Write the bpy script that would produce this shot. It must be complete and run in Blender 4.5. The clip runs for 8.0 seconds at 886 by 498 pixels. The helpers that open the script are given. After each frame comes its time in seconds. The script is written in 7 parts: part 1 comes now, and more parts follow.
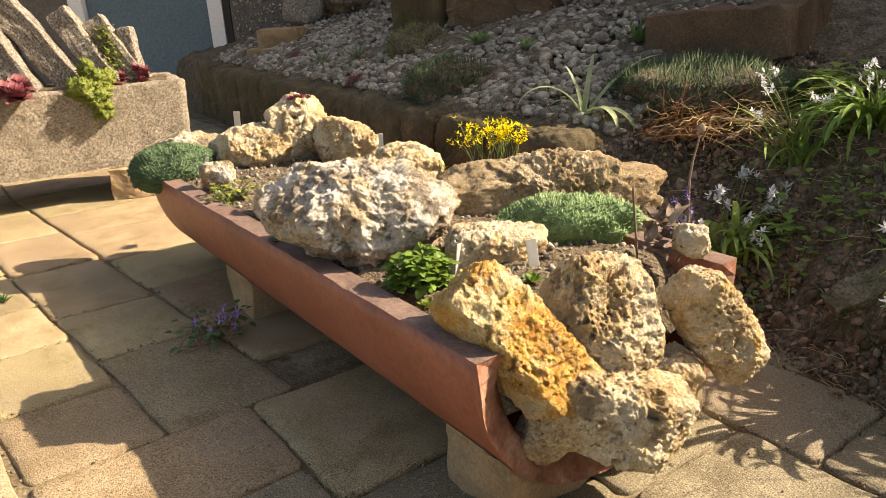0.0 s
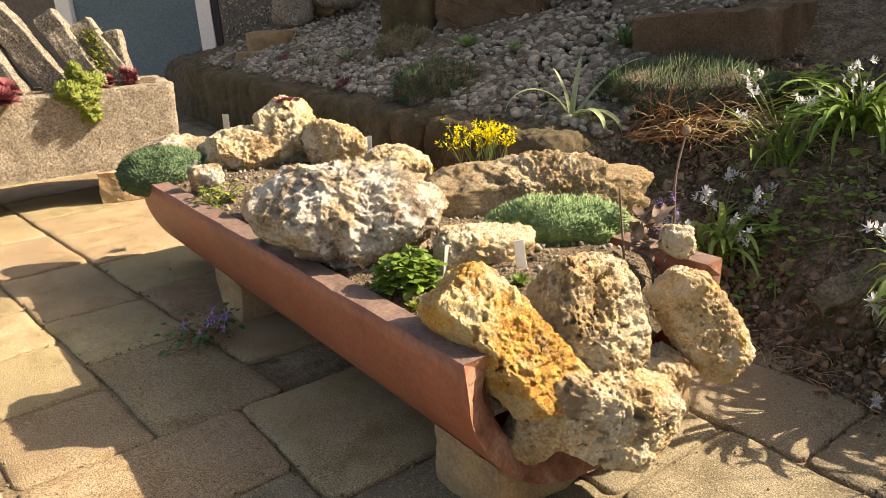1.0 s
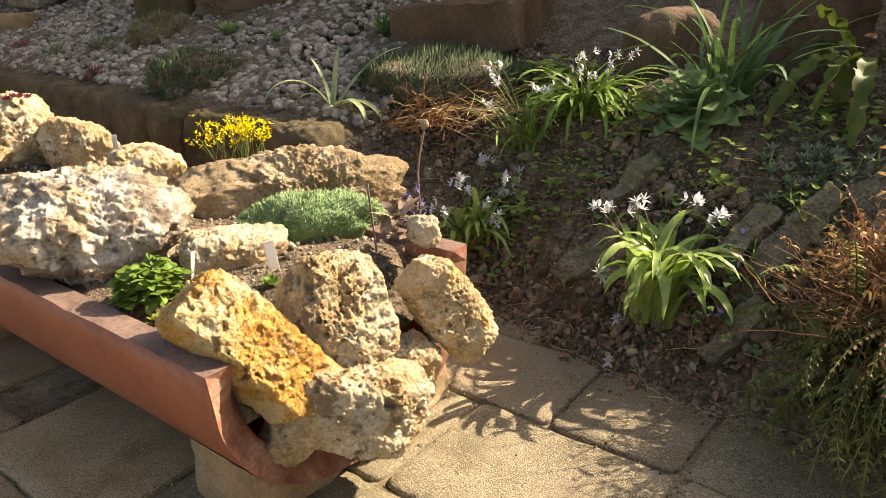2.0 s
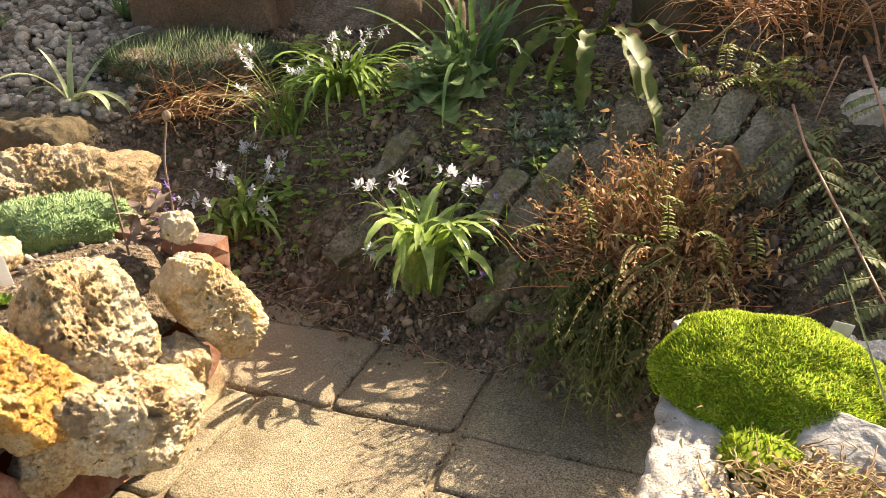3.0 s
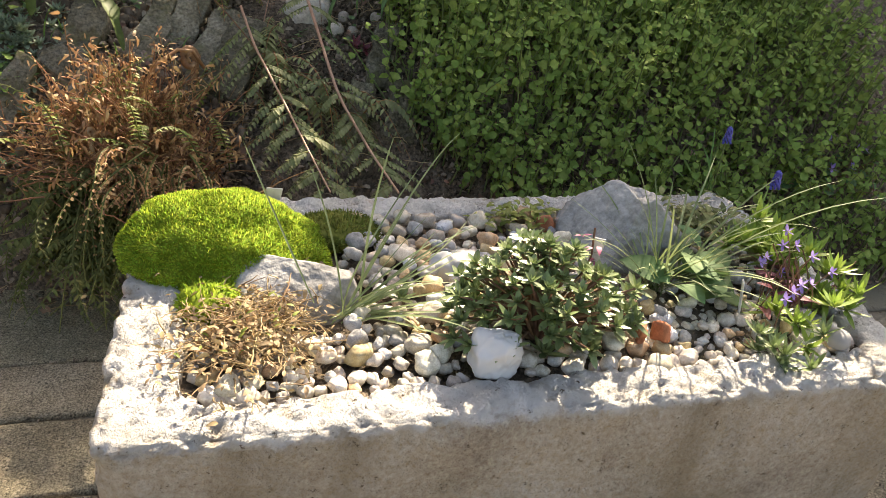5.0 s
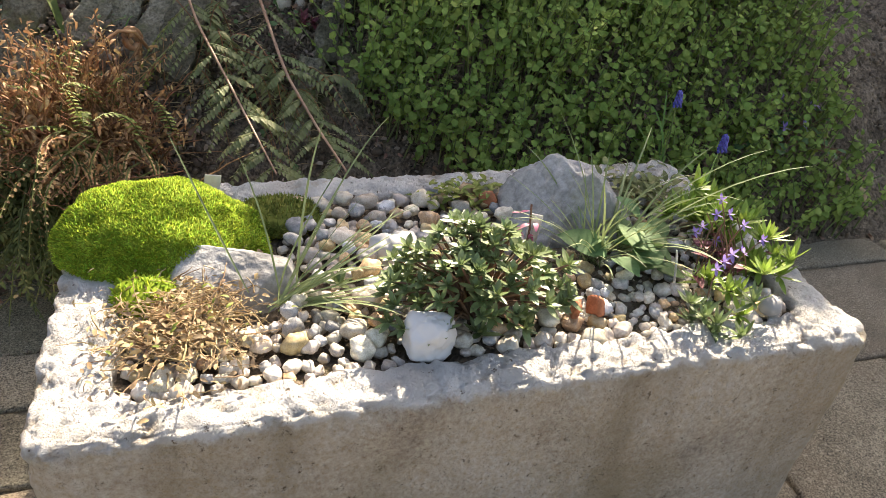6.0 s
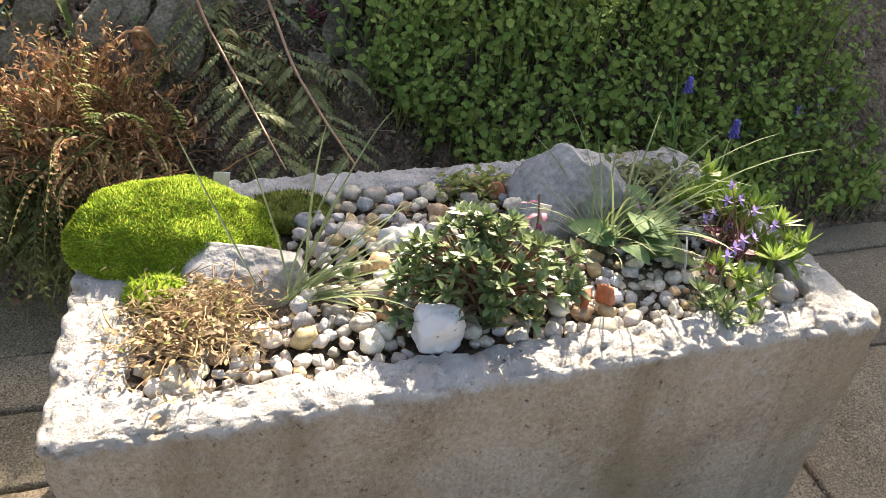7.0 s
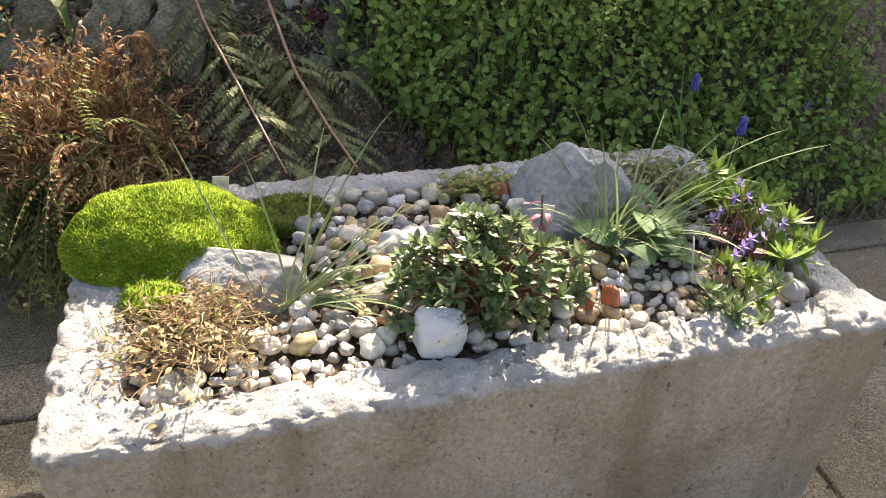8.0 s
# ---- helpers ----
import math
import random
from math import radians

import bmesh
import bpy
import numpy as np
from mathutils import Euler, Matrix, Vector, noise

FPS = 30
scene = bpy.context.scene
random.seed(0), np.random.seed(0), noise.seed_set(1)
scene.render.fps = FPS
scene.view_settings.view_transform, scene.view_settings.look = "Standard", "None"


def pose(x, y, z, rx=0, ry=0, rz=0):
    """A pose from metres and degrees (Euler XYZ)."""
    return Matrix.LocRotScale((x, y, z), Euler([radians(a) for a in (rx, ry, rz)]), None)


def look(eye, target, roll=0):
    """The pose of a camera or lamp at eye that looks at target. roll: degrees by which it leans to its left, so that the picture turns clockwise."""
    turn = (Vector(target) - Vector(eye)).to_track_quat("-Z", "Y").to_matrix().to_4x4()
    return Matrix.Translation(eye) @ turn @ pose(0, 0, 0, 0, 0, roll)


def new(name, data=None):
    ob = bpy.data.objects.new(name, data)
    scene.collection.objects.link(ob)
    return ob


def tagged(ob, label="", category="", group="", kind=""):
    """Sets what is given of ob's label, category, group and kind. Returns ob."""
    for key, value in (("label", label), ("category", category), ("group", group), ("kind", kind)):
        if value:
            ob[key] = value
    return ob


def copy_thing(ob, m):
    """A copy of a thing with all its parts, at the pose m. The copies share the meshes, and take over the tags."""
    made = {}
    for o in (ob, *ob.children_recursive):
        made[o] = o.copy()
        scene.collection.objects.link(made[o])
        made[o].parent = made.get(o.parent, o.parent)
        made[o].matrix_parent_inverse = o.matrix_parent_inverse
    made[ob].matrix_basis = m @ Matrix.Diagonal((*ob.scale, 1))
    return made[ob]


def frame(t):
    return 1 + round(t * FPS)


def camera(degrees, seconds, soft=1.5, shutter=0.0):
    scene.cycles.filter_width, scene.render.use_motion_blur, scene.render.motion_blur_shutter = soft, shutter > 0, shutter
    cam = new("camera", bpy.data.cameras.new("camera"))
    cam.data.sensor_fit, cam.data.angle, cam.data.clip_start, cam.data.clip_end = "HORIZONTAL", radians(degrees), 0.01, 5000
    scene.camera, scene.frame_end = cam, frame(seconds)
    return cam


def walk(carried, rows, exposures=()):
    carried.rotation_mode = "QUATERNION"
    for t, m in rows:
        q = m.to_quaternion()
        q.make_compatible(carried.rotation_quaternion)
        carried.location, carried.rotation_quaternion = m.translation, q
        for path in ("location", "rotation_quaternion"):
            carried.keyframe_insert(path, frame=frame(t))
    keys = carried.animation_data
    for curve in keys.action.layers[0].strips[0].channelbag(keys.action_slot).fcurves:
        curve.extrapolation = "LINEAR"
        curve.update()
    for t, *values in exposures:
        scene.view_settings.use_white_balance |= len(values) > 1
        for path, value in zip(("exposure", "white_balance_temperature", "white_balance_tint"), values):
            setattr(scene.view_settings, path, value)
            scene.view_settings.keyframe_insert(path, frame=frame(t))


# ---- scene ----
cam = camera(61.4, 8.0, soft=0.6)
PATH = [
    (0, (0.169, -0.114, 0.778), (-0.034, 1.76, 0.11), -3.6),
    (0.5, (0.172, -0.117, 0.775), (-0.021, 1.76, 0.112), -3.6),
    (1, (0.175, -0.119, 0.778), (-0.004, 1.759, 0.115), -3.6),
    (1.5, (0.217, -0.12, 0.779), (0.23, 1.761, 0.1), -3.2),
    (1.7, (0.235, -0.12, 0.789), (0.388, 1.746, 0.088), -2.6),
    (2.8, (0.306, -0.138, 0.807), (1.06, 1.536, 0.014), -2.1),
    (3, (0.31, -0.143, 0.805), (1.161, 1.481, 0.005), -1.8),
    (3.5, (0.315, -0.165, 0.803), (1.483, 1.231, -0.026), 0.2),
    (4, (0.318, -0.187, 0.804), (1.715, 0.956, -0.058), 1.8),
    (4.5, (0.304, -0.241, 0.815), (1.834, 0.694, -0.07), 3.1),
    (5, (0.284, -0.299, 0.84), (1.883, 0.396, -0.139), 6.6),
    (5.2, (0.291, -0.321, 0.85), (1.907, 0.325, -0.134), 7.3),
    (6.5, (0.316, -0.346, 0.869), (1.865, 0.293, -0.222), 4.0),
    (7, (0.317, -0.352, 0.868), (1.866, 0.305, -0.213), 3.4),
    (7.5, (0.323, -0.355, 0.863), (1.868, 0.317, -0.214), 2.8),
    (8, (0.333, -0.354, 0.86), (1.875, 0.325, -0.217), 2.3),
]
walk(cam, [(t, look(eye, target, roll)) for t, eye, target, roll in PATH], exposures=[(0, 1.07, 8000, 14), (1.5, 1.14, 8050, 15), (3.0, 1.56, 8100, 16), (4.5, 1.60, 7700, 14), (6.5, 1.60, 7000, 15), (8, 1.60, 6950, 15)])

# ---- light ----
SUN_AZ, SUN_EL = 10.5, 36.5          # degrees: from +x towards +y, above the horizon
world = bpy.data.worlds.new("world")
scene.world = world
world.use_nodes = True
sky = world.node_tree.nodes.new("ShaderNodeTexSky")
sky.sky_type, sky.sun_disc = "NISHITA", False
sky.dust_density, sky.ozone_density, sky.air_density = 3.0, 0.4, 1.0
sky.sun_elevation, sky.sun_rotation = radians(SUN_EL), radians(90 - SUN_AZ)
world.node_tree.links.new(sky.outputs[0], world.node_tree.nodes["Background"].inputs[0])
world.node_tree.nodes["Background"].inputs[1].default_value = 0.098
sun_data = bpy.data.lights.new("sun", "SUN")
sun_data.energy, sun_data.angle, sun_data.color = 5.0, radians(0.5), (1.0, 0.93, 0.80)
sun = new("sun", sun_data)
sd = Vector((math.cos(radians(SUN_AZ)) * math.cos(radians(SUN_EL)), math.sin(radians(SUN_AZ)) * math.cos(radians(SUN_EL)), math.sin(radians(SUN_EL))))
sun.matrix_world = look(sd * 20, (0, 0, 0))


# ---- plan axes: u runs along the pipe and the trough, n towards the bank ----
def xy(u, n):
    return 0.65 * u + 0.76 * n, -0.76 * u + 0.65 * n


def un(x, y):
    return 0.65 * x - 0.76 * y, 0.76 * x + 0.65 * y


UN = math.degrees(math.atan2(-0.76, 0.65))   # turn of the u axis about z

EDGE_U = [-6, -3.75, -1.8, -1.2, -0.7, -0.3, 0.3, 1.0, 1.8, 3]
EDGE_N = [1.82, 1.65, 1.50, 1.50, 1.5, 1.38, 1.33, 1.25, 1.22, 1.2]


def ground_z(u, n):
    """Height of the bank: a gravel terrace behind edging stones, and a soil slope."""
    s = n - np.interp(u, EDGE_U, EDGE_N)
    a = np.interp(s, [-0.02, 0.06, 0.3, 0.6, 1.0, 1.8, 4], [-0.05, 0.33, 0.42, 0.52, 0.62, 0.8, 1.1])
    b = np.interp(s, [-0.2, 0, 0.1, 0.25, 0.4, 0.6, 0.9, 1.5, 3], [-0.05, 0, 0.08, 0.24, 0.36, 0.43, 0.5, 0.78, 1.2])
    k = np.clip((u + 1.35) / 0.4, 0, 1)
    k = k * k * (3 - 2 * k)
    return a * (1 - k) + b * k


# ---- numeric noise ----
def hash01(i, j, k, seed):
    h = (i * 374761393 + j * 668265263 + k * 2147483647 + seed * 1274126177) & 0xFFFFFFFF
    h = ((h ^ (h >> 13)) * 1274126177) & 0xFFFFFFFF
    h = ((h ^ (h >> 16)) * 2246822519) & 0xFFFFFFFF
    return ((h ^ (h >> 15)) & 0xFFFFFF) / float(0xFFFFFF)


def vnoise(p, seed=0):
    i = np.floor(p).astype(np.int64)
    f = p - i
    f = f * f * (3 - 2 * f)
    out = 0
    for a in (0, 1):
        for b in (0, 1):
            for c in (0, 1):
                w = np.where(a, f[:, 0], 1 - f[:, 0]) * np.where(b, f[:, 1], 1 - f[:, 1]) * np.where(c, f[:, 2], 1 - f[:, 2])
                out = out + w * hash01(i[:, 0] + a, i[:, 1] + b, i[:, 2] + c, seed)
    return out * 2 - 1


def fbm(p, seed=0, octaves=4, gain=0.5):
    out, amp = 0, 1.0
    for o in range(octaves):
        out = out + amp * vnoise(p * 2.03 ** o + 17.3 * o, seed + o)
        amp *= gain
    return out


def worley(p, seed=0):
    i = np.floor(p).astype(np.int64)
    best = np.full(len(p), 9.0)
    for a in (-1, 0, 1):
        for b in (-1, 0, 1):
            for c in (-1, 0, 1):
                ci, cj, ck = i[:, 0] + a, i[:, 1] + b, i[:, 2] + c
                q = np.stack([ci + hash01(ci, cj, ck, seed), cj + hash01(ci, cj, ck, seed + 7), ck + hash01(ci, cj, ck, seed + 13)], 1)
                best = np.minimum(best, np.linalg.norm(p - q, axis=1))
    return best


def cells(p, seed=0):
    """Distance to the nearest scattered point, and that point's own random number."""
    i = np.floor(p).astype(np.int64)
    best, own = np.full(len(p), 9.0), np.zeros(len(p))
    for a in (-1, 0, 1):
        for b in (-1, 0, 1):
            for c in (-1, 0, 1):
                ci, cj, ck = i[:, 0] + a, i[:, 1] + b, i[:, 2] + c
                q = np.stack([ci + hash01(ci, cj, ck, seed), cj + hash01(ci, cj, ck, seed + 7), ck + hash01(ci, cj, ck, seed + 13)], 1)
                dist = np.linalg.norm(p - q, axis=1)
                own = np.where(dist < best, hash01(ci, cj, ck, seed + 29), own)
                best = np.minimum(best, dist)
    return best, own


# ---- geometry store ----
class Geo:
    def __init__(self):
        self.v, self.f, self.n = [], [], 0

    def add(self, v, f):
        v = np.asarray(v, float).reshape(-1, 3)
        self.v.append(v)
        self.f.extend([tuple(int(a) + self.n for a in q) for q in f])
        self.n += len(v)
        return self

    def mesh(self, name, smooth=True):
        me = bpy.data.meshes.new(name)
        if self.n:
            me.from_pydata(np.concatenate(self.v).tolist(), [], self.f)
        me.polygons.foreach_set("use_smooth", [smooth] * len(me.polygons))
        me.update()
        return me


def thing(name, label, category, place=(0, 0, 0), group="", kind="", turn=0):
    ob = new(name)
    ob.empty_display_size = 0.02
    ob.matrix_world = pose(*place, 0, 0, turn)
    return tagged(ob, label, category, group, kind)


def part(name, geo, material, parent=None, label="", smooth=True, kind=""):
    """One mesh object from a Geo, a bmesh or a mesh, under a thing or a part."""
    if isinstance(geo, Geo):
        me = geo.mesh(name, smooth)
    elif isinstance(geo, bmesh.types.BMesh):
        me = bpy.data.meshes.new(name)
        geo.to_mesh(me)
        geo.free()
        me.polygons.foreach_set("use_smooth", [smooth] * len(me.polygons))
    else:
        me = geo
    if material and not me.materials:
        me.materials.append(material)
    ob = new(name, me)
    if parent:
        ob.parent = parent
    return tagged(ob, label, kind=kind)


def solid(name, geo, material, label, category, group="", kind="", m=None, smooth=True):
    ob = part(name, geo, material, None, "", smooth)
    if m is not None:
        ob.matrix_world = m
    return tagged(ob, label, category, group, kind)


def box_bm(x0, y0, z0, x1, y1, z1, bevel=0.004, seg=2):
    bm = bmesh.new()
    bmesh.ops.create_cube(bm, size=1.0)
    for v in bm.verts:
        v.co = Vector(((x0 + x1) / 2 + v.co.x * (x1 - x0), (y0 + y1) / 2 + v.co.y * (y1 - y0), (z0 + z1) / 2 + v.co.z * (z1 - z0)))
    if bevel:
        bmesh.ops.bevel(bm, geom=bm.edges[:], offset=bevel, segments=seg, affect="EDGES", profile=0.6)
    return bm


def slab_bm(w, l, t, seed, rough=0.004, cuts=7, taper=0.12):
    """A rough broken stone slab: length along y, crisp edges, uneven faces."""
    bm = box_bm(-w / 2, -l / 2, -t / 2, w / 2, l / 2, t / 2, 0.003, 1)
    long = [e for e in bm.edges if e.calc_length() > 0.6 * min(w, l)]
    bmesh.ops.subdivide_edges(bm, edges=long, cuts=cuts, use_grid_fill=True)
    for v in bm.verts:
        c = v.co.copy()
        o = Vector((seed * 3.1, seed * 1.7, seed * 0.9))
        k = 1 - taper * noise.noise(o) * (c.y / l)
        v.co = Vector((c.x * k, c.y, c.z)) + Vector((noise.noise(c * 14 + o), noise.noise(c * 14 + o + Vector((9, 0, 0))), noise.noise(c * 14 + o + Vector((0, 9, 0))))) * rough * 1.6 + Vector((noise.noise(c * 55 + o), noise.noise(c * 55 + o * 2), noise.noise(c * 55 + o * 3))) * rough * 0.6
    return bm


def tube(points, radii, sides=5):
    p = np.asarray(points, float)
    r = np.broadcast_to(np.asarray(radii, float), (len(p),))
    t = np.gradient(p, axis=0)
    t /= np.linalg.norm(t, axis=1)[:, None] + 1e-9
    a = np.where(np.abs(t[:, 2:3]) > 0.9, [[1.0, 0, 0]], [[0, 0, 1.0]])
    s = np.cross(t, a)
    s /= np.linalg.norm(s, axis=1)[:, None] + 1e-9
    w = np.cross(s, t)
    ang = np.arange(sides) * 2 * np.pi / sides
    v = p[:, None] + r[:, None, None] * (s[:, None] * np.cos(ang)[None, :, None] + w[:, None] * np.sin(ang)[None, :, None])
    f = [(i * sides + j, i * sides + (j + 1) % sides, (i + 1) * sides + (j + 1) % sides, (i + 1) * sides + j) for i in range(len(p) - 1) for j in range(sides)]
    return v.reshape(-1, 3), f


def arc(root, az, length, lift, droop, k=6, sway=0.0):
    """A stem's line from root: it starts at the elevation lift and bends down by droop on its way (radians)."""
    pts, el, a = [np.array(root, float)], lift, az
    for i in range(k):
        pts.append(pts[-1] + length / k * np.array([math.cos(a) * math.cos(el), math.sin(a) * math.cos(el), math.sin(el)]))
        el -= droop / k * (0.5 + i / k)
        a += sway / k
    return np.array(pts)


def ribbon(points, width, fold=0.25, taper=None, twist=0.0):
    """A strap leaf: three vertices across, folded along the middle."""
    p = np.asarray(points, float)
    k = len(p)
    t = np.gradient(p, axis=0)
    t /= np.linalg.norm(t, axis=1)[:, None] + 1e-9
    h = p[-1] - p[0]
    side = np.cross([h[0], h[1], 0.001], [0, 0, 1.0])
    side /= np.linalg.norm(side) + 1e-9
    nrm = np.cross(side[None], t)
    s = np.linspace(0, 1, k)
    w = width * (taper(s) if taper else np.sqrt(np.clip(1 - s ** 2.2, 0.0, 1)) * (0.55 + 0.45 * np.minimum(1, s * 4)))
    ca, sa = np.cos(twist * s)[:, None], np.sin(twist * s)[:, None]
    sd_ = side[None] * ca + nrm * sa
    up = nrm * ca - side[None] * sa
    v = np.stack([p - sd_ * w[:, None] / 2 + up * fold * w[:, None] / 2, p, p + sd_ * w[:, None] / 2 + up * fold * w[:, None] / 2], 1)
    f = [(3 * i + j, 3 * i + j + 1, 3 * i + j + 4, 3 * i + j + 3) for i in range(k - 1) for j in (0, 1)]
    return v.reshape(-1, 3), f


def leaf_shape(length=1.0, width=0.6, teeth=0, droop=0.25, base=0.15, k=5):
    """A broad leaf along +y, face up, folded on the midrib, with teeth where asked."""
    v, f = [], []
    m = k if not teeth else max(k, teeth * 2)
    for i in range(m + 1):
        s = i / m
        w = width / 2 * math.sin(math.pi * min(1, max(0.03, s ** 0.75))) ** 0.7
        if teeth and 0 < i < m:
            w *= 1.0 + (0.16 if i % 2 else -0.12)
        y = length * (base + (1 - base) * s)
        z = -droop * length * s * s
        v += [(-w, y, z + 0.22 * w), (0, y, z), (w, y, z + 0.22 * w)]
    f = [(3 * i + j, 3 * i + j + 1, 3 * i + j + 4, 3 * i + j + 3) for i in range(m) for j in (0, 1)]
    v += [(-0.012 * length, 0, 0), (0.012 * length, 0, 0)]
    f.append((len(v) - 2, len(v) - 1, 1))
    return np.array(v), f


def turn_mat(az, pitch, roll=0.0):
    """Turns +y to the azimuth az and raises it by pitch (radians)."""
    return np.array((Euler((0, 0, az - math.pi / 2)).to_matrix() @ Euler((pitch, 0, 0)).to_matrix() @ Euler((0, roll, 0)).to_matrix()))


def stamp(geo, shape, place, mat3, scale=1.0):
    geo.add(np.asarray(place)[None] + (shape[0] * scale) @ mat3.T, shape[1])


# ---- materials ----
def material(name, cols, scale=30.0, rough=0.8, bump=0.3, fine=220.0, rand=0.12, island=False, spec=0.3, clear=0.0, wear=None, fine_mix=0.35, glow=0.0, hue=0.0, gain=1.7):
    """Noise colours at two scales, a grain bump, and a tint that differs from piece to piece. glow: share of light let through."""
    mt = bpy.data.materials.new(name)
    mt.use_nodes = True
    nt = mt.node_tree
    N, L = nt.nodes, nt.links
    b = N["Principled BSDF"]
    co = N.new("ShaderNodeTexCoord")
    info = N.new("ShaderNodeNewGeometry" if island else "ShaderNodeObjectInfo")
    rnd = info.outputs["Random Per Island" if island else "Random"]
    add = N.new("ShaderNodeVectorMath")
    add.operation = "ADD"
    mul = N.new("ShaderNodeMath")
    mul.operation, mul.inputs[1].default_value = "MULTIPLY", 37.0
    L.new(rnd, mul.inputs[0])
    L.new(co.outputs["Object"], add.inputs[0])
    L.new(mul.outputs[0], add.inputs[1])
    n1 = N.new("ShaderNodeTexNoise")
    n1.inputs["Scale"].default_value, n1.inputs["Detail"].default_value, n1.inputs["Roughness"].default_value = scale, 5, 0.6
    n2 = N.new("ShaderNodeTexNoise")
    n2.inputs["Scale"].default_value, n2.inputs["Detail"].default_value, n2.inputs["Roughness"].default_value = fine, 3, 0.65
    src = co.outputs["Object"] if island else add.outputs[0]
    L.new(src, n1.inputs["Vector"])
    L.new(src, n2.inputs["Vector"])
    ramp = N.new("ShaderNodeValToRGB")
    el = ramp.color_ramp.elements
    while len(el) < len(cols):
        el.new(0.5)
    for i, c in enumerate(cols):
        el[i].position = 0.3 + 0.4 * i / max(1, len(cols) - 1)
        el[i].color = (*c, 1)
    L.new(n1.outputs["Fac"], ramp.inputs[0])
    mix = N.new("ShaderNodeMix")
    mix.data_type, mix.blend_type = "RGBA", "OVERLAY"
    mix.inputs["Factor"].default_value = fine_mix
    L.new(ramp.outputs[0], mix.inputs["A"])
    gn = N.new("ShaderNodeMapRange")
    gn.inputs["From Min"].default_value, gn.inputs["From Max"].default_value = 0.5 - 0.5 / gain, 0.5 + 0.5 / gain
    L.new(n2.outputs["Fac"], gn.inputs["Value"])
    L.new(gn.outputs[0], mix.inputs["B"])
    hsv = N.new("ShaderNodeHueSaturation")
    mr = N.new("ShaderNodeMapRange")
    mr.inputs["To Min"].default_value, mr.inputs["To Max"].default_value = 1 - rand, 1 + rand
    L.new(rnd, mr.inputs["Value"])
    L.new(mr.outputs[0], hsv.inputs["Value"])
    if hue:
        mh = N.new("ShaderNodeMapRange")
        mh.inputs["To Min"].default_value, mh.inputs["To Max"].default_value = 0.5 - hue, 0.5 + hue
        wn = N.new("ShaderNodeTexWhiteNoise")
        wn.noise_dimensions = "1D"
        L.new(rnd, wn.inputs["W"])
        L.new(wn.outputs["Value"], mh.inputs["Value"])
        L.new(mh.outputs[0], hsv.inputs["Hue"])
    L.new(mix.outputs["Result"], hsv.inputs["Color"])
    col = hsv.outputs[0]
    if wear:
        n3 = N.new("ShaderNodeTexNoise")
        n3.inputs["Scale"].default_value, n3.inputs["Detail"].default_value, n3.inputs["Roughness"].default_value = wear[1], 8, 0.7
        L.new(src, n3.inputs["Vector"])
        r3 = N.new("ShaderNodeValToRGB")
        r3.color_ramp.elements[0].position, r3.color_ramp.elements[1].position = wear[2], wear[2] + wear[3]
        L.new(n3.outputs["Fac"], r3.inputs[0])
        m3 = N.new("ShaderNodeMix")
        m3.data_type = "RGBA"
        L.new(r3.outputs[0], m3.inputs["Factor"])
        L.new(col, m3.inputs["A"])
        m3.inputs["B"].default_value = (*wear[0], 1)
        col = m3.outputs["Result"]
    L.new(col, b.inputs["Base Color"])
    b.inputs["Roughness"].default_value = rough
    b.inputs["Specular IOR Level"].default_value = spec
    b.inputs["Coat Weight"].default_value = clear
    if bump:
        bp = N.new("ShaderNodeBump")
        bp.inputs["Strength"].default_value, bp.inputs["Distance"].default_value = bump, 0.003
        L.new(n2.outputs["Fac"], bp.inputs["Height"])
        L.new(bp.outputs[0], b.inputs["Normal"])
    if glow:
        tr = N.new("ShaderNodeBsdfTranslucent")
        L.new(col, tr.inputs["Color"])
        ms = N.new("ShaderNodeMixShader")
        ms.inputs[0].default_value = glow
        L.new(b.outputs[0], ms.inputs[1])
        L.new(tr.outputs[0], ms.inputs[2])
        L.new(ms.outputs[0], N["Material Output"].inputs["Surface"])
    return mt


M_PAVER = material("paver", [(0.25, 0.185, 0.10), (0.35, 0.27, 0.155), (0.43, 0.345, 0.22)], 9, 0.88, 0.8, 380, 0.14, gain=2.2, wear=((0.185, 0.135, 0.085), 4.5, 0.50, 0.28), fine_mix=1.0, hue=0.014)
nt = M_PAVER.node_tree
co = nt.nodes.new("ShaderNodeTexCoord")
vo = nt.nodes.new("ShaderNodeTexVoronoi")
vo.inputs["Scale"].default_value = 270
cr_ = nt.nodes.new("ShaderNodeValToRGB")
cr_.color_ramp.elements[0].position, cr_.color_ramp.elements[1].position = 0.90, 0.97
sp_ = nt.nodes.new("ShaderNodeSeparateColor")
mx = nt.nodes.new("ShaderNodeMix")
mx.data_type = "RGBA"
mx.inputs["B"].default_value = (0.55, 0.46, 0.33, 1)
bs = nt.nodes["Principled BSDF"]
nt.links.new(co.outputs["Object"], vo.inputs["Vector"])
nt.links.new(vo.outputs["Color"], sp_.inputs[0])
nt.links.new(sp_.outputs[0], cr_.inputs[0])
mw = nt.nodes.new("ShaderNodeMath")
mw.operation, mw.inputs[1].default_value = "MULTIPLY", 0.45
nt.links.new(cr_.outputs[0], mw.inputs[0])
nt.links.new(mw.outputs[0], mx.inputs["Factor"])
nt.links.new(bs.inputs["Base Color"].links[0].from_socket, mx.inputs["A"])
nt.links.new(mx.outputs["Result"], bs.inputs["Base Color"])
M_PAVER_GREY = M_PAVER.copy()
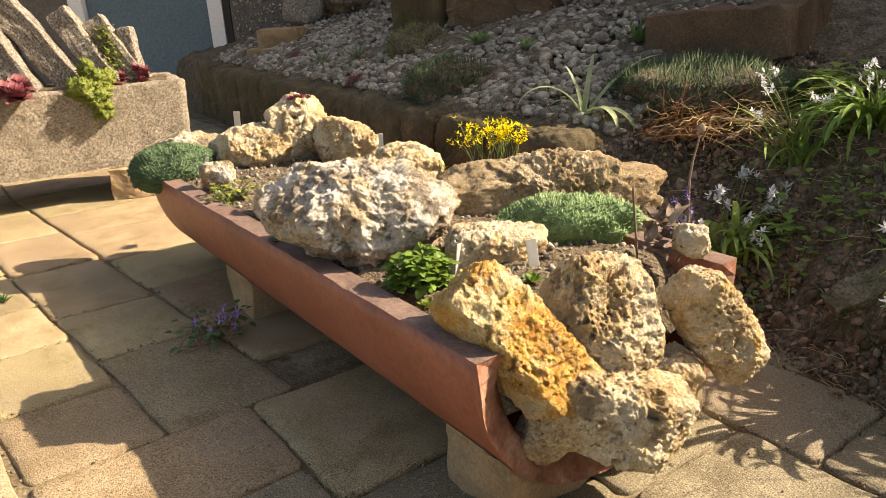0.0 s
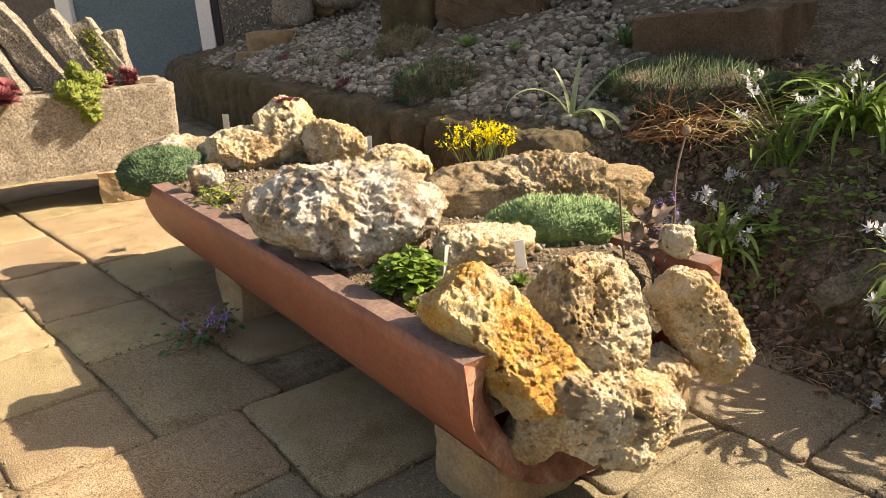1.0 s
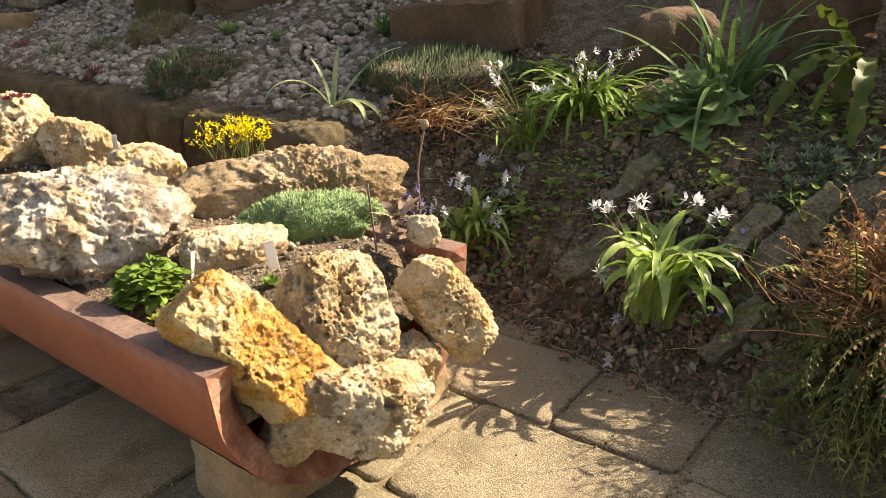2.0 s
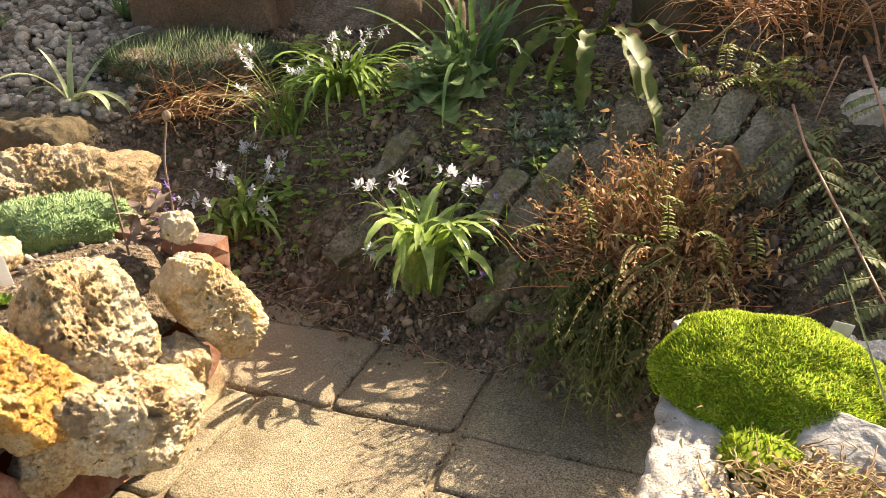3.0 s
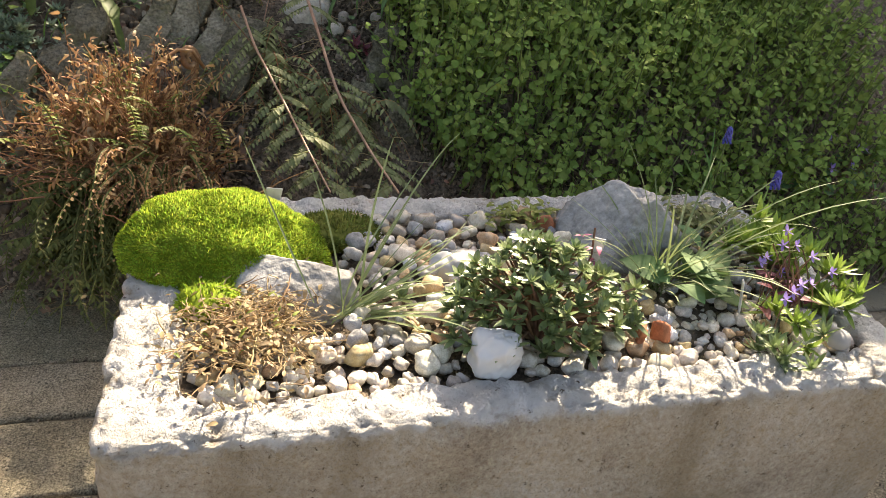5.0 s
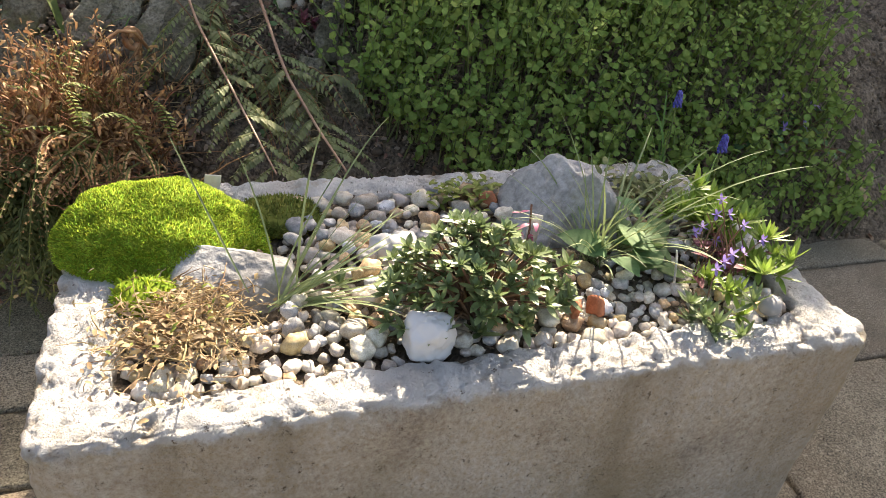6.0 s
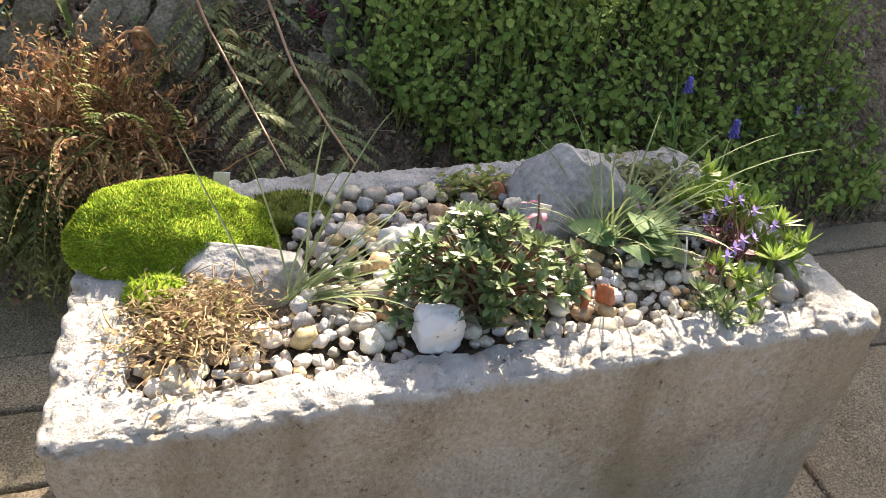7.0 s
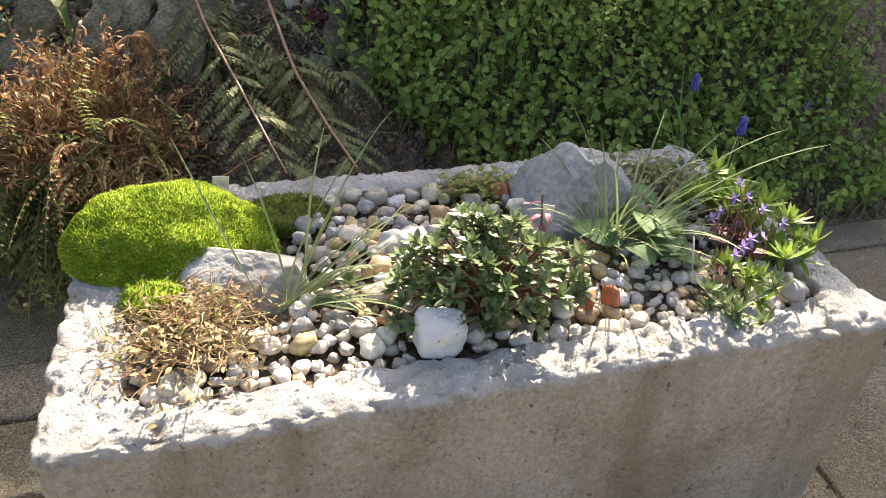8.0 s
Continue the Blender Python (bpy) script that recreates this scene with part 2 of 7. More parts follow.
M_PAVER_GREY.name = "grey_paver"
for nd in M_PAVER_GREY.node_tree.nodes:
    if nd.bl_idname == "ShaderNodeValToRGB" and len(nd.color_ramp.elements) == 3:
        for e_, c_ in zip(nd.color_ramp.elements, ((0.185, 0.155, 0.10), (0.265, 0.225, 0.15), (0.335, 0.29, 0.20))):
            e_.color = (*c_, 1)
M_SAND = material("joint_sand", [(0.12, 0.09, 0.052), (0.22, 0.17, 0.105), (0.33, 0.265, 0.175)], 7, 0.95, 0.8, 200, 0, fine_mix=0.8, wear=((0.06, 0.06, 0.025), 9.0, 0.55, 0.15))
M_SOIL = material("soil", [(0.085, 0.064, 0.043), (0.155, 0.118, 0.08), (0.23, 0.182, 0.13)], 22, 0.95, 1.0, 110, 0, fine_mix=1.0, wear=((0.085, 0.085, 0.035), 9.0, 0.56, 0.12))
for nd in M_SOIL.node_tree.nodes:
    if nd.bl_idname == "ShaderNodeBump":
        nd.inputs["Distance"].default_value = 0.012
M_CLAY = material("fired_clay", [(0.23, 0.075, 0.045), (0.30, 0.105, 0.06), (0.34, 0.13, 0.08)], 5, 0.5, 0.18, 90, 0, wear=((0.16, 0.075, 0.055), 3.0, 0.52, 0.3), fine_mix=0.3, spec=0.45)
M_CLAYCUT = material("cut_clay", [(0.13, 0.085, 0.07), (0.20, 0.135, 0.11), (0.27, 0.18, 0.15)], 18, 0.75, 0.4, 160, 0, wear=((0.27, 0.11, 0.07), 9.0, 0.58, 0.12))
M_CLAYRED = material("broken_clay", [(0.19, 0.08, 0.05), (0.30, 0.14, 0.09), (0.42, 0.27, 0.20)], 25, 0.8, 0.5, 140, 0)


def tufa(name, ochre, grey, white, cover=0.555):
    """Crusty porous limestone: stained crust, irregular dirty pores of two sizes."""
    mt = material(name, [(0.38, 0.27, 0.15), ochre, white, (0.80, 0.71, 0.55)], 11, 0.95, 0.0, 150, 0.04, wear=(grey, 15.0, cover, 0.06), fine_mix=0.6)
    nt = mt.node_tree
    N, L = nt.nodes, nt.links
    b = N["Principled BSDF"]
    col = b.inputs["Base Color"].links[0].from_socket
    co = N.new("ShaderNodeTexCoord")
    normal = None
    for sc, lo, hi, deep, dirt in ((75, 0.31, 0.36, 0.007, (0.15, 0.09, 0.045, 1)), (170, 0.32, 0.38, 0.004, (0.22, 0.15, 0.08, 1)), (430, 0.30, 0.40, 0.002, (0.34, 0.25, 0.15, 1))):
        nz = N.new("ShaderNodeTexNoise")
        nz.inputs["Scale"].default_value, nz.inputs["Detail"].default_value, nz.inputs["Roughness"].default_value = sc, 6, 0.68
        nz.inputs["Distortion"].default_value = 0.6
        L.new(co.outputs["Object"], nz.inputs["Vector"])
        mr = N.new("ShaderNodeMapRange")
        mr.inputs["From Min"].default_value, mr.inputs["From Max"].default_value = lo, hi
        L.new(nz.outputs["Fac"], mr.inputs["Value"])
        mx = N.new("ShaderNodeMix")
        mx.data_type = "RGBA"
        mx.inputs["A"].default_value = dirt
        L.new(mr.outputs[0], mx.inputs["Factor"])
        L.new(col, mx.inputs["B"])
        col = mx.outputs["Result"]
        for src, k in ((mr.outputs[0], deep), (nz.outputs["Fac"], deep * 1.6)):
            bp = N.new("ShaderNodeBump")
            bp.inputs["Strength"].default_value, bp.inputs["Distance"].default_value = 0.9, k
            L.new(src, bp.inputs["Height"])
            if normal:
                L.new(normal, bp.inputs["Normal"])
            normal = bp.outputs[0]
    L.new(col, b.inputs["Base Color"])
    L.new(normal, b.inputs["Normal"])
    return mt


M_TUFA_OCHRE = tufa("tufa_ochre", (0.78, 0.42, 0.10), (0.60, 0.32, 0.09), (0.86, 0.67, 0.35))
M_TUFA_STAINED = tufa("tufa_stained", (0.74, 0.56, 0.32), (0.76, 0.46, 0.15), (0.85, 0.74, 0.55))
M_TUFA_CREAM = tufa("tufa_cream", (0.66, 0.48, 0.26), (0.38, 0.29, 0.19), (0.82, 0.70, 0.49))
M_TUFA_WHITE = tufa("tufa_white", (0.66, 0.53, 0.36), (0.34, 0.275, 0.21), (0.87, 0.82, 0.73), 0.51)
M_TUFA_BROWN = tufa("tufa_brown", (0.42, 0.30, 0.17), (0.25, 0.19, 0.125), (0.55, 0.44, 0.29))
M_TROUGH = material("stained_cast_stone_sunlit_rim", [(0.53, 0.45, 0.35), (0.67, 0.585, 0.47), (0.75, 0.665, 0.55)], 8, 0.92, 1.0, 150, 0, wear=((0.43, 0.355, 0.23), 3.5, 0.50, 0.2), fine_mix=0.5)
nt = M_TROUGH.node_tree
co = nt.nodes.new("ShaderNodeTexCoord")
mp = nt.nodes.new("ShaderNodeMapping")
mp.inputs["Scale"].default_value = (14, 14, 1.6)
nz = nt.nodes.new("ShaderNodeTexNoise")
nz.inputs["Scale"].default_value, nz.inputs["Detail"].default_value = 1.0, 6
rp = nt.nodes.new("ShaderNodeValToRGB")
rp.color_ramp.elements[0].position, rp.color_ramp.elements[1].position = 0.50, 0.72
mx = nt.nodes.new("ShaderNodeMix")
mx.data_type = "RGBA"
mx.inputs["B"].default_value = (0.37, 0.295, 0.19, 1)
bs = nt.nodes["Principled BSDF"]
nt.links.new(bs.inputs["Base Color"].links[0].from_socket, mx.inputs["A"])
nt.links.new(co.outputs["Object"], mp.inputs["Vector"])
nt.links.new(mp.outputs[0], nz.inputs["Vector"])
nt.links.new(nz.outputs["Fac"], rp.inputs[0])
mw = nt.nodes.new("ShaderNodeMath")
mw.operation, mw.inputs[1].default_value = "MULTIPLY", 0.65
nt.links.new(rp.outputs[0], mw.inputs[0])
nt.links.new(mw.outputs[0], mx.inputs["Factor"])
nt.links.new(mx.outputs["Result"], bs.inputs["Base Color"])
M_TROUGH_WARM = material("warm_cast_stone", [(0.35, 0.29, 0.215), (0.46, 0.39, 0.30), (0.55, 0.475, 0.375)], 14, 0.95, 1.0, 120, 0, wear=((0.32, 0.26, 0.185), 5.0, 0.52, 0.2), fine_mix=0.9)
# the rim's sunlight is put into the colour: paler than the stained wall below
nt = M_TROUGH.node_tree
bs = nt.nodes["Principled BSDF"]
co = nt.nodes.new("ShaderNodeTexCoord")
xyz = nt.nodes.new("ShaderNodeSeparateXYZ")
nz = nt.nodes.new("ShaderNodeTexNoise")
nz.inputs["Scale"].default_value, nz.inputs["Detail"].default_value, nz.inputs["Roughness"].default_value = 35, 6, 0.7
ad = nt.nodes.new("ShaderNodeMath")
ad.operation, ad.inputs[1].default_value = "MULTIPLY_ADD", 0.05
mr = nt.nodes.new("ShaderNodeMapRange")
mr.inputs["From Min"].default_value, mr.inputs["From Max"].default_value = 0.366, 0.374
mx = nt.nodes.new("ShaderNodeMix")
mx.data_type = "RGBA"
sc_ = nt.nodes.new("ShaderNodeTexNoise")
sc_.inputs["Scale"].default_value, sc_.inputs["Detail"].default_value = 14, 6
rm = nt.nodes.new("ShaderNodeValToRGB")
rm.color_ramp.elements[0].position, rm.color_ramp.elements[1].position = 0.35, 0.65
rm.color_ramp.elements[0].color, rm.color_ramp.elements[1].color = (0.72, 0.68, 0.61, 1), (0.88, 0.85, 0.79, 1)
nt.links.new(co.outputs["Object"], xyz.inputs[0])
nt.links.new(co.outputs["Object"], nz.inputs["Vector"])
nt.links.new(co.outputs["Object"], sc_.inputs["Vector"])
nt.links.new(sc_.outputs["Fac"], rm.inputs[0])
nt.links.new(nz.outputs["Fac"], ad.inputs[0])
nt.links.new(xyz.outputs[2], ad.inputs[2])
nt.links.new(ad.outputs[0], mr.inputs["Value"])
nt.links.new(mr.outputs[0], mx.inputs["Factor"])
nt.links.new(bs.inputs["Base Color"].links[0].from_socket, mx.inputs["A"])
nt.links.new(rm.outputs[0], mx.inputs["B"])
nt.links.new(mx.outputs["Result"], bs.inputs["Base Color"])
for mt_ in (M_TROUGH, M_TROUGH_WARM):
    nt = mt_.node_tree
    co = nt.nodes.new("ShaderNodeTexCoord")
    bs = nt.nodes["Principled BSDF"]
    last = bs.inputs["Normal"].links[0].from_socket
    col_ = bs.inputs["Base Color"].links[0].from_socket
    for sc, dp, lo, hi in ((60, 0.011, 0.2, 0.8), (260, 0.008, 0.2, 0.8), (95, 0.012, 0.31, 0.38)):
        nz = nt.nodes.new("ShaderNodeTexNoise")
        nz.inputs["Scale"].default_value, nz.inputs["Detail"].default_value, nz.inputs["Roughness"].default_value = sc, 5, 0.7
        nt.links.new(co.outputs["Object"], nz.inputs["Vector"])
        mr = nt.nodes.new("ShaderNodeMapRange")
        mr.inputs["From Min"].default_value, mr.inputs["From Max"].default_value = lo, hi
        nt.links.new(nz.outputs["Fac"], mr.inputs["Value"])
        bp = nt.nodes.new("ShaderNodeBump")
        bp.inputs["Strength"].default_value, bp.inputs["Distance"].default_value = 0.8, dp
        nt.links.new(mr.outputs[0], bp.inputs["Height"])
        nt.links.new(last, bp.inputs["Normal"])
        last = bp.outputs[0]
    pit_ = nt.nodes.new("ShaderNodeMix")
    pit_.data_type = "RGBA"
    pit_.inputs["A"].default_value = (0.20, 0.15, 0.095, 1)
    nt.links.new(mr.outputs[0], pit_.inputs["Factor"])
    nt.links.new(col_, pit_.inputs["B"])
    nt.links.new(pit_.outputs["Result"], bs.inputs["Base Color"])
    nt.links.new(last, bs.inputs["Normal"])
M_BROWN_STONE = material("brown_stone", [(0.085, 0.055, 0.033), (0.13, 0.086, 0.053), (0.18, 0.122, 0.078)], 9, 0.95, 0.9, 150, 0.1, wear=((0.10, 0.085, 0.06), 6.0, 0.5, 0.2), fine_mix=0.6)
M_SAND_STONE = material("sandstone", [(0.26, 0.17, 0.09), (0.37, 0.26, 0.15), (0.44, 0.33, 0.20)], 8, 0.9, 0.6, 180, 0.08, wear=((0.14, 0.11, 0.08), 5.0, 0.5, 0.2))
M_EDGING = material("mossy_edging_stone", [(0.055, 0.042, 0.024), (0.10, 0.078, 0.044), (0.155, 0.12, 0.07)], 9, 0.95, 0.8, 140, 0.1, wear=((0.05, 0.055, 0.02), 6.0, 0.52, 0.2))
M_SLATE = material("weathered_slab", [(0.11, 0.095, 0.06), (0.19, 0.165, 0.11), (0.29, 0.255, 0.185)], 18, 0.95, 1.0, 150, 0.25, wear=((0.13, 0.125, 0.05), 13.0, 0.52, 0.14), fine_mix=0.8)
M_GRANITE = material("rough_granite_slab", [(0.15, 0.125, 0.10), (0.24, 0.21, 0.17), (0.36, 0.32, 0.27)], 70, 0.95, 1.0, 140, 0.15, fine_mix=1.0, wear=((0.14, 0.12, 0.095), 16.0, 0.54, 0.15))
M_GREY_STONE = material("grey_limestone", [(0.25, 0.24, 0.22), (0.36, 0.35, 0.325), (0.47, 0.455, 0.425)], 10, 0.85, 0.6, 130, 0.1, wear=((0.50, 0.48, 0.44), 14.0, 0.60, 0.06))
M_PEBBLE = material("pebble", [(0.46, 0.39, 0.28), (0.60, 0.53, 0.41), (0.75, 0.69, 0.58)], 1.6, 0.6, 0.12, 9, 0.3, hue=0.02, spec=0.35)
M_PEBBLE_GREY = material("pebble_grey", [(0.26, 0.255, 0.245), (0.38, 0.37, 0.35), (0.50, 0.49, 0.465)], 1.6, 0.6, 0.12, 9, 0.3, hue=0.02, spec=0.35)
M_PEBBLE_OCHRE = material("pebble_ochre", [(0.42, 0.27, 0.12), (0.52, 0.37, 0.20), (0.58, 0.46, 0.30)], 1.6, 0.6, 0.12, 9, 0.25, hue=0.02, spec=0.35)
M_PEBBLE_WHITE = material("pebble_white", [(0.50, 0.49, 0.47), (0.66, 0.64, 0.61), (0.76, 0.74, 0.71)], 1.2, 0.6, 0.3, 9, 0.12, wear=((0.34, 0.34, 0.34), 1.4, 0.58, 0.06), spec=0.35)
M_GRAVEL = material("bank_gravel", [(0.14, 0.12, 0.09), (0.27, 0.235, 0.185), (0.43, 0.39, 0.325)], 1.6, 0.8, 0.15, 9, 0.5, hue=0.02)
M_GRAVEL_STUFF = material("bank_gravel_joined", [(0.14, 0.12, 0.09), (0.27, 0.235, 0.185), (0.43, 0.39, 0.325)], 40, 0.8, 0.2, 200, 0.5, island=True)
M_BRICK = material("brick_chip", [(0.42, 0.15, 0.07), (0.50, 0.21, 0.11)], 40, 0.85, 0.4, 160, 0.15)
M_LABEL = material("plant_label", [(0.72, 0.72, 0.69), (0.80, 0.80, 0.78)], 20, 0.5, 0.0, 100, 0.05, glow=0.4)
M_DOOR = material("door_blue_grey", [(0.10, 0.155, 0.19), (0.115, 0.175, 0.215)], 3, 0.45, 0.03, 60, 0)
M_FRAME = material("white_frame", [(0.72, 0.72, 0.72), (0.78, 0.78, 0.78)], 6, 0.4, 0.02, 60, 0)
M_RUBBER = material("dark_seal", [(0.02, 0.02, 0.022), (0.03, 0.03, 0.03)], 20, 0.6, 0.0, 60, 0)
M_RENDER = material("pebble_dash_mortar", [(0.11, 0.10, 0.09), (0.17, 0.155, 0.14)], 30, 0.95, 0.7, 160, 0)


def leafmat(name, a, b, c, glow=0.25, rough=0.55, rand=0.3, hue=0.015, spec=0.35):
    return material(name, [a, b, c], 35, rough, 0.0, 120, rand, island=True, glow=glow, hue=hue, spec=spec, fine_mix=0.2)


M_HERB = leafmat("herb_leaf", (0.175, 0.255, 0.055), (0.235, 0.325, 0.075), (0.31, 0.40, 0.11), 0.3, 0.8, 0.22, spec=0.12)
M_HERB_STEM = leafmat("herb_stem", (0.12, 0.17, 0.05), (0.17, 0.22, 0.07), (0.2, 0.25, 0.09), 0.1)
M_STRAP = leafmat("strap_leaf", (0.12, 0.22, 0.04), (0.17, 0.29, 0.06), (0.23, 0.35, 0.09), 0.3)
M_STRAP_LIGHT = leafmat("pale_strap_leaf", (0.20, 0.32, 0.075), (0.30, 0.44, 0.12), (0.42, 0.55, 0.20), 0.45, 0.38, spec=0.6)
M_STRAP_DARK = leafmat("dark_strap_leaf", (0.055, 0.12, 0.04), (0.08, 0.16, 0.05), (0.11, 0.20, 0.07))
M_PETAL = leafmat("white_petal", (0.66, 0.67, 0.69), (0.74, 0.75, 0.77), (0.8, 0.8, 0.82), 0.3, 0.6, 0.05, 0.0)
M_YELLOW = leafmat("yellow_petal", (0.78, 0.62, 0.008), (0.84, 0.72, 0.012), (0.86, 0.77, 0.03), 0.3, 0.6, 0.08, 0.0)
M_PURPLE = leafmat("violet_petal", (0.24, 0.15, 0.46), (0.36, 0.25, 0.58), (0.52, 0.40, 0.70), 0.3, 0.6, 0.15, 0.01)
M_MOSS = leafmat("bright_moss", (0.23, 0.32, 0.025), (0.32, 0.44, 0.035), (0.43, 0.55, 0.07), 0.3, 0.75, 0.45, 0.03, 0.12)
M_THYME = leafmat("blue_green_cushion", (0.07, 0.125, 0.06), (0.10, 0.165, 0.08), (0.14, 0.21, 0.105), 0.15, 0.7, 0.3)
M_CUSHION = leafmat("silver_green_needle", (0.17, 0.28, 0.11), (0.23, 0.35, 0.15), (0.30, 0.42, 0.20), 0.2, 0.6, 0.25)
M_BRIGHT = leafmat("fresh_green_leaf", (0.11, 0.19, 0.03), (0.16, 0.26, 0.045), (0.23, 0.34, 0.075), 0.3, 0.45, 0.25)
M_LIME = leafmat("lime_sedum", (0.14, 0.175, 0.025), (0.20, 0.24, 0.04), (0.27, 0.30, 0.065), 0.2, 0.6, 0.2)
M_SHRUB = leafmat("leathery_leaf", (0.14, 0.20, 0.07), (0.20, 0.26, 0.10), (0.27, 0.33, 0.15), 0.2, 0.42, 0.3, 0.015, 0.5)
M_GRASS = leafmat("grey_green_grass", (0.16, 0.21, 0.09), (0.22, 0.28, 0.12), (0.29, 0.35, 0.165), 0.2, 0.6, 0.25)
M_FERN = leafmat("fern_frond", (0.13, 0.155, 0.045), (0.19, 0.21, 0.07), (0.25, 0.26, 0.10), 0.25, 0.6, 0.3)
# darker copy of fern_frond: the shade low in the clump is in the colour
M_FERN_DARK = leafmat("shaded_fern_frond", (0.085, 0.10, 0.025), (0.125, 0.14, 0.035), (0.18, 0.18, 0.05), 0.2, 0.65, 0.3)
M_BLUE = leafmat("blue_violet_bell", (0.10, 0.09, 0.38), (0.15, 0.14, 0.50), (0.24, 0.22, 0.62), 0.2, 0.6, 0.15, 0.01)
M_LOBED = leafmat("dull_lobed_leaf", (0.105, 0.18, 0.065), (0.145, 0.235, 0.085), (0.195, 0.29, 0.12), 0.25, 0.7, 0.2)
M_FERN_PALE = leafmat("pale_fern_frond", (0.17, 0.19, 0.07), (0.24, 0.255, 0.10), (0.31, 0.32, 0.14), 0.25, 0.6, 0.25)
M_ROSETTE = leafmat("yellow_green_rosette", (0.19, 0.28, 0.045), (0.26, 0.37, 0.065), (0.34, 0.45, 0.10), 0.25, 0.45, 0.25)
M_TONGUE = leafmat("harts_tongue_leaf", (0.065, 0.105, 0.018), (0.095, 0.14, 0.025), (0.13, 0.17, 0.036), 0.25, 0.55, 0.2)
M_DRY = leafmat("dry_brown_frond", (0.22, 0.105, 0.05), (0.345, 0.175, 0.08), (0.48, 0.28, 0.135), 0.2, 0.7, 0.35, 0.015)
M_STRAW = leafmat("straw", (0.38, 0.27, 0.13), (0.50, 0.37, 0.19), (0.60, 0.47, 0.27), 0.15, 0.7, 0.25)
M_STRAW_BROWN = leafmat("brown_straw", (0.27, 0.175, 0.085), (0.42, 0.30, 0.155), (0.58, 0.45, 0.26), 0.15, 0.7, 0.35)
M_DEADLEAF = leafmat("dead_leaf", (0.15, 0.08, 0.05), (0.24, 0.14, 0.09), (0.33, 0.22, 0.15), 0.1, 0.75, 0.35)
M_SEMP = leafmat("red_rosette_leaf", (0.15, 0.035, 0.045), (0.23, 0.065, 0.075), (0.32, 0.13, 0.13), 0.1, 0.55, 0.25)
M_SAX = leafmat("grey_rosette_leaf", (0.15, 0.20, 0.12), (0.21, 0.26, 0.16), (0.28, 0.33, 0.22), 0.1, 0.6, 0.2)
M_SPIKY = leafmat("dull_spiky_leaf", (0.045, 0.075, 0.03), (0.07, 0.11, 0.045), (0.105, 0.145, 0.065), 0.1, 0.7, 0.35)
M_TWIG = leafmat("twig_bark", (0.16, 0.09, 0.05), (0.24, 0.14, 0.085), (0.30, 0.19, 0.12), 0.0, 0.85, 0.3)
M_STEM = leafmat("reddish_stem", (0.36, 0.21, 0.12), (0.45, 0.27, 0.16), (0.52, 0.34, 0.22), 0.0, 0.6, 0.2)
M_MOSS_OLIVE = leafmat("olive_moss", (0.13, 0.155, 0.025), (0.19, 0.215, 0.04), (0.26, 0.28, 0.06), 0.25, 0.75, 0.4, 0.03, 0.12)
M_PALE_STONE = material("pale_slope_stone", [(0.38, 0.33, 0.27), (0.50, 0.45, 0.37), (0.60, 0.55, 0.47)], 12, 0.85, 0.4, 160, 0.15)
M_WITHER = leafmat("withered_grey_leaf", (0.15, 0.105, 0.08), (0.24, 0.175, 0.13), (0.34, 0.265, 0.20), 0.15, 0.7, 0.3)
M_BUD = leafmat("pink_leaf", (0.40, 0.10, 0.16), (0.50, 0.15, 0.22), (0.55, 0.24, 0.28), 0.2, 0.5, 0.2)
M_STRIPE = leafmat("variegated_strap", (0.22, 0.30, 0.14), (0.32, 0.39, 0.20), (0.44, 0.49, 0.29), 0.25, 0.5, 0.2)


# ---- ground, house, and unseen walls added to close the place and shade it ----
def grid(geo, us, ns, height):
    uu, nn = np.meshgrid(us, ns, indexing="ij")
    x, y = 0.65 * uu + 0.76 * nn, -0.76 * uu + 0.65 * nn
    v = np.stack([x, y, height(uu, nn)], -1).reshape(-1, 3)
    a, b = len(us), len(ns)
    geo.add(v, [(i * b + j, i * b + j + 1, (i + 1) * b + j + 1, (i + 1) * b + j) for i in range(a - 1) for j in range(b - 1)])


g = Geo()
far = np.array([-120, -40, -12, -8, -4, 0, 4, 8, 12, 40, 120.0])
grid(g, far, far, lambda u, n: np.full_like(u, -0.010))
solid("ground", g, M_SAND, "dark sandy ground under the paving", "ground", kind="structure", smooth=False)


def bank_height(u, n):
    p = np.stack([u.ravel(), n.ravel(), 0 * u.ravel()], 1)
    rough = 0.022 * fbm(p * 6, 3, 3) + 0.012 * fbm(p * 25, 5, 3)
    return ground_z(u, n) + rough.reshape(u.shape) * np.clip((n - np.interp(u, EDGE_U, EDGE_N)) / 0.08 + 0.3, 0.15, 1)


g = Geo()
grid(g, np.concatenate([np.arange(-7, -1.8, 0.06), np.arange(-1.8, 2.6, 0.022), np.arange(2.6, 6, 0.1)]), np.concatenate([np.arange(1.12, 2.4, 0.022), np.arange(2.4, 6.5, 0.12)]), bank_height)
solid("soil_bank", g, M_SOIL, "dark crumbly soil slope rising behind the paving", "soil", kind="structure")

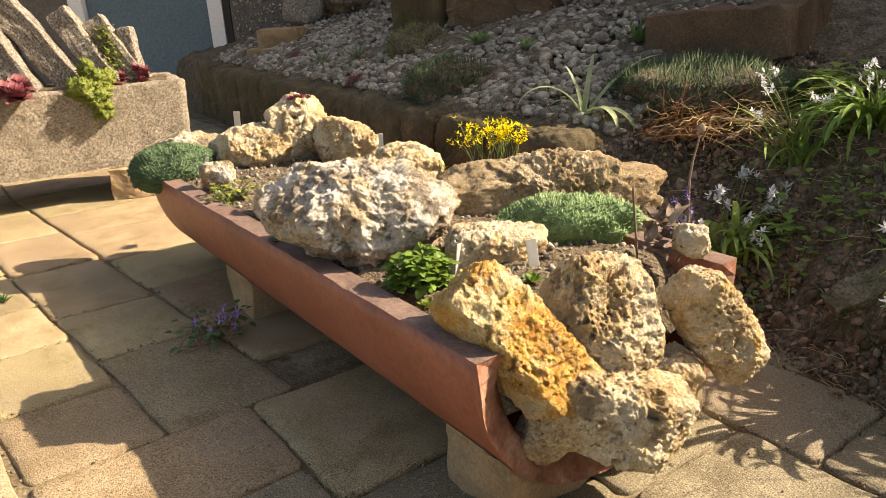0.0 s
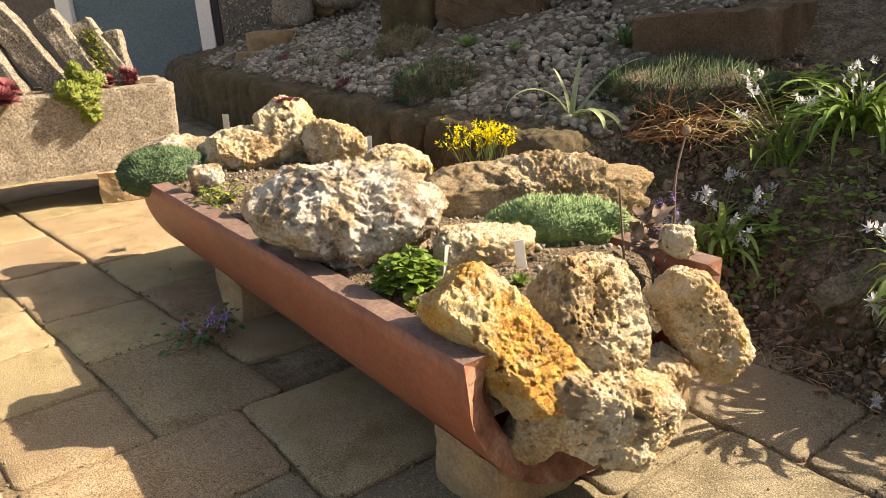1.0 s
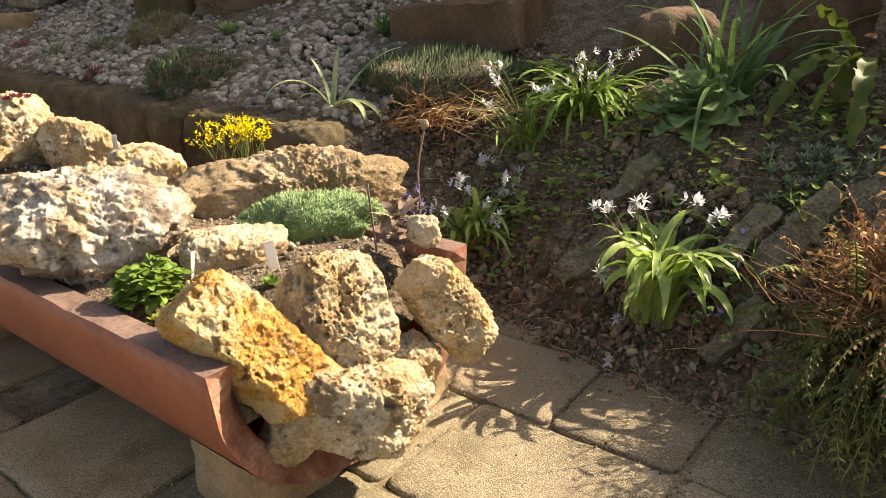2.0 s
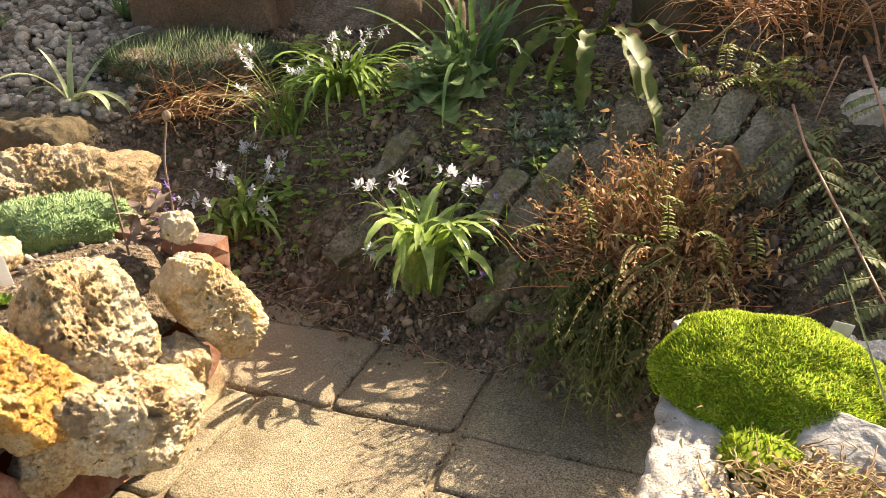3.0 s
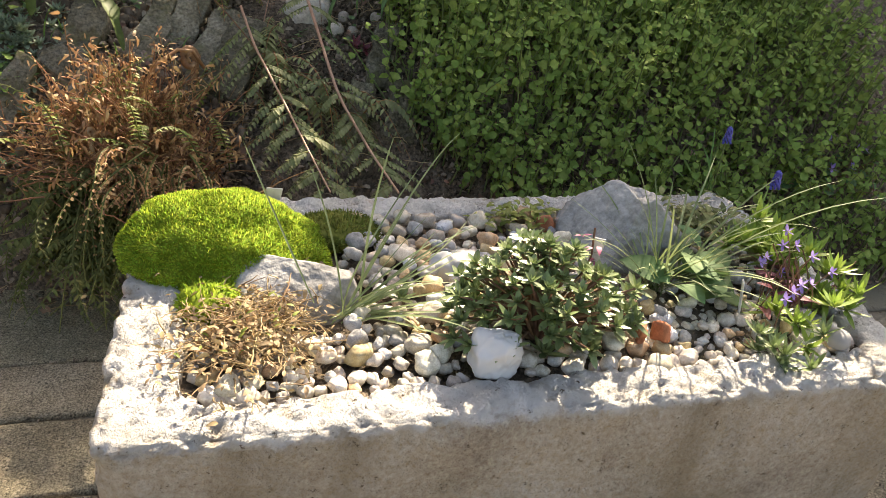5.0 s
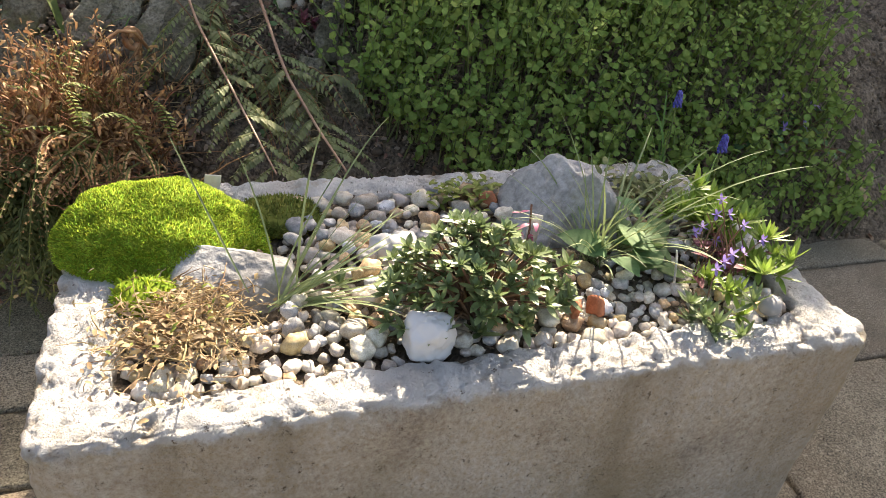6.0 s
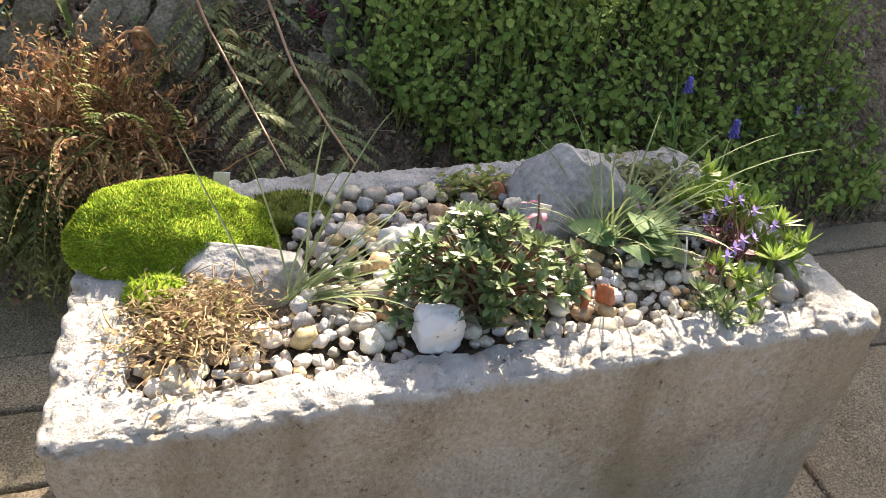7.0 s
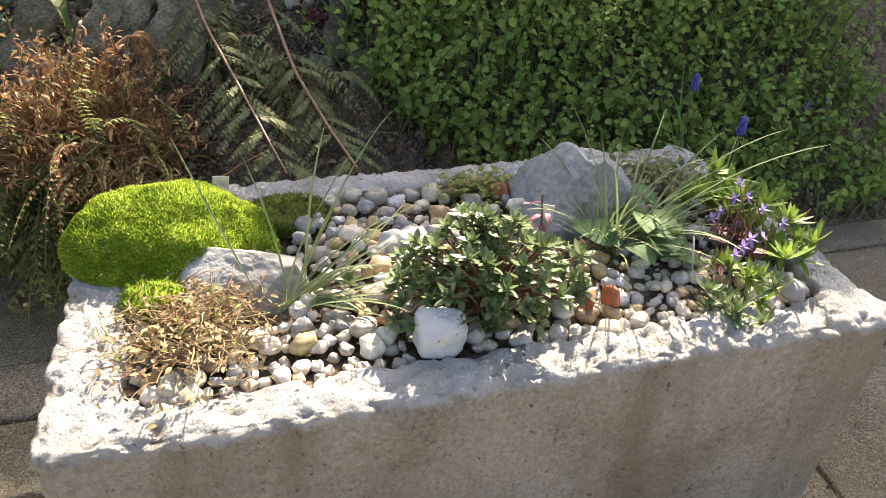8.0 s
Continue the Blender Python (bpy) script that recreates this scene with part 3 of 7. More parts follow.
# unseen walls, their stepped heights set to shade parts of the bank
solid("wall_bank", box_bm(-9, 3.5, 0.0, -0.352, 3.75, 2.05, 0.01), M_RENDER, "plain wall above the bank, unseen and added to cast shade", "wall", kind="structure", m=pose(0, 0, 0, 0, 0, UN), smooth=False)
for a, b, h in ((-0.35, 0.548, 1.55), (0.55, 2.748, 1.70)):
    solid("wall_bank", box_bm(a, 3.5, 0.0, b, 3.75, h, 0.01), M_RENDER, "lower plain wall above the bank, unseen and added to cast shade", "wall", kind="structure", m=pose(0, 0, 0, 0, 0, UN), smooth=False)
solid("wall_bank", box_bm(2.75, 3.5, 0.0, 3.12, 3.75, 2.25, 0.01), M_RENDER, "plain wall above the bank, unseen and added to cast shade", "wall", kind="structure", m=pose(0, 0, 0, 0, 0, UN), smooth=False)
solid("wall_bank", box_bm(3.122, 3.5, 0.0, 8, 3.75, 2.80, 0.01), M_RENDER, "tall plain wall above the bank, unseen and added to cast shade", "wall", kind="structure", m=pose(0, 0, 0, 0, 0, UN), smooth=False)
rs = np.random.RandomState(77)
hs = leaf_shape(1.0, 0.6, 0, 0.2, 0.1, 4)
# unseen leaves over the walls, added to dapple the slope with shade
HEDGE_U, HEDGE_H = (-0.35, 0.10, 0.30, 0.50, 0.90, 1.05, 1.20, 1.42), (1.84, 1.80, 1.70, 1.88, 1.91, 1.84, 1.78, 1.80)
g = Geo()
for i in range(6400):
    u, h = rs.uniform(-0.35, 1.42), rs.uniform(1.50, 1.98)
    top = np.interp(u, HEDGE_U, HEDGE_H) + 0.06 * float(vnoise(np.array([[u * 8.0, 4.5, 0.5]]), 6)[0])
    if h > top - abs(rs.normal(0, 0.03)) or vnoise(np.array([[u * 6.0, h * 6.0, 0.5]]), 3)[0] < -0.16:
        continue
    x, y = xy(u, 3.62 + rs.normal(0, 0.09))
    stamp(g, hs, (x, y, h), turn_mat(rs.uniform(0, 6.283), rs.uniform(-0.6, 0.8), rs.normal(0, 0.4)), rs.uniform(0.05, 0.09))
solid("hedge_top", g, M_HERB, "loose green leaves above the wall, unseen and added for dappled shade", "hedge", kind="stuff")

# an unseen bushy tree added for shade behind the wall, its crown over it
ob = thing("tree", "unseen bushy tree with a loose leafy crown behind the wall, added for shade", "tree", (*xy(2.2, 3.98), 0.0), turn=UN)
g = Geo()
g.add(*tube(np.array([(0, 0, -0.05), (0.02, 0.0, 0.8), (-0.01, -0.03, 1.4), (0.0, -0.10, 1.9), (0.04, -0.22, 2.45)]), np.array([0.06, 0.055, 0.045, 0.035, 0.012]), 9))
for a, l, z in ((-0.3, 0.55, 1.75), (0.3, 0.5, 1.9), (3.0, 0.75, 1.65), (3.5, 0.6, 1.8), (2.7, 0.5, 1.95), (4.6, 0.25, 1.9), (1.4, 0.25, 1.8)):
    g.add(*tube(arc((0, -0.08, z), a, l, 0.75, 0.4, 6), np.linspace(0.018, 0.005, 7), 6))
part("trunk", g, M_TWIG, ob)
# crown outline, set so that its shadow falls on trough and paving
CROWN_U, CROWN_H = (1.40, 1.46, 1.60, 1.75, 2.05, 2.30, 2.55, 2.85, 3.15), (1.80, 2.08, 2.24, 2.46, 2.66, 2.74, 2.80, 2.84, 2.90)
g = Geo()
for i in range(11000):
    u, h = rs.uniform(1.40, 3.15), rs.uniform(1.68, 2.9)
    top = np.interp(u, CROWN_U, CROWN_H) + 0.05 * float(vnoise(np.array([[u * 9.0, 2.5, 0.5]]), 6)[0])
    if h > top - abs(rs.normal(0, 0.02)) or (u > 1.62 and vnoise(np.array([[u * 6.0, h * 6.0, 1.5]]), 4)[0] < (-0.02 if h < 2.4 else -0.2)):
        continue
    stamp(g, hs, (u - 2.2, -0.36 + rs.normal(0, 0.09), h), turn_mat(rs.uniform(0, 6.283), rs.uniform(-0.6, 0.8), rs.normal(0, 0.4)), rs.uniform(0.05, 0.09))
part("crown", g, M_HERB, ob, kind="stuff")

YW = 5.8
wall = thing("wall_house", "dark pebble-dashed house wall beside the door", "wall", kind="structure")
part("wall_panel", box_bm(-2.01, YW, -0.03, 1.2, YW + 0.3, 2.9, 0.004), M_RENDER, wall, smooth=False)
part("wall_panel", box_bm(-7.0, YW, -0.03, -3.32, YW + 0.3, 2.9, 0.004), M_RENDER, wall, smooth=False)
part("lintel_panel", box_bm(-3.316, YW + 0.003, 2.2, -2.014, YW + 0.3, 2.9, 0.004), M_RENDER, wall, smooth=False)
door = thing("door_1", "plain blue-grey painted house door in a white frame", "door", kind="structure")
part("door_leaf", box_bm(-3.2, YW + 0.05, 0.10, -2.195, YW + 0.10, 2.08, 0.004), M_DOOR, door, smooth=False)
part("jamb", box_bm(-2.19, YW - 0.01, 0.05, -2.075, YW + 0.12, 2.2, 0.006), M_FRAME, door, "white painted door jamb", smooth=False)
part("jamb", box_bm(-3.32, YW - 0.01, 0.05, -3.205, YW + 0.12, 2.2, 0.006), M_FRAME, door, "white painted door jamb", smooth=False)
part("head", box_bm(-3.203, YW - 0.008, 2.09, -2.193, YW + 0.12, 2.198, 0.006), M_FRAME, door, smooth=False)
part("seal", box_bm(-2.072, YW - 0.004, 0.05, -2.014, YW + 0.12, 2.2, 0.004), M_RUBBER, door, "dark joint beside the jamb", smooth=False)
part("sill", box_bm(-3.34, YW - 0.10, 0.0, -2.05, YW + 0.12, 0.045, 0.006), M_FRAME, door, "white door sill", smooth=False)


# ---- stones ----
ICO = {}


def ico(sub):
    if sub not in ICO:
        bm = bmesh.new()
        bmesh.ops.create_icosphere(bm, subdivisions=sub, radius=1.0)
        ICO[sub] = (np.array([v.co for v in bm.verts]), [tuple(v.index for v in f.verts) for f in bm.faces])
        bm.free()
    return ICO[sub]


def stone_geo(radii, seed, sub=6, square=2.6, lump=0.16, pit=0.0, pit_size=0.022, rough=0.004, cuts=()):
    """A stone round the origin: a squared-off ball, lumps, flat breaks, pores and grain. radii in metres."""
    d, f = ico(sub)
    r = np.array(radii)
    k = square
    q = (np.abs(d / r) ** k).sum(1) ** (-1 / k)
    v = d * q[:, None]
    size = float(np.mean(r))
    v = v * (1 + lump * fbm(v / size * 1.1 + seed * 3.7, seed, 4, 0.55))[:, None]
    for nx, ny, nz, dist in cuts:
        nv = np.array((nx, ny, nz), float)
        nv /= np.linalg.norm(nv)
        over = v @ nv - dist * float(np.abs(nv) @ r)
        v = v - np.maximum(over, 0)[:, None] * nv * 0.92
    nr = v / (np.linalg.norm(v, axis=1)[:, None] + 1e-9)
    if pit:
        big = np.clip((vnoise(v / (pit_size * 2.5), seed + 50) + 0.45) * 1.2, 0.1, 1)
        for sc, dp in ((1.0, 1.0), (0.45, 0.5)):
            w = worley(v / (pit_size * sc) + 0.25 * fbm(v / (pit_size * sc), seed + 9, 2)[:, None], seed + int(10 * sc))
            v = v - nr * (pit * dp * big * np.clip(1 - w / 0.48, 0, 1) ** 0.6)[:, None]
        ridge = np.abs(fbm(v / 0.045, seed + 31, 4, 0.6))
        v = v + nr * (0.011 * (0.45 - ridge))[:, None]
    v = v + nr * (rough * fbm(v / 0.012, seed + 77, 3))[:, None]
    return Geo().add(v, f)


def tufa_geo(radii, seed, sub=6, square=3.0, lump=0.14, cav=0.012, cav_size=0.024, facets=7, bite=0.8, crag=0.007):
    """A porous rock: squared ball, broken faces, irregular hollows and pores, a crusty skin."""
    d, f = ico(sub)
    r = np.array(radii)
    q = (np.abs(d / r) ** square).sum(1) ** (-1 / square)
    v = d * q[:, None]
    size = float(np.mean(r))
    v = v * (1 + lump * fbm(v / size * 0.9 + seed * 3.7, seed, 3, 0.5))[:, None]
    rg_ = np.random.RandomState(seed + 900)
    for i in range(facets):
        nv = rg_.normal(0, 1, 3)
        nv /= np.linalg.norm(nv)
        over = v @ nv - rg_.uniform(bite, bite + 0.18) * float(np.linalg.norm(nv * r)) * 1.08
        v = v - np.maximum(over, 0)[:, None] * nv * 0.95
    nr = v / (np.linalg.norm(v, axis=1)[:, None] + 1e-9)
    v = v + nr * (crag * (0.30 - np.abs(fbm(v / 0.055, seed + 31, 4, 0.55))))[:, None]
    warp = np.stack([fbm(v / 0.016, seed + k, 3, 0.6) for k in (1, 2, 3)], 1)
    patch = np.clip(vnoise(v / 0.07, seed + 5) * 1.4 + 0.6, 0.0, 1)
    sunk = 0
    for size_, share, deep in ((1.5, 0.30, 1.5), (0.75, 0.42, 0.9), (0.38, 0.50, 0.42)):
        dist, own = cells(v / (cav_size * size_) + 0.22 * warp, seed + int(size_ * 40))
        rad = 0.16 + 0.34 * np.clip((own - (1 - share)) / share, 0, 1)
        hole = np.clip((rad - dist) / 0.14, 0, 1) * (own > 1 - share)
        sunk = np.maximum(sunk, cav * deep * hole * (0.25 + 0.75 * patch))
    v = v - nr * sunk[:, None]
    v = v + nr * (0.0036 * fbm(v / 0.013, seed + 77, 3, 0.6) + 0.0016 * vnoise(v / 0.0045, seed + 78))[:, None]
    return Geo().add(v, f)


def tufa_rock(label, place, radii, seed, mt, tilt=0.0, yaw=6.2, pitch=0.0, spin=0.0, **kw):
    return solid("tufa_rock", tufa_geo(radii, seed, **kw), mt, label, "rock", RG, m=pose(*place, pitch, tilt, yaw) @ pose(0, 0, 0, 0, 0, spin))


def rock(name, label, place, radii, seed, mt, tilt=0.0, yaw=6.2, pitch=0.0, group="", spin=0.0, **kw):
    return solid(name, stone_geo(radii, seed, **kw), mt, label, "rock", group, m=pose(*place, pitch, tilt, yaw) @ pose(0, 0, 0, 0, 0, spin))


# ---- half-pipe planter: axis along u at n 0.868, lip at z 0.30 ----
PN, PR, PT, PZ, PU0, PU1 = 0.868, 0.287, 0.044, 0.300, -2.09, -0.512
bm = bmesh.new()
steps, arcs = 90, 40
us = np.linspace(PU0, PU1, steps)
rows = []
for i, u in enumerate(us):
    ring = []
    prof = [(PR, math.pi * a / arcs) for a in range(arcs + 1)] + [(PR - PT * 0.5, math.pi)] + [(PR - PT, math.pi * (1 - a / arcs)) for a in range(arcs + 1)] + [(PR - PT * 0.5, 0.0)]
    for j, (r, a) in enumerate(prof):
        uu = u
        if i == steps - 1:
            uu += 0.008 * noise.noise(Vector((j * 0.35, 1.0, 0))) - (0.030 if r < PR - 0.6 * PT else 0.0) * min(1.0, 4 * math.sin(a))
        z = PZ - 1.0 * r * math.sin(a) ** 0.86
        if a in (0.0, math.pi):
            z += 0.0025 * noise.noise(Vector((u * 14, r * 9, a))) - (0.006 if r == PR else 0.0) * max(0, noise.noise(Vector((u * 22, 5, a))))
        n = PN - r * math.copysign(abs(math.cos(a)) ** 0.86, math.cos(a))
        ring.append(bm.verts.new((uu, n, z)))
    rows.append(ring)
m = len(rows[0])
for i in range(steps - 1):
    for j in range(m):
        fc = bm.faces.new((rows[i][j], rows[i + 1][j], rows[i + 1][(j + 1) % m], rows[i][(j + 1) % m]))
        fc.material_index = 1 if j in (arcs, arcs + 1, m - 2, m - 1) else 0
        fc.smooth = j not in (arcs, arcs + 1, m - 2, m - 1)
for ring in (rows[0], rows[-1]):
    for j in range(arcs):
        q = (ring[j], ring[j + 1], ring[2 * arcs + 1 - j], ring[2 * arcs + 2 - j])
        if len(set(q)) == 4:
            fc = bm.faces.new(q)
            fc.material_index = 2
    bm.faces.new((ring[0], ring[2 * arcs + 2], ring[m - 1])).material_index = 2
    bm.faces.new((ring[arcs], ring[arcs + 1], ring[arcs + 2])).material_index = 2
bmesh.ops.recalc_face_normals(bm, faces=bm.faces[:])
me = bpy.data.meshes.new("half_pipe_planter")
bm.to_mesh(me)
bm.free()
for mt in (M_CLAY, M_CLAYCUT, M_CLAYRED):
    me.materials.append(mt)
pipe = new("half_pipe_planter", me)
pipe.matrix_world = pose(0, 0, 0, 0, 0, UN)
for poly in me.polygons:
    if poly.material_index == 0:
        poly.use_smooth = True
tagged(pipe, "long reddish-brown fired clay half-pipe used as a planter", "planter")

# its feet: two blocks, hollowed where the pipe lies
for u, label in ((-0.60, "weathered concrete block under the planter's end"), (-1.60, "weathered stone block under the clay planter")):
    bm = slab_bm(0.155, 0.47, 0.20, 11 + int(u * 10), 0.005, 12)
    for v in bm.verts:
        lim = PZ - PR * max(0.0, 1 - min(1.0, abs(v.co.y) / PR) ** 2.326) ** 0.43 - 0.002
        v.co.z = max(0.0, min(v.co.z + 0.10, max(lim, 0.008)))
    x, y = xy(u, PN)
    solid("support_block", bm, M_SAND_STONE, label, "block", "blocks under the pipe", m=pose(x, y, 0, 0, 0, UN), smooth=False)

# planting soil and grit in the pipe
g = Geo()


def fill(u, n):
    p = np.stack([u.ravel(), n.ravel(), 0 * u.ravel()], 1)
    end = np.clip((PU1 - 0.02 - u) / 0.12, 0, 1)
    return PZ - 0.014 + 0.016 * (1 - ((n - PN) / 0.24) ** 2) * end - 0.12 * (1 - end) ** 2 + (0.010 * fbm(p * 16, 8, 3)).reshape(u.shape)


grid(g, np.linspace(PU0 + 0.01, PU1 - 0.03, 150), np.linspace(PN - 0.238, PN + 0.238, 50), fill)
solid("planting_soil", g, M_SOIL, "gritty soil filling the clay planter", "soil")

g = Geo()
v0, f0 = ico(1)
rs = np.random.RandomState(52)
for i in range(900):
    u, n, r = rs.uniform(PU0 + 0.05, PU1 - 0.06), rs.uniform(PN - 0.225, PN + 0.225), rs.uniform(0.002, 0.008)
    x, y = xy(u, n)
    z = float(fill(np.array([u]), np.array([n]))[0])
    g.add((v0 * rs.uniform(0.7, 1.2, (len(v0), 1)) * r) @ np.array(Euler(rs.uniform(0, 6, 3)).to_matrix()).T + np.array((x, y, z + r * 0.3)), f0)
solid("grit", g, M_GRAVEL_STUFF, "pale grit and small stones on the planter's soil", "gravel", kind="stuff")

# tufa rocks in the pipe
RG = "tufa rocks in the clay planter"
tufa_rock("large whitish grey tufa rock overhanging the planter's lip", (-0.135, 1.262, 0.368), (0.188, 0.136, 0.102), 1, M_TUFA_WHITE, 6, sub=7, cav=0.012, cav_size=0.026, lump=0.26, square=2.8, facets=9, bite=0.74, crag=0.018)
tufa_rock("tall pitted cream tufa rock with a red rosette on top", (-0.495, 2.13, 0.372), (0.108, 0.09, 0.106), 2, M_TUFA_CREAM, 8, sub=6, cav=0.014, cav_size=0.024, lump=0.30, facets=9, bite=0.74, crag=0.018)
tufa_rock("pitted cream tufa rock leaning on the tall one", (-0.33, 2.07, 0.338), (0.112, 0.085, 0.074), 3, M_TUFA_CREAM, 15, sub=6, cav=0.013, cav_size=0.024, lump=0.28, facets=9, bite=0.74, crag=0.018)
tufa_rock("white tufa rock with a dark underside", (-0.63, 2.06, 0.342), (0.122, 0.08, 0.074), 4, M_TUFA_CREAM, -8, sub=6, cav=0.012, cav_size=0.026, lump=0.30, facets=9, bite=0.74, crag=0.018)
tufa_rock("low white tufa rock behind the grey-green cushion", (-0.835, 2.09, 0.342), (0.120, 0.06, 0.050), 5, M_TUFA_WHITE, 6, sub=6, cav=0.008, cav_size=0.026, lump=0.24)
tufa_rock("smooth cream-yellow tufa rock", (-0.10, 1.725, 0.330), (0.094, 0.075, 0.066), 6, M_TUFA_CREAM, 10, sub=6, cav=0.006, cav_size=0.024, lump=0.15)
tufa_rock("long brown mossy tufa rock along the back lip", (0.262, 1.54, 0.316), (0.252, 0.085, 0.072), 7, M_TUFA_BROWN, 3, sub=7, cav=0.012, cav_size=0.028, lump=0.30, square=3.4, facets=7, bite=0.78, crag=0.018)
tufa_rock("small upright tufa block beside the leafy plant", (0.125, 1.180, 0.300), (0.088, 0.06, 0.060), 8, M_TUFA_CREAM, 4, sub=6, cav=0.010, cav_size=0.020, lump=0.12, square=5, facets=5)
tufa_rock("tilted ochre tufa slab full of pores", (0.164, 0.866, 0.274), (0.052, 0.060, 0.130), 9, M_TUFA_OCHRE, -36, spin=38, pitch=-6, sub=7, cav=0.013, cav_size=0.016, lump=0.03, square=10, facets=3, bite=0.95)
tufa_rock("rounded tufa rock with deep dark holes", (0.290, 0.945, 0.284), (0.088, 0.076, 0.104), 10, M_TUFA_CREAM, -16, sub=7, cav=0.028, cav_size=0.023, lump=0.10, square=3.2, facets=6)
tufa_rock("ochre-stained tufa rock hanging over the planter's end", (0.482, 1.024, 0.232), (0.054, 0.060, 0.112), 12, M_TUFA_STAINED, -33, sub=7, cav=0.014, cav_size=0.018, lump=0.10, square=3.6)
tufa_rock("small ochre tufa knob", (0.463, 1.128, 0.338), (0.027, 0.026, 0.034), 13, M_TUFA_STAINED, 10, sub=5, cav=0.006, cav_size=0.016)
tufa_rock("broad cream tufa rock closing the planter's end", (0.312, 0.872, 0.168), (0.112, 0.070, 0.066), 14, M_TUFA_CREAM, 22, sub=7, cav=0.014, cav_size=0.019, lump=0.12, square=4, facets=7)
tufa_rock("small upright tufa stone by the lip", (-0.409, 1.535, 0.322), (0.040, 0.035, 0.048), 15, M_TUFA_CREAM, 12, sub=5, cav=0.006, cav_size=0.02)
tufa_rock("small white tufa stone by the lip", (-0.635, 1.79, 0.330), (0.048, 0.035, 0.036), 16, M_TUFA_WHITE, 0, sub=5, cav=0.006, cav_size=0.02)
tufa_rock("crumbling tufa rubble at the planter's mouth", (0.203, 0.874, 0.130), (0.040, 0.042, 0.050), 17, M_TUFA_CREAM, 20, sub=6, cav=0.010, cav_size=0.018)
tufa_rock("dark cream tufa rock between the end stones", (0.405, 0.985, 0.150), (0.055, 0.05, 0.055), 18, M_TUFA_CREAM, 0, sub=6, cav=0.012, cav_size=0.024)


# ---- cast stone troughs ----
def cast_trough(L, W, z0, z1, rim, seed, corner=0.028, step=0.007, tilt=0.012):
    """Corner at the origin, length along x, width along y."""
    def outline(inset, rad):
        pts = []
        x0, y0, x1, y1 = inset[0], inset[1], L - inset[2], W - inset[3]
        rad = max(rad, 0.006)
        for cx, cy, a0 in ((x1 - rad, y0 + rad, -90), (x1 - rad, y1 - rad, 0), (x0 + rad, y1 - rad, 90), (x0 + rad, y0 + rad, 180)):
            for a in np.linspace(a0, a0 + 90, 7):
                pts.append((cx + rad * math.cos(radians(a)), cy + rad * math.sin(radians(a))))
        pts.append(pts[0])
        pts = np.array(pts)
        seg = np.r_[0, np.cumsum(np.linalg.norm(np.diff(pts, axis=0), axis=1))]
        cnt = int(2 * (L + W) / step)
        s = np.linspace(0, seg[-1], cnt, endpoint=False)
        return np.stack([np.interp(s, seg, pts[:, 0]), np.interp(s, seg, pts[:, 1])], 1)
    loops = []
    for z in np.arange(z0, z1 - 0.012, 0.008):
        k = tilt * (z1 - z) / (z1 - z0)
        loops.append((outline((k, k, k, k), corner), z))
    for a in np.linspace(0, 90, 5)[1:]:
        e = 0.009 * (1 - math.cos(radians(a)))
        loops.append((outline((e, e, e, e), corner), z1 - 0.012 + 0.012 * math.sin(radians(a))))
    for s in np.linspace(0.16, 0.95, 18):
        loops.append((outline([s * r for r in rim], corner), z1 + 0.003 * math.sin(s * 3)))
    for dz in (0.008, 0.02, 0.035, 0.05, 0.07):
        loops.append((outline(rim, corner), z1 - dz))
    cnt = min(len(l) for l, _ in loops)
    v = np.concatenate([np.c_[l[:cnt], np.full(cnt, z)] for l, z in loops])
    f = []
    for i in range(len(loops) - 1):
        for j in range(cnt):
            f.append((i * cnt + j, i * cnt + (j + 1) % cnt, (i + 1) * cnt + (j + 1) % cnt, (i + 1) * cnt + j))
    bmx = bpy.data.meshes.new("tmp")
    bmx.from_pydata(v.tolist(), [], f)
    nr = np.array([p.vector for p in bmx.vertex_normals])
    bpy.data.meshes.remove(bmx)
    w = worley(v / 0.016, seed)
    holes = np.clip(1 - w / 0.30, 0, 1) ** 0.6 * np.clip(vnoise(v / 0.09, seed + 4) + 0.35, 0, 1)
    dsp = 0.0028 * fbm(v / 0.08, seed + 1, 3) + 0.0020 * fbm(v / 0.016, seed + 2, 3) - 0.0045 * holes
    edge = np.clip(1 - np.abs(v[:, 2] - z1) / 0.03, 0, 1)
    dsp -= 0.0075 * edge * np.clip(fbm(v / 0.012, seed + 3, 3), 0, 1)
    dsp += (0.0012 + 0.0020 * edge) * fbm(v / 0.014, seed + 6, 2)
    v = v + nr * dsp[:, None]
    v[:, 2] = np.maximum(v[:, 2], z0)
    f.append(tuple(range(cnt)))
    return Geo().add(v, f)


TU0, TN0, TL, TW, TZ = 0.272, 0.527, 0.925, 0.492, 0.350
tx, ty = xy(TU0, TN0)
trough = solid("stone_trough", cast_trough(TL, TW, 0.0, TZ, (0.075, 0.062, 0.06, 0.066), 21, step=0.0048), M_TROUGH, "heavy pale cast stone trough, pitted rim coloured as sunlit, sides stained", "trough", m=pose(tx, ty, 0, 0, 0, UN))

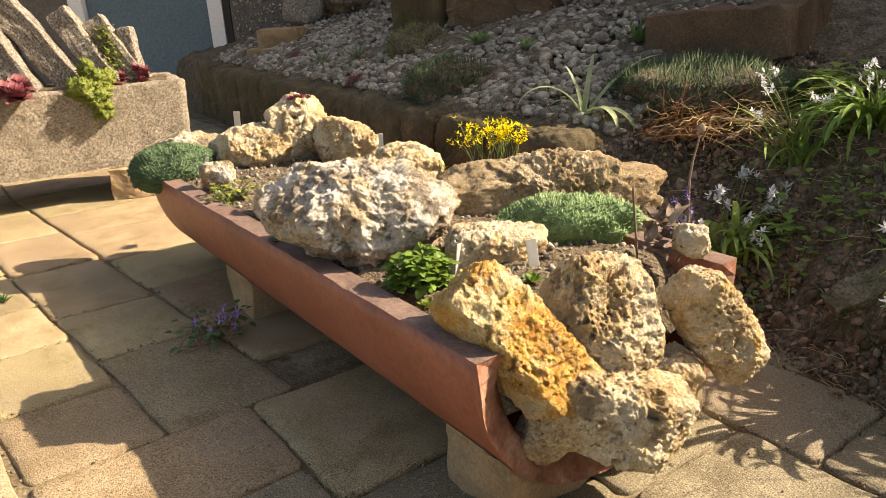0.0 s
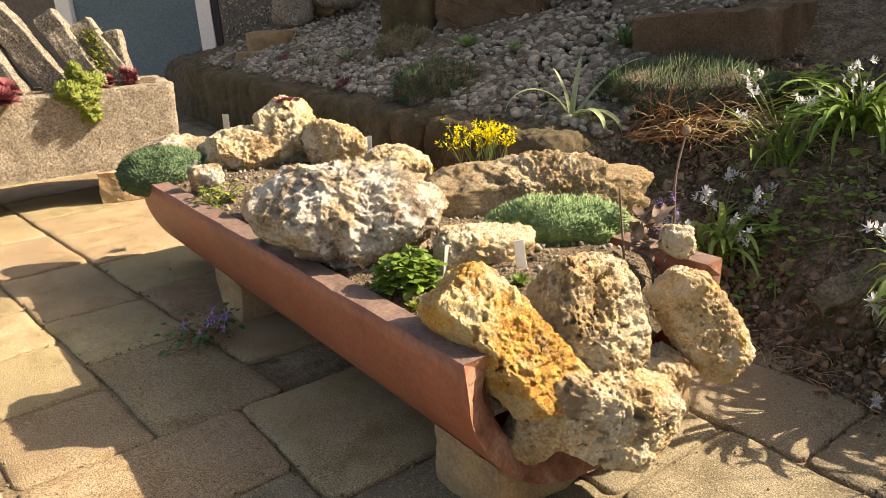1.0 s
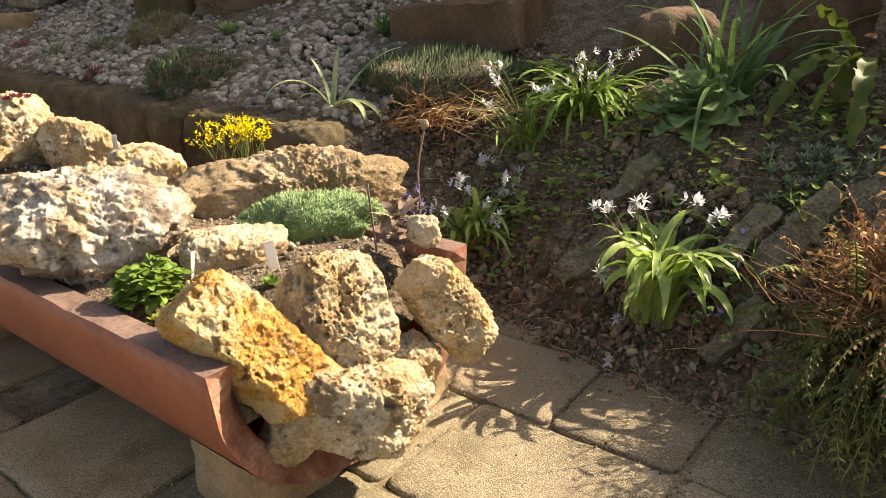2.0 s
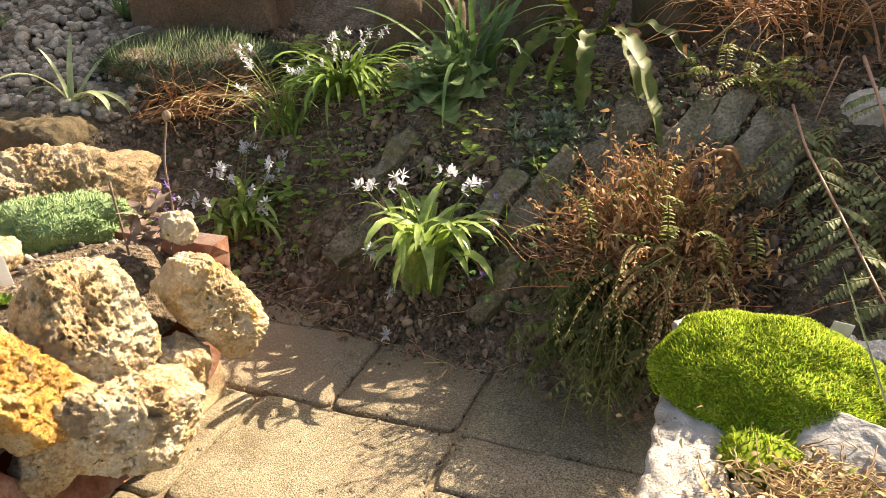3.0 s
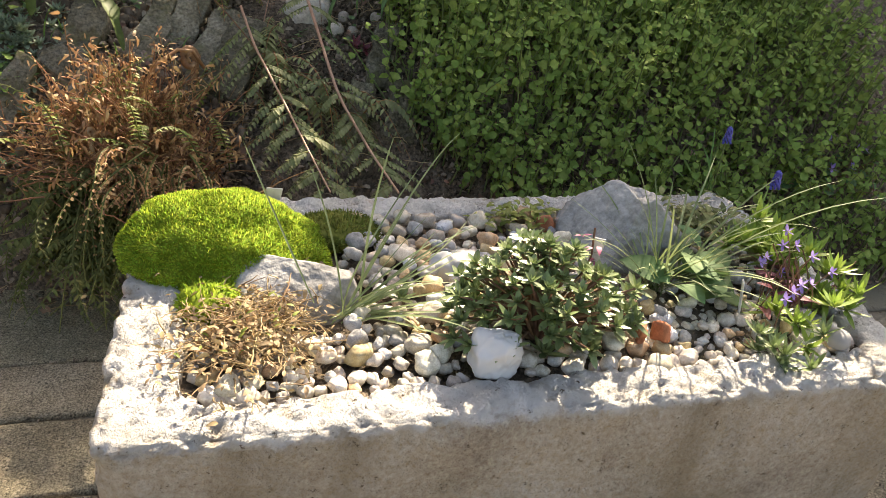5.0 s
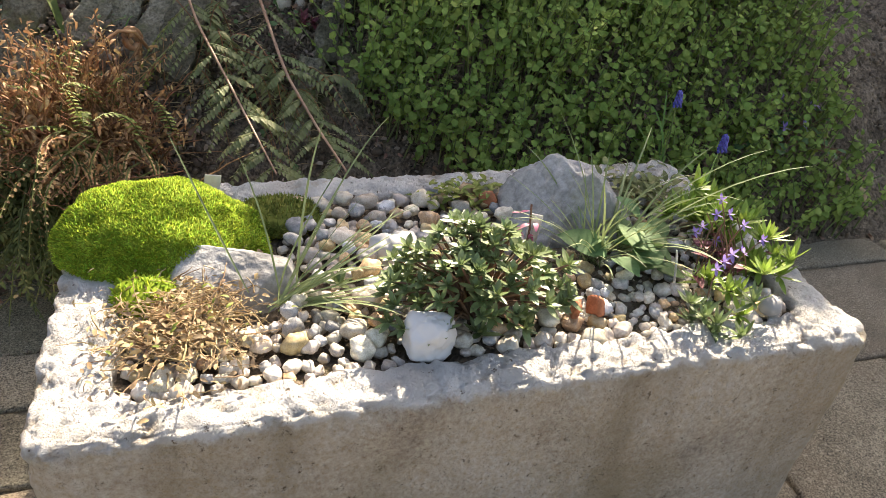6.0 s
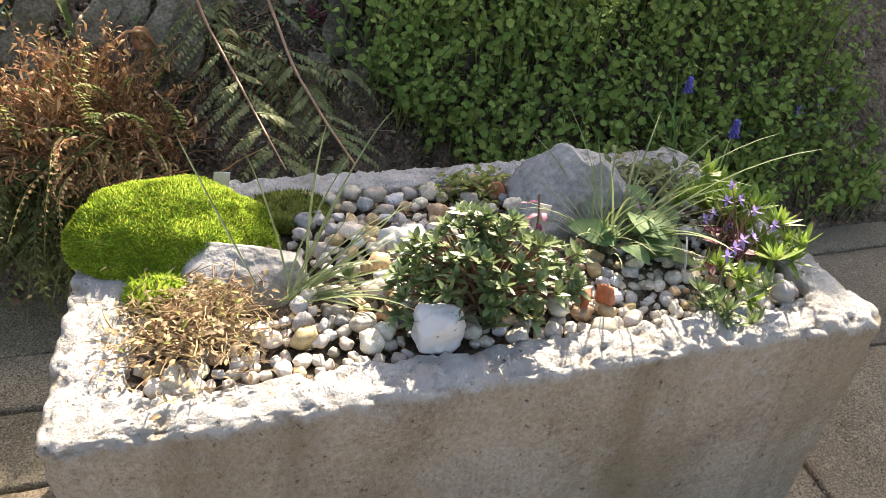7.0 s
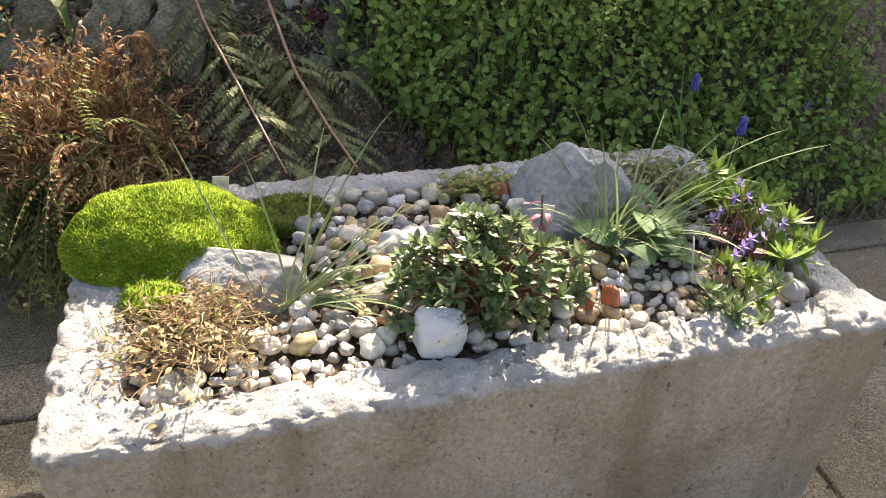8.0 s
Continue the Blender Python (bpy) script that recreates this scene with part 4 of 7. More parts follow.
# the other trough stands on stones beside the door
LX, LY = -1.216, 2.990
LTURN = math.degrees(math.atan2(-0.5417, -0.8406))
g = cast_trough(1.75, 0.42, 0.135, 0.465, (0.06, 0.06, 0.06, 0.06), 33, step=0.012)
v = np.concatenate(g.v)
v[:, 1] *= -1
g.v = [v]
g.f = [q[::-1] for q in g.f]
LTM = pose(LX, LY, 0, 0, 0, LTURN)
solid("stone_trough", g, M_TROUGH_WARM, "long pale cast stone trough raised on stone blocks", "trough", m=LTM)
for lx in (0.22, 1.40):
    gg = slab_bm(0.20, 0.42, 0.135, int(40 + lx * 10), 0.007)
    p = LTM @ Vector((lx, -0.175, 0.066))
    solid("support_stone", gg, M_SAND_STONE, "rough sandstone block carrying the raised trough", "block", "blocks under the raised trough", m=pose(p.x, p.y, p.z, 0, 0, LTURN - 16), smooth=False)


# ---- plant builders ----
def on_bank(x, y, dz=0.0):
    u, n = un(x, y)
    return (x, y, float(ground_z(u, n)) + dz)


def spike(length, width):
    w = width / 2
    return np.array([(-w, 0, -w * 0.6), (w, 0, -w * 0.6), (0, 0, w), (0, length, 0)]), [(0, 1, 3), (1, 2, 3), (2, 0, 3)]


def frame_to(d):
    """A turn that takes +y to the direction d."""
    d = np.asarray(d, float)
    d = d / (np.linalg.norm(d) + 1e-9)
    a = np.array([0, 0, 1.0]) if abs(d[2]) < 0.9 else np.array([1.0, 0, 0])
    s = np.cross(d, a)
    s /= np.linalg.norm(s)
    return np.stack([s, d, np.cross(s, d)], 1)


def dome(radii, seed, lump=0.12, sub=5, under=-0.25):
    d, f = ico(sub)
    v = d * (1 + lump * fbm(d * 1.6 + seed, seed, 3))[:, None] * np.array(radii)
    v[:, 2] = np.maximum(v[:, 2], under * radii[2])
    return v, f


def cushion(name, label, place, radii, count, length, width, mt, seed, turn=0, core=None, jitter=0.5, lump=0.12, category="cushion plant", lift=0.0, under=-0.25):
    """A dense cushion: a core and short shoots all over it."""
    ob = thing(name, label, category, place, turn=turn)
    v, f = dome(radii, seed, lump, 5, under)
    part("mound", Geo().add(v * 0.97, f), core or mt, ob)
    rg = np.random.RandomState(seed)
    g = Geo()
    sp = spike(1.0, width / length)
    pick = rg.randint(0, len(f), count)
    fa = np.array(f)[pick]
    w = rg.dirichlet((1, 1, 1), count)
    p = (v[fa] * w[:, :, None]).sum(1)
    nr = np.cross(v[fa[:, 1]] - v[fa[:, 0]], v[fa[:, 2]] - v[fa[:, 0]])
    nr /= np.linalg.norm(nr, axis=1)[:, None] + 1e-12
    for q, d in zip(p, nr):
        if d[2] < -0.5:
            continue
        dd = d + rg.normal(0, jitter, 3) + np.array([0, 0, lift])
        stamp(g, sp, q - d * length * 0.25, frame_to(dd), length * rg.uniform(0.6, 1.25))
    part("foliage", g, mt, ob, kind="stuff")
    return ob


def straps(g, root, count, length, width, lift, droop, seed, az=(0, 6.283), spread=0.012, fold=0.3, taper=None, k=7):
    rg = random.Random(seed)
    for i in range(count):
        a = rg.uniform(*az)
        r = np.array(root) + np.array([rg.gauss(0, spread), rg.gauss(0, spread), 0])
        l = length * rg.uniform(0.65, 1.1)
        g.add(*ribbon(arc(r, a, l, rg.uniform(*lift), rg.uniform(*droop), k, rg.uniform(-0.5, 0.5)), width * rg.uniform(0.75, 1.15), fold, taper, rg.uniform(-0.5, 0.5)))
    return g


def flower_star(g, place, d, size, petals=6, seed=0, cup=0.5):
    rg = random.Random(seed)
    m = frame_to(d)
    for i in range(petals):
        a = 2 * math.pi * (i + rg.uniform(-0.15, 0.15)) / petals
        dirn = m @ np.array([math.cos(a), cup, math.sin(a)])
        sh = leaf_shape(1.0, 0.42, 0, -0.15, 0.05, 4)
        fr = frame_to(dirn)
        stamp(g, sh, place, fr, size * rg.uniform(0.85, 1.1))


def puff(g, place, size, count, seed, width=0.3):
    """A double flower: many narrow petals all round."""
    rg = random.Random(seed)
    sh = leaf_shape(1.0, width, 0, -0.1, 0.05, 3)
    for i in range(count):
        d = np.array([rg.gauss(0, 1), rg.gauss(0, 1), rg.gauss(0.3, 1)])
        stamp(g, sh, place, frame_to(d), size * rg.uniform(0.7, 1.1))


def bulb_clump(label, x, y, leaves, length, width, flowers, seed, mt=None, lift=(0.7, 1.45), az=(0, 6.283), z=None, puff_at=(), stalk=(0.8, 1.25), droop=(0.9, 2.3), head=0.014, squash=1.0):
    """Strap leaves with starry white flowers on stalks."""
    place = on_bank(x, y, -0.005) if z is None else (x, y, z)
    ob = thing("white_flowered_bulb", label, "flower", place, group="white-flowered bulbs")
    rg = random.Random(seed)
    for i in range(leaves):
        r = (rg.gauss(0, 0.026), rg.gauss(0, 0.026), 0)
        p = arc(r, rg.uniform(*az), length * rg.uniform(0.65, 1.1), rg.uniform(*lift), rg.uniform(*droop), 9, rg.uniform(-0.5, 0.5))
        p[:, :2] *= squash
        part("leaf", Geo().add(*ribbon(p, width * rg.uniform(0.75, 1.15), 0.3, None, rg.uniform(-0.5, 0.5))), mt or M_STRAP, ob)
    rg = random.Random(seed + 5)
    for i in range(flowers):
        a = rg.uniform(*az)
        p = arc((rg.gauss(0, 0.01), rg.gauss(0, 0.01), 0), a, length * rg.uniform(*stalk), rg.uniform(0.95, 1.5), rg.uniform(0.1, 1.0), 6)
        stalk_ = part("stalk", Geo().add(*tube(p, np.linspace(0.0022, 0.0014, len(p)), 4)), M_HERB_STEM, ob)
        fl = Geo()
        for k in range(rg.randint(2, 4)):
            q = p[-1] + np.array([rg.gauss(0, 0.008), rg.gauss(0, 0.008), rg.gauss(0, 0.008)])
            flower_star(fl, q, (rg.gauss(0, 1), rg.gauss(0, 1), rg.uniform(-0.4, 0.8)), head, 6, seed * 31 + i * 7 + k)
        part("flower", fl, M_PETAL, stalk_, "white starry flower head")
    for q in puff_at:
        fl = Geo()
        puff(fl, q, 0.023, 46, seed)
        part("flower", fl, M_PETAL, ob, "round double white flower")
        part("stalk", Geo().add(*tube(np.array([(0, 0, 0), (q[0] * 0.5, q[1] * 0.5, q[2] * 0.9), q]), 0.0016, 4)), M_HERB_STEM, ob)
    return ob


def plant_label(label, x, y, z, w, h, yaw, lean):
    ob = thing("plant_label", label, "plant label", (x, y, z), group="plant labels", turn=yaw)
    bm = box_bm(-w / 2, -0.0008, -0.02, w / 2, 0.0008, h, 0.0004, 1)
    bmesh.ops.rotate(bm, verts=bm.verts[:], cent=(0, 0, 0), matrix=Matrix.Rotation(radians(lean), 3, "X") @ Matrix.Rotation(radians(lean * 0.6), 3, "Y"))
    part("blade", bm, M_LABEL, ob, smooth=False)
    return ob


def rosette(g, place, count, length, width, seed, lift=(0.2, 1.2), normal=(0, 0, 1), k=4):
    rg = random.Random(seed)
    m = np.array(frame_to(normal))[:, [0, 2, 1]]
    sh = leaf_shape(1.0, width / length, 0, -0.12, 0.0, k)
    for i in range(count):
        a = i * 2.39996
        t = i / count
        el = lift[0] + (lift[1] - lift[0]) * (1 - t)
        d = m @ np.array([math.cos(a) * math.cos(el), math.sin(a) * math.cos(el), math.sin(el)])
        stamp(g, sh, place, frame_to(d), length * (0.45 + 0.55 * t) * rg.uniform(0.9, 1.1))


def pinnate(g, st, path, leaflets, length, width, seed, curl=0.2, shape=None):
    """A frond: leaflets left and right of a rib."""
    rg = random.Random(seed)
    p = np.asarray(path)
    st.add(*tube(p, np.linspace(0.0018, 0.0007, len(p)), 4))
    s = np.linspace(0.12, 0.99, leaflets)
    t = np.linspace(0, 1, len(p))
    c = np.stack([np.interp(s, t, p[:, i]) for i in range(3)], 1)
    tang = np.gradient(c, axis=0)
    sh = shape or leaf_shape(1.0, width / length, 3, 0.25, 0.0, 6)
    for i in range(leaflets):
        d = tang[i] / (np.linalg.norm(tang[i]) + 1e-9)
        side = np.cross(d, [0, 0, 1.0])
        side /= np.linalg.norm(side) + 1e-9
        l = length * (math.sin(math.pi * (0.12 + 0.86 * s[i])) ** 0.7) * rg.uniform(0.85, 1.1)
        for q in (-1, 1):
            dd = side * q + d * 0.35 + np.array([0, 0, rg.gauss(-curl, 0.15)])
            stamp(g, sh, c[i], frame_to(dd), l)


def tangle(g, place, count, length, seed, lift=(0.2, 1.4), droop=(0.3, 2.0), radius=0.0016, spread=0.05, az=(0, 6.283), k=7, sway=1.2):
    rg = random.Random(seed)
    for i in range(count):
        r = np.array(place) + np.array([rg.gauss(0, spread), rg.gauss(0, spread), rg.uniform(0, spread * 0.4)])
        p = arc(r, rg.uniform(*az), length * rg.uniform(0.4, 1.1), rg.uniform(*lift), rg.uniform(*droop), k, rg.uniform(-sway, sway))
        p += np.array([[rg.gauss(0, 1) for _ in range(3)] for _ in p]) * length * 0.012
        g.add(*tube(p, np.linspace(radius, radius * 0.45, len(p)) * rg.uniform(0.6, 1.3), 4))


# ---- plants in the clay planter ----
cushion("cushion_plant", "low blue-green thyme cushion spilling over the planter's far end", (-0.835, 1.965, 0.305), (0.125, 0.095, 0.080), 5200, 0.011, 0.0045, M_THYME, 101, turn=20, jitter=0.6, under=-0.75)
cushion("cushion_plant", "silver-green needle-leaved cushion between tufa rocks", (0.272, 1.325, 0.292), (0.155, 0.09, 0.078), 11000, 0.010, 0.0032, M_CUSHION, 102, turn=8, jitter=0.8, lift=0.4, lump=0.25)

# fresh green leafy plant
ob = thing("leafy_plant", "fresh green bushy plant with toothed leaves beside the white rock", "plant", (0.0, 1.055, 0.285))
g, st = Geo(), Geo()
rg = random.Random(7)
lf = leaf_shape(1.0, 0.72, 3, 0.25, 0.1, 6)
for i in range(120):
    a, el = rg.uniform(0, 6.283), rg.uniform(0.1, 1.5)
    r = rg.uniform(0.03, 0.062)
    tip = np.array([math.cos(a) * math.cos(el) * r, math.sin(a) * math.cos(el) * r * 0.8, 0.008 + math.sin(el) * r * 1.15])
    st.add(*tube(np.array([(0, 0, 0), tip * 0.6 + (0, 0, 0.006), tip]), 0.0011, 4))
    for k in range(3):
        stamp(g, lf, tip, turn_mat(a + (k - 1) * 1.1 + rg.gauss(0, 0.3), rg.uniform(-0.3, 0.6), rg.gauss(0, 0.3)), rg.uniform(0.016, 0.026))
part("stemwork", st, M_HERB_STEM, ob, kind="stuff")
part("foliage", g, M_BRIGHT, ob, kind="stuff")

ob = thing("leafy_plant", "small yellow-green ferny plant at the planter's lip", "plant", (-0.56, 1.665, 0.285))
g, st = Geo(), Geo()
for i in range(46):
    a, l = rg.uniform(0, 6.283), rg.uniform(0.03, 0.075)
    p = arc((rg.gauss(0, 0.014), rg.gauss(0, 0.014), 0), a, l, rg.uniform(0.2, 1.3), rg.uniform(0.3, 1.2), 5)
    st.add(*tube(p, 0.001, 4))
    stamp(g, lf, p[-1], turn_mat(a, rg.uniform(-0.3, 0.3)), rg.uniform(0.014, 0.022))
    stamp(g, lf, p[-2], turn_mat(a + 1.2, rg.uniform(-0.2, 0.5)), rg.uniform(0.012, 0.018))
part("stemwork", st, M_HERB_STEM, ob, kind="stuff")
part("foliage", g, M_LIME, ob, kind="stuff")

for (x, y, z, r, sd_, lab) in ((-0.40, 2.02, 0.33, 0.035, 3, "green sprig in a crevice of the tufa"), (-0.33, 1.30, 0.30, 0.02, 4, "small round-leaved seedling under the white rock"), (-0.64, 2.26, 0.37, 0.04, 6, "small grey-green rosette plant on the tufa"), (0.19, 1.05, 0.30, 0.028, 8, "yellow-green seedling beside a plant label"), (0.02, 0.985, 0.285, 0.03, 9, "tuft of dry pale moss at the lip")):
    ob = thing("small_plant", lab, "plant", (x, y, z))
    g = Geo()
    rosette(g, (0, 0, 0), 22, r, r * 0.5, sd_, (0.1, 1.3))
    part("leaves", g, M_BRIGHT if sd_ in (3, 8) else (M_LIME if sd_ == 9 else M_SAX), ob)

ob = thing("houseleek", "dark red houseleek rosette on top of a tufa rock", "succulent", (-0.480, 2.105, 0.482))
g = Geo()
for k in range(4):
    rosette(g, ((k - 1.5) * 0.017, 0.014 * (k % 2), -0.004 * abs(k - 1.5)), 22, 0.024, 0.011, 20 + k, (0.15, 1.3))
part("rosette_mass", g, M_SEMP, ob, kind="stuff")

# yellow-flowered draba behind the rocks
ob = thing("yellow_flower", "clump of small bright yellow flowers on thin stalks", "flower", (0.115, 1.70, 0.305))
g, st, fl = Geo(), Geo(), Geo()
rosette(g, (0, 0, 0), 40, 0.03, 0.008, 5, (0.1, 1.4))
rg = random.Random(12)
for i in range(46):
    a = rg.uniform(0, 6.283)
    p = arc((rg.gauss(0, 0.03), rg.gauss(0, 0.015), 0), a, rg.uniform(0.10, 0.155), rg.uniform(1.15, 1.55), rg.uniform(-0.2, 0.4), 5)
    p[:, 0] += np.linspace(0, rg.gauss(0, 0.02), len(p))
    st.add(*tube(p, 0.0009, 4))
    for k in range(rg.randint(2, 5)):
        flower_star(fl, p[-1] + np.array([rg.gauss(0, 0.006), rg.gauss(0, 0.006), rg.gauss(0, 0.006)]), (rg.gauss(0, 0.6), rg.gauss(-0.4, 0.6), 1), 0.0115, 4, i * 9 + k, 0.35)
for i in range(3):
    p = arc((-0.10 - 0.01 * i, -0.05, -0.02), 2.5, 0.06 + 0.012 * i, 1.4, 0.2, 4)
    st.add(*tube(p, 0.0009, 4))
    flower_star(fl, p[-1], (0, -0.5, 1), 0.012, 4, i + 300, 0.35)
part("rosette", g, M_SAX, ob)
part("stalkwork", st, M_HERB_STEM, ob, kind="stuff")
part("blossom", fl, M_YELLOW, ob, "bright yellow four-petalled flowers", kind="stuff")

# withered hairy-stemmed plant with one tall stalk
ob = thing("withered_plant", "half-withered plant with brown leaves and a tall fuzzy stalk", "plant", (0.415, 1.15, 0.29))
g, st = Geo(), Geo()
p = arc((0.03, 0.0, 0.0), 0.5, 0.235, 1.35, 0.1, 9, 0.8)
p[:, 0] += 0.006 * np.sin(np.linspace(0, 7, len(p)))
st.add(*tube(p, np.linspace(0.0026, 0.0018, len(p)), 6))
v, f = dome((0.007, 0.006, 0.011), 3, 0.35, 3, -1)
st.add(v + p[-1], f)
p2 = arc((-0.035, 0.02, 0), 1.6, 0.13, 1.2, -0.3, 6, 0.3)
st.add(*tube(p2, 0.0022, 5))
rg = random.Random(31)
lf2 = leaf_shape(1.0, 0.45, 0, 0.5, 0.05, 6)
for i in range(34):
    a = rg.uniform(0, 6.283)
    stamp(g, lf2, (rg.gauss(0, 0.03), rg.gauss(0, 0.02), rg.uniform(0.0, 0.085)), turn_mat(a, rg.uniform(0.1, 1.4), rg.gauss(0, 0.6)), rg.uniform(0.025, 0.055))
part("stalk", st, M_WITHER, ob)
part("foliage", g, M_WITHER, ob, "crumpled brown and purplish leaves")
g = Geo()
for i in range(9):
    flower_star(g, (0.045 + rg.gauss(0, 0.012), 0.03 + rg.gauss(0, 0.01), 0.06 + 0.008 * i), (rg.gauss(0, 1), -1, 0.4), 0.009, 5, 600 + i)
part("blossom", g, M_PURPLE, ob, "small violet flowers", kind="stuff")

plant_label("grey-white plastic plant label stuck in the gritty soil", 0.197, 1.112, 0.285, 0.019, 0.068, 12, -8)
plant_label("grey-white plastic plant label beside the leafy plant", 0.057, 1.110, 0.285, 0.012, 0.066, 60, 6)
plant_label("small white plant label among the rocks", -0.196, 1.86, 0.36, 0.012, 0.05, 10, 4)
plant_label("small white plant label between edging and planter", -1.10, 3.2, 0.20, 0.028, 0.09, 10, 6)
plant_label("thin white plant label in the grey-green cushion", -0.70, 1.86, 0.32, 0.010, 0.05, 30, 20)

# violas on the paving under the planter
x, y = -0.57, 1.47
ob = thing("viola", "small violet-flowered viola growing in a paving joint", "flower", (x, y, 0.0), group="violas")
g, fl, st = Geo(), Geo(), Geo()
rg = random.Random(77)
for i in range(60):
    a = rg.uniform(0, 6.283)
    p = arc((rg.gauss(0, 0.03), rg.gauss(0, 0.03), 0), a, rg.uniform(0.03, 0.075), rg.uniform(0.4, 1.3), 0.6, 4)
    st.add(*tube(p, 0.0009, 4))
    stamp(g, lf, p[-1], turn_mat(a, rg.uniform(-0.3, 0.5)), rg.uniform(0.015, 0.026))
    if i % 6 == 0:
        fl = Geo()
        flower_star(fl, p[-1] + (0, 0, 0.012), (rg.gauss(0, 0.6), -1, 0.6), 0.015, 5, i, 0.2)
        part("flower", fl, M_PURPLE, ob, "small violet flower")
part("stemwork", st, M_TWIG, ob, kind="stuff")
part("foliage", g, M_STRAP_DARK, ob, kind="stuff")
VIOLA = ob
for (x, y, s) in ((-1.30, 1.72, 5), (0.26, 0.80, 6)):
    ob = thing("joint_weed", "tuft of moss and weeds in a paving joint", "weed", (x, y, 0.0), group="weeds in the joints")
    g = Geo()
    rosette(g, (0, 0, 0), 30, 0.04 if s == 5 else 0.018, 0.008, s, (0.05, 1.3))
    part("foliage", g, M_STRAP_DARK, ob, kind="stuff")


# ---- what the stone trough holds ----
def in_trough(u, n, z=TZ):
    x, y = xy(u, n)
    return (x, y, z)


g = Geo()
grid(g, np.linspace(TU0 + 0.05, TU0 + TL - 0.05, 90), np.linspace(TN0 + 0.05, TN0 + TW - 0.05, 50), lambda u, n: TZ - 0.014 + 0.006 * np.sin(u * 9) * np.sin(n * 11) + (0.006 * fbm(np.stack([u.ravel(), n.ravel(), 0 * u.ravel()], 1) * 20, 4, 3)).reshape(u.shape))
bed = solid("planting_soil", g, M_SOIL, "dark planting soil under pebbles in the stone trough", "soil")

cushion("moss_cushion", "bright yellow-green moss mound spilling over the trough's corner", in_trough(0.388, 0.882, TZ - 0.005), (0.128, 0.116, 0.066), 52000, 0.0046, 0.0022, M_MOSS, 201, turn=UN, jitter=0.6, lump=0.16, category="moss", under=-0.12)
ob = cushion("moss_cushion", "small olive moss patch beside the bright mound", in_trough(0.530, 0.915, TZ - 0.004), (0.062, 0.048, 0.020), 3600, 0.008, 0.0026, M_MOSS_OLIVE, 202, turn=UN, jitter=0.7, category="moss")
ob = cushion("moss_cushion", "yellowing tongue of moss below the bright mound", in_trough(0.372, 0.752, TZ + 0.001), (0.036, 0.038, 0.020), 1400, 0.007, 0.003, M_MOSS, 203, turn=UN - 20, jitter=0.7, category="moss")

rock("limestone", "flat pale grey limestone half under the moss mound", in_trough(0.470, 0.775, TZ + 0.002), (0.092, 0.056, 0.034), 61, M_GREY_STONE, 10, yaw=UN + 8, sub=6, lump=0.10, square=5.0, rough=0.0016, cuts=((-0.45, -0.55, 1, 0.30), (0.9, -0.1, 0.5, 0.62), (-0.9, -0.1, 0.5, 0.6), (0.3, -1, 0.4, 0.60), (0.2, 0.6, 1, 0.42)))
rock("limestone", "large pointed grey limestone at the trough's back", in_trough(0.93, 0.845, TZ + 0.012), (0.116, 0.068, 0.078), 62, M_GREY_STONE, 0, yaw=UN, sub=6, lump=0.22, square=2.4, rough=0.0035, cuts=((-0.85, -0.3, 0.6, 0.34), (0.75, -0.2, 0.65, 0.42), (0.1, -1, 0.25, 0.50), (-0.3, -0.9, 0.5, 0.54)))
rock("quartz_stone", "bright white rounded quartz stone at the trough's rim", in_trough(0.662, 0.608, TZ + 0.016), (0.026, 0.023, 0.025), 63, M_PEBBLE_WHITE, 8, yaw=UN, sub=5, lump=0.12, square=3.2, rough=0.0012, cuts=((-0.5, -0.6, 0.7, 0.6), (0.7, -0.5, 0.4, 0.65)))
rock("limestone", "grey stone at the back of the pebbles", in_trough(0.67, 0.80, TZ + 0.004), (0.036, 0.022, 0.018), 64, M_PEBBLE_GREY, 0, yaw=UN, sub=4, lump=0.15)

# pebbles
M_PEBBLE_MIX = material("pebble_mix", [(0.46, 0.40, 0.31), (0.61, 0.54, 0.44), (0.74, 0.68, 0.59)], 40, 0.6, 0.1, 260, 0.3, island=True, hue=0.02)
PEB = []
for s in range(10):
    r = random.Random(500 + s)
    gg = stone_geo((1.0, r.uniform(0.65, 0.95), r.uniform(0.5, 0.72)), 300 + s, 3, r.uniform(2.2, 4.2), 0.30, 0.0, rough=0.0, cuts=[(r.gauss(0, 1), r.gauss(0, 1), r.gauss(0, 1), r.uniform(0.5, 0.75)) for _ in range(4)])
    PEB.append(gg.mesh("pebble"))
rg = random.Random(9)
KEEP = [(0.385, 0.885, 0.15), (0.462, 0.772, 0.09), (0.935, 0.835, 0.09), (0.662, 0.608, 0.034)]
spots = []
mats = [M_PEBBLE] * 7 + [M_PEBBLE_GREY] * 3 + [M_PEBBLE_OCHRE] * 3 + [M_PEBBLE_WHITE]
PEBM = {}
for _ in range(12000):
    u, n = rg.uniform(TU0 + 0.085, TU0 + TL - 0.075), rg.uniform(TN0 + 0.066, TN0 + TW - 0.075)
    big = rg.random()
    r = rg.uniform(0.006, 0.010) if big < 0.55 else rg.uniform(0.010, 0.0165)
    if u > 0.86:
        r *= 0.78
    if any((u - a) ** 2 + (n - b) ** 2 < c * c for a, b, c in KEEP) or any((u - a) ** 2 + (n - b) ** 2 < (0.72 * (r + c)) ** 2 for a, b, c in spots):
        continue
    spots.append((u, n, r))
small = Geo()
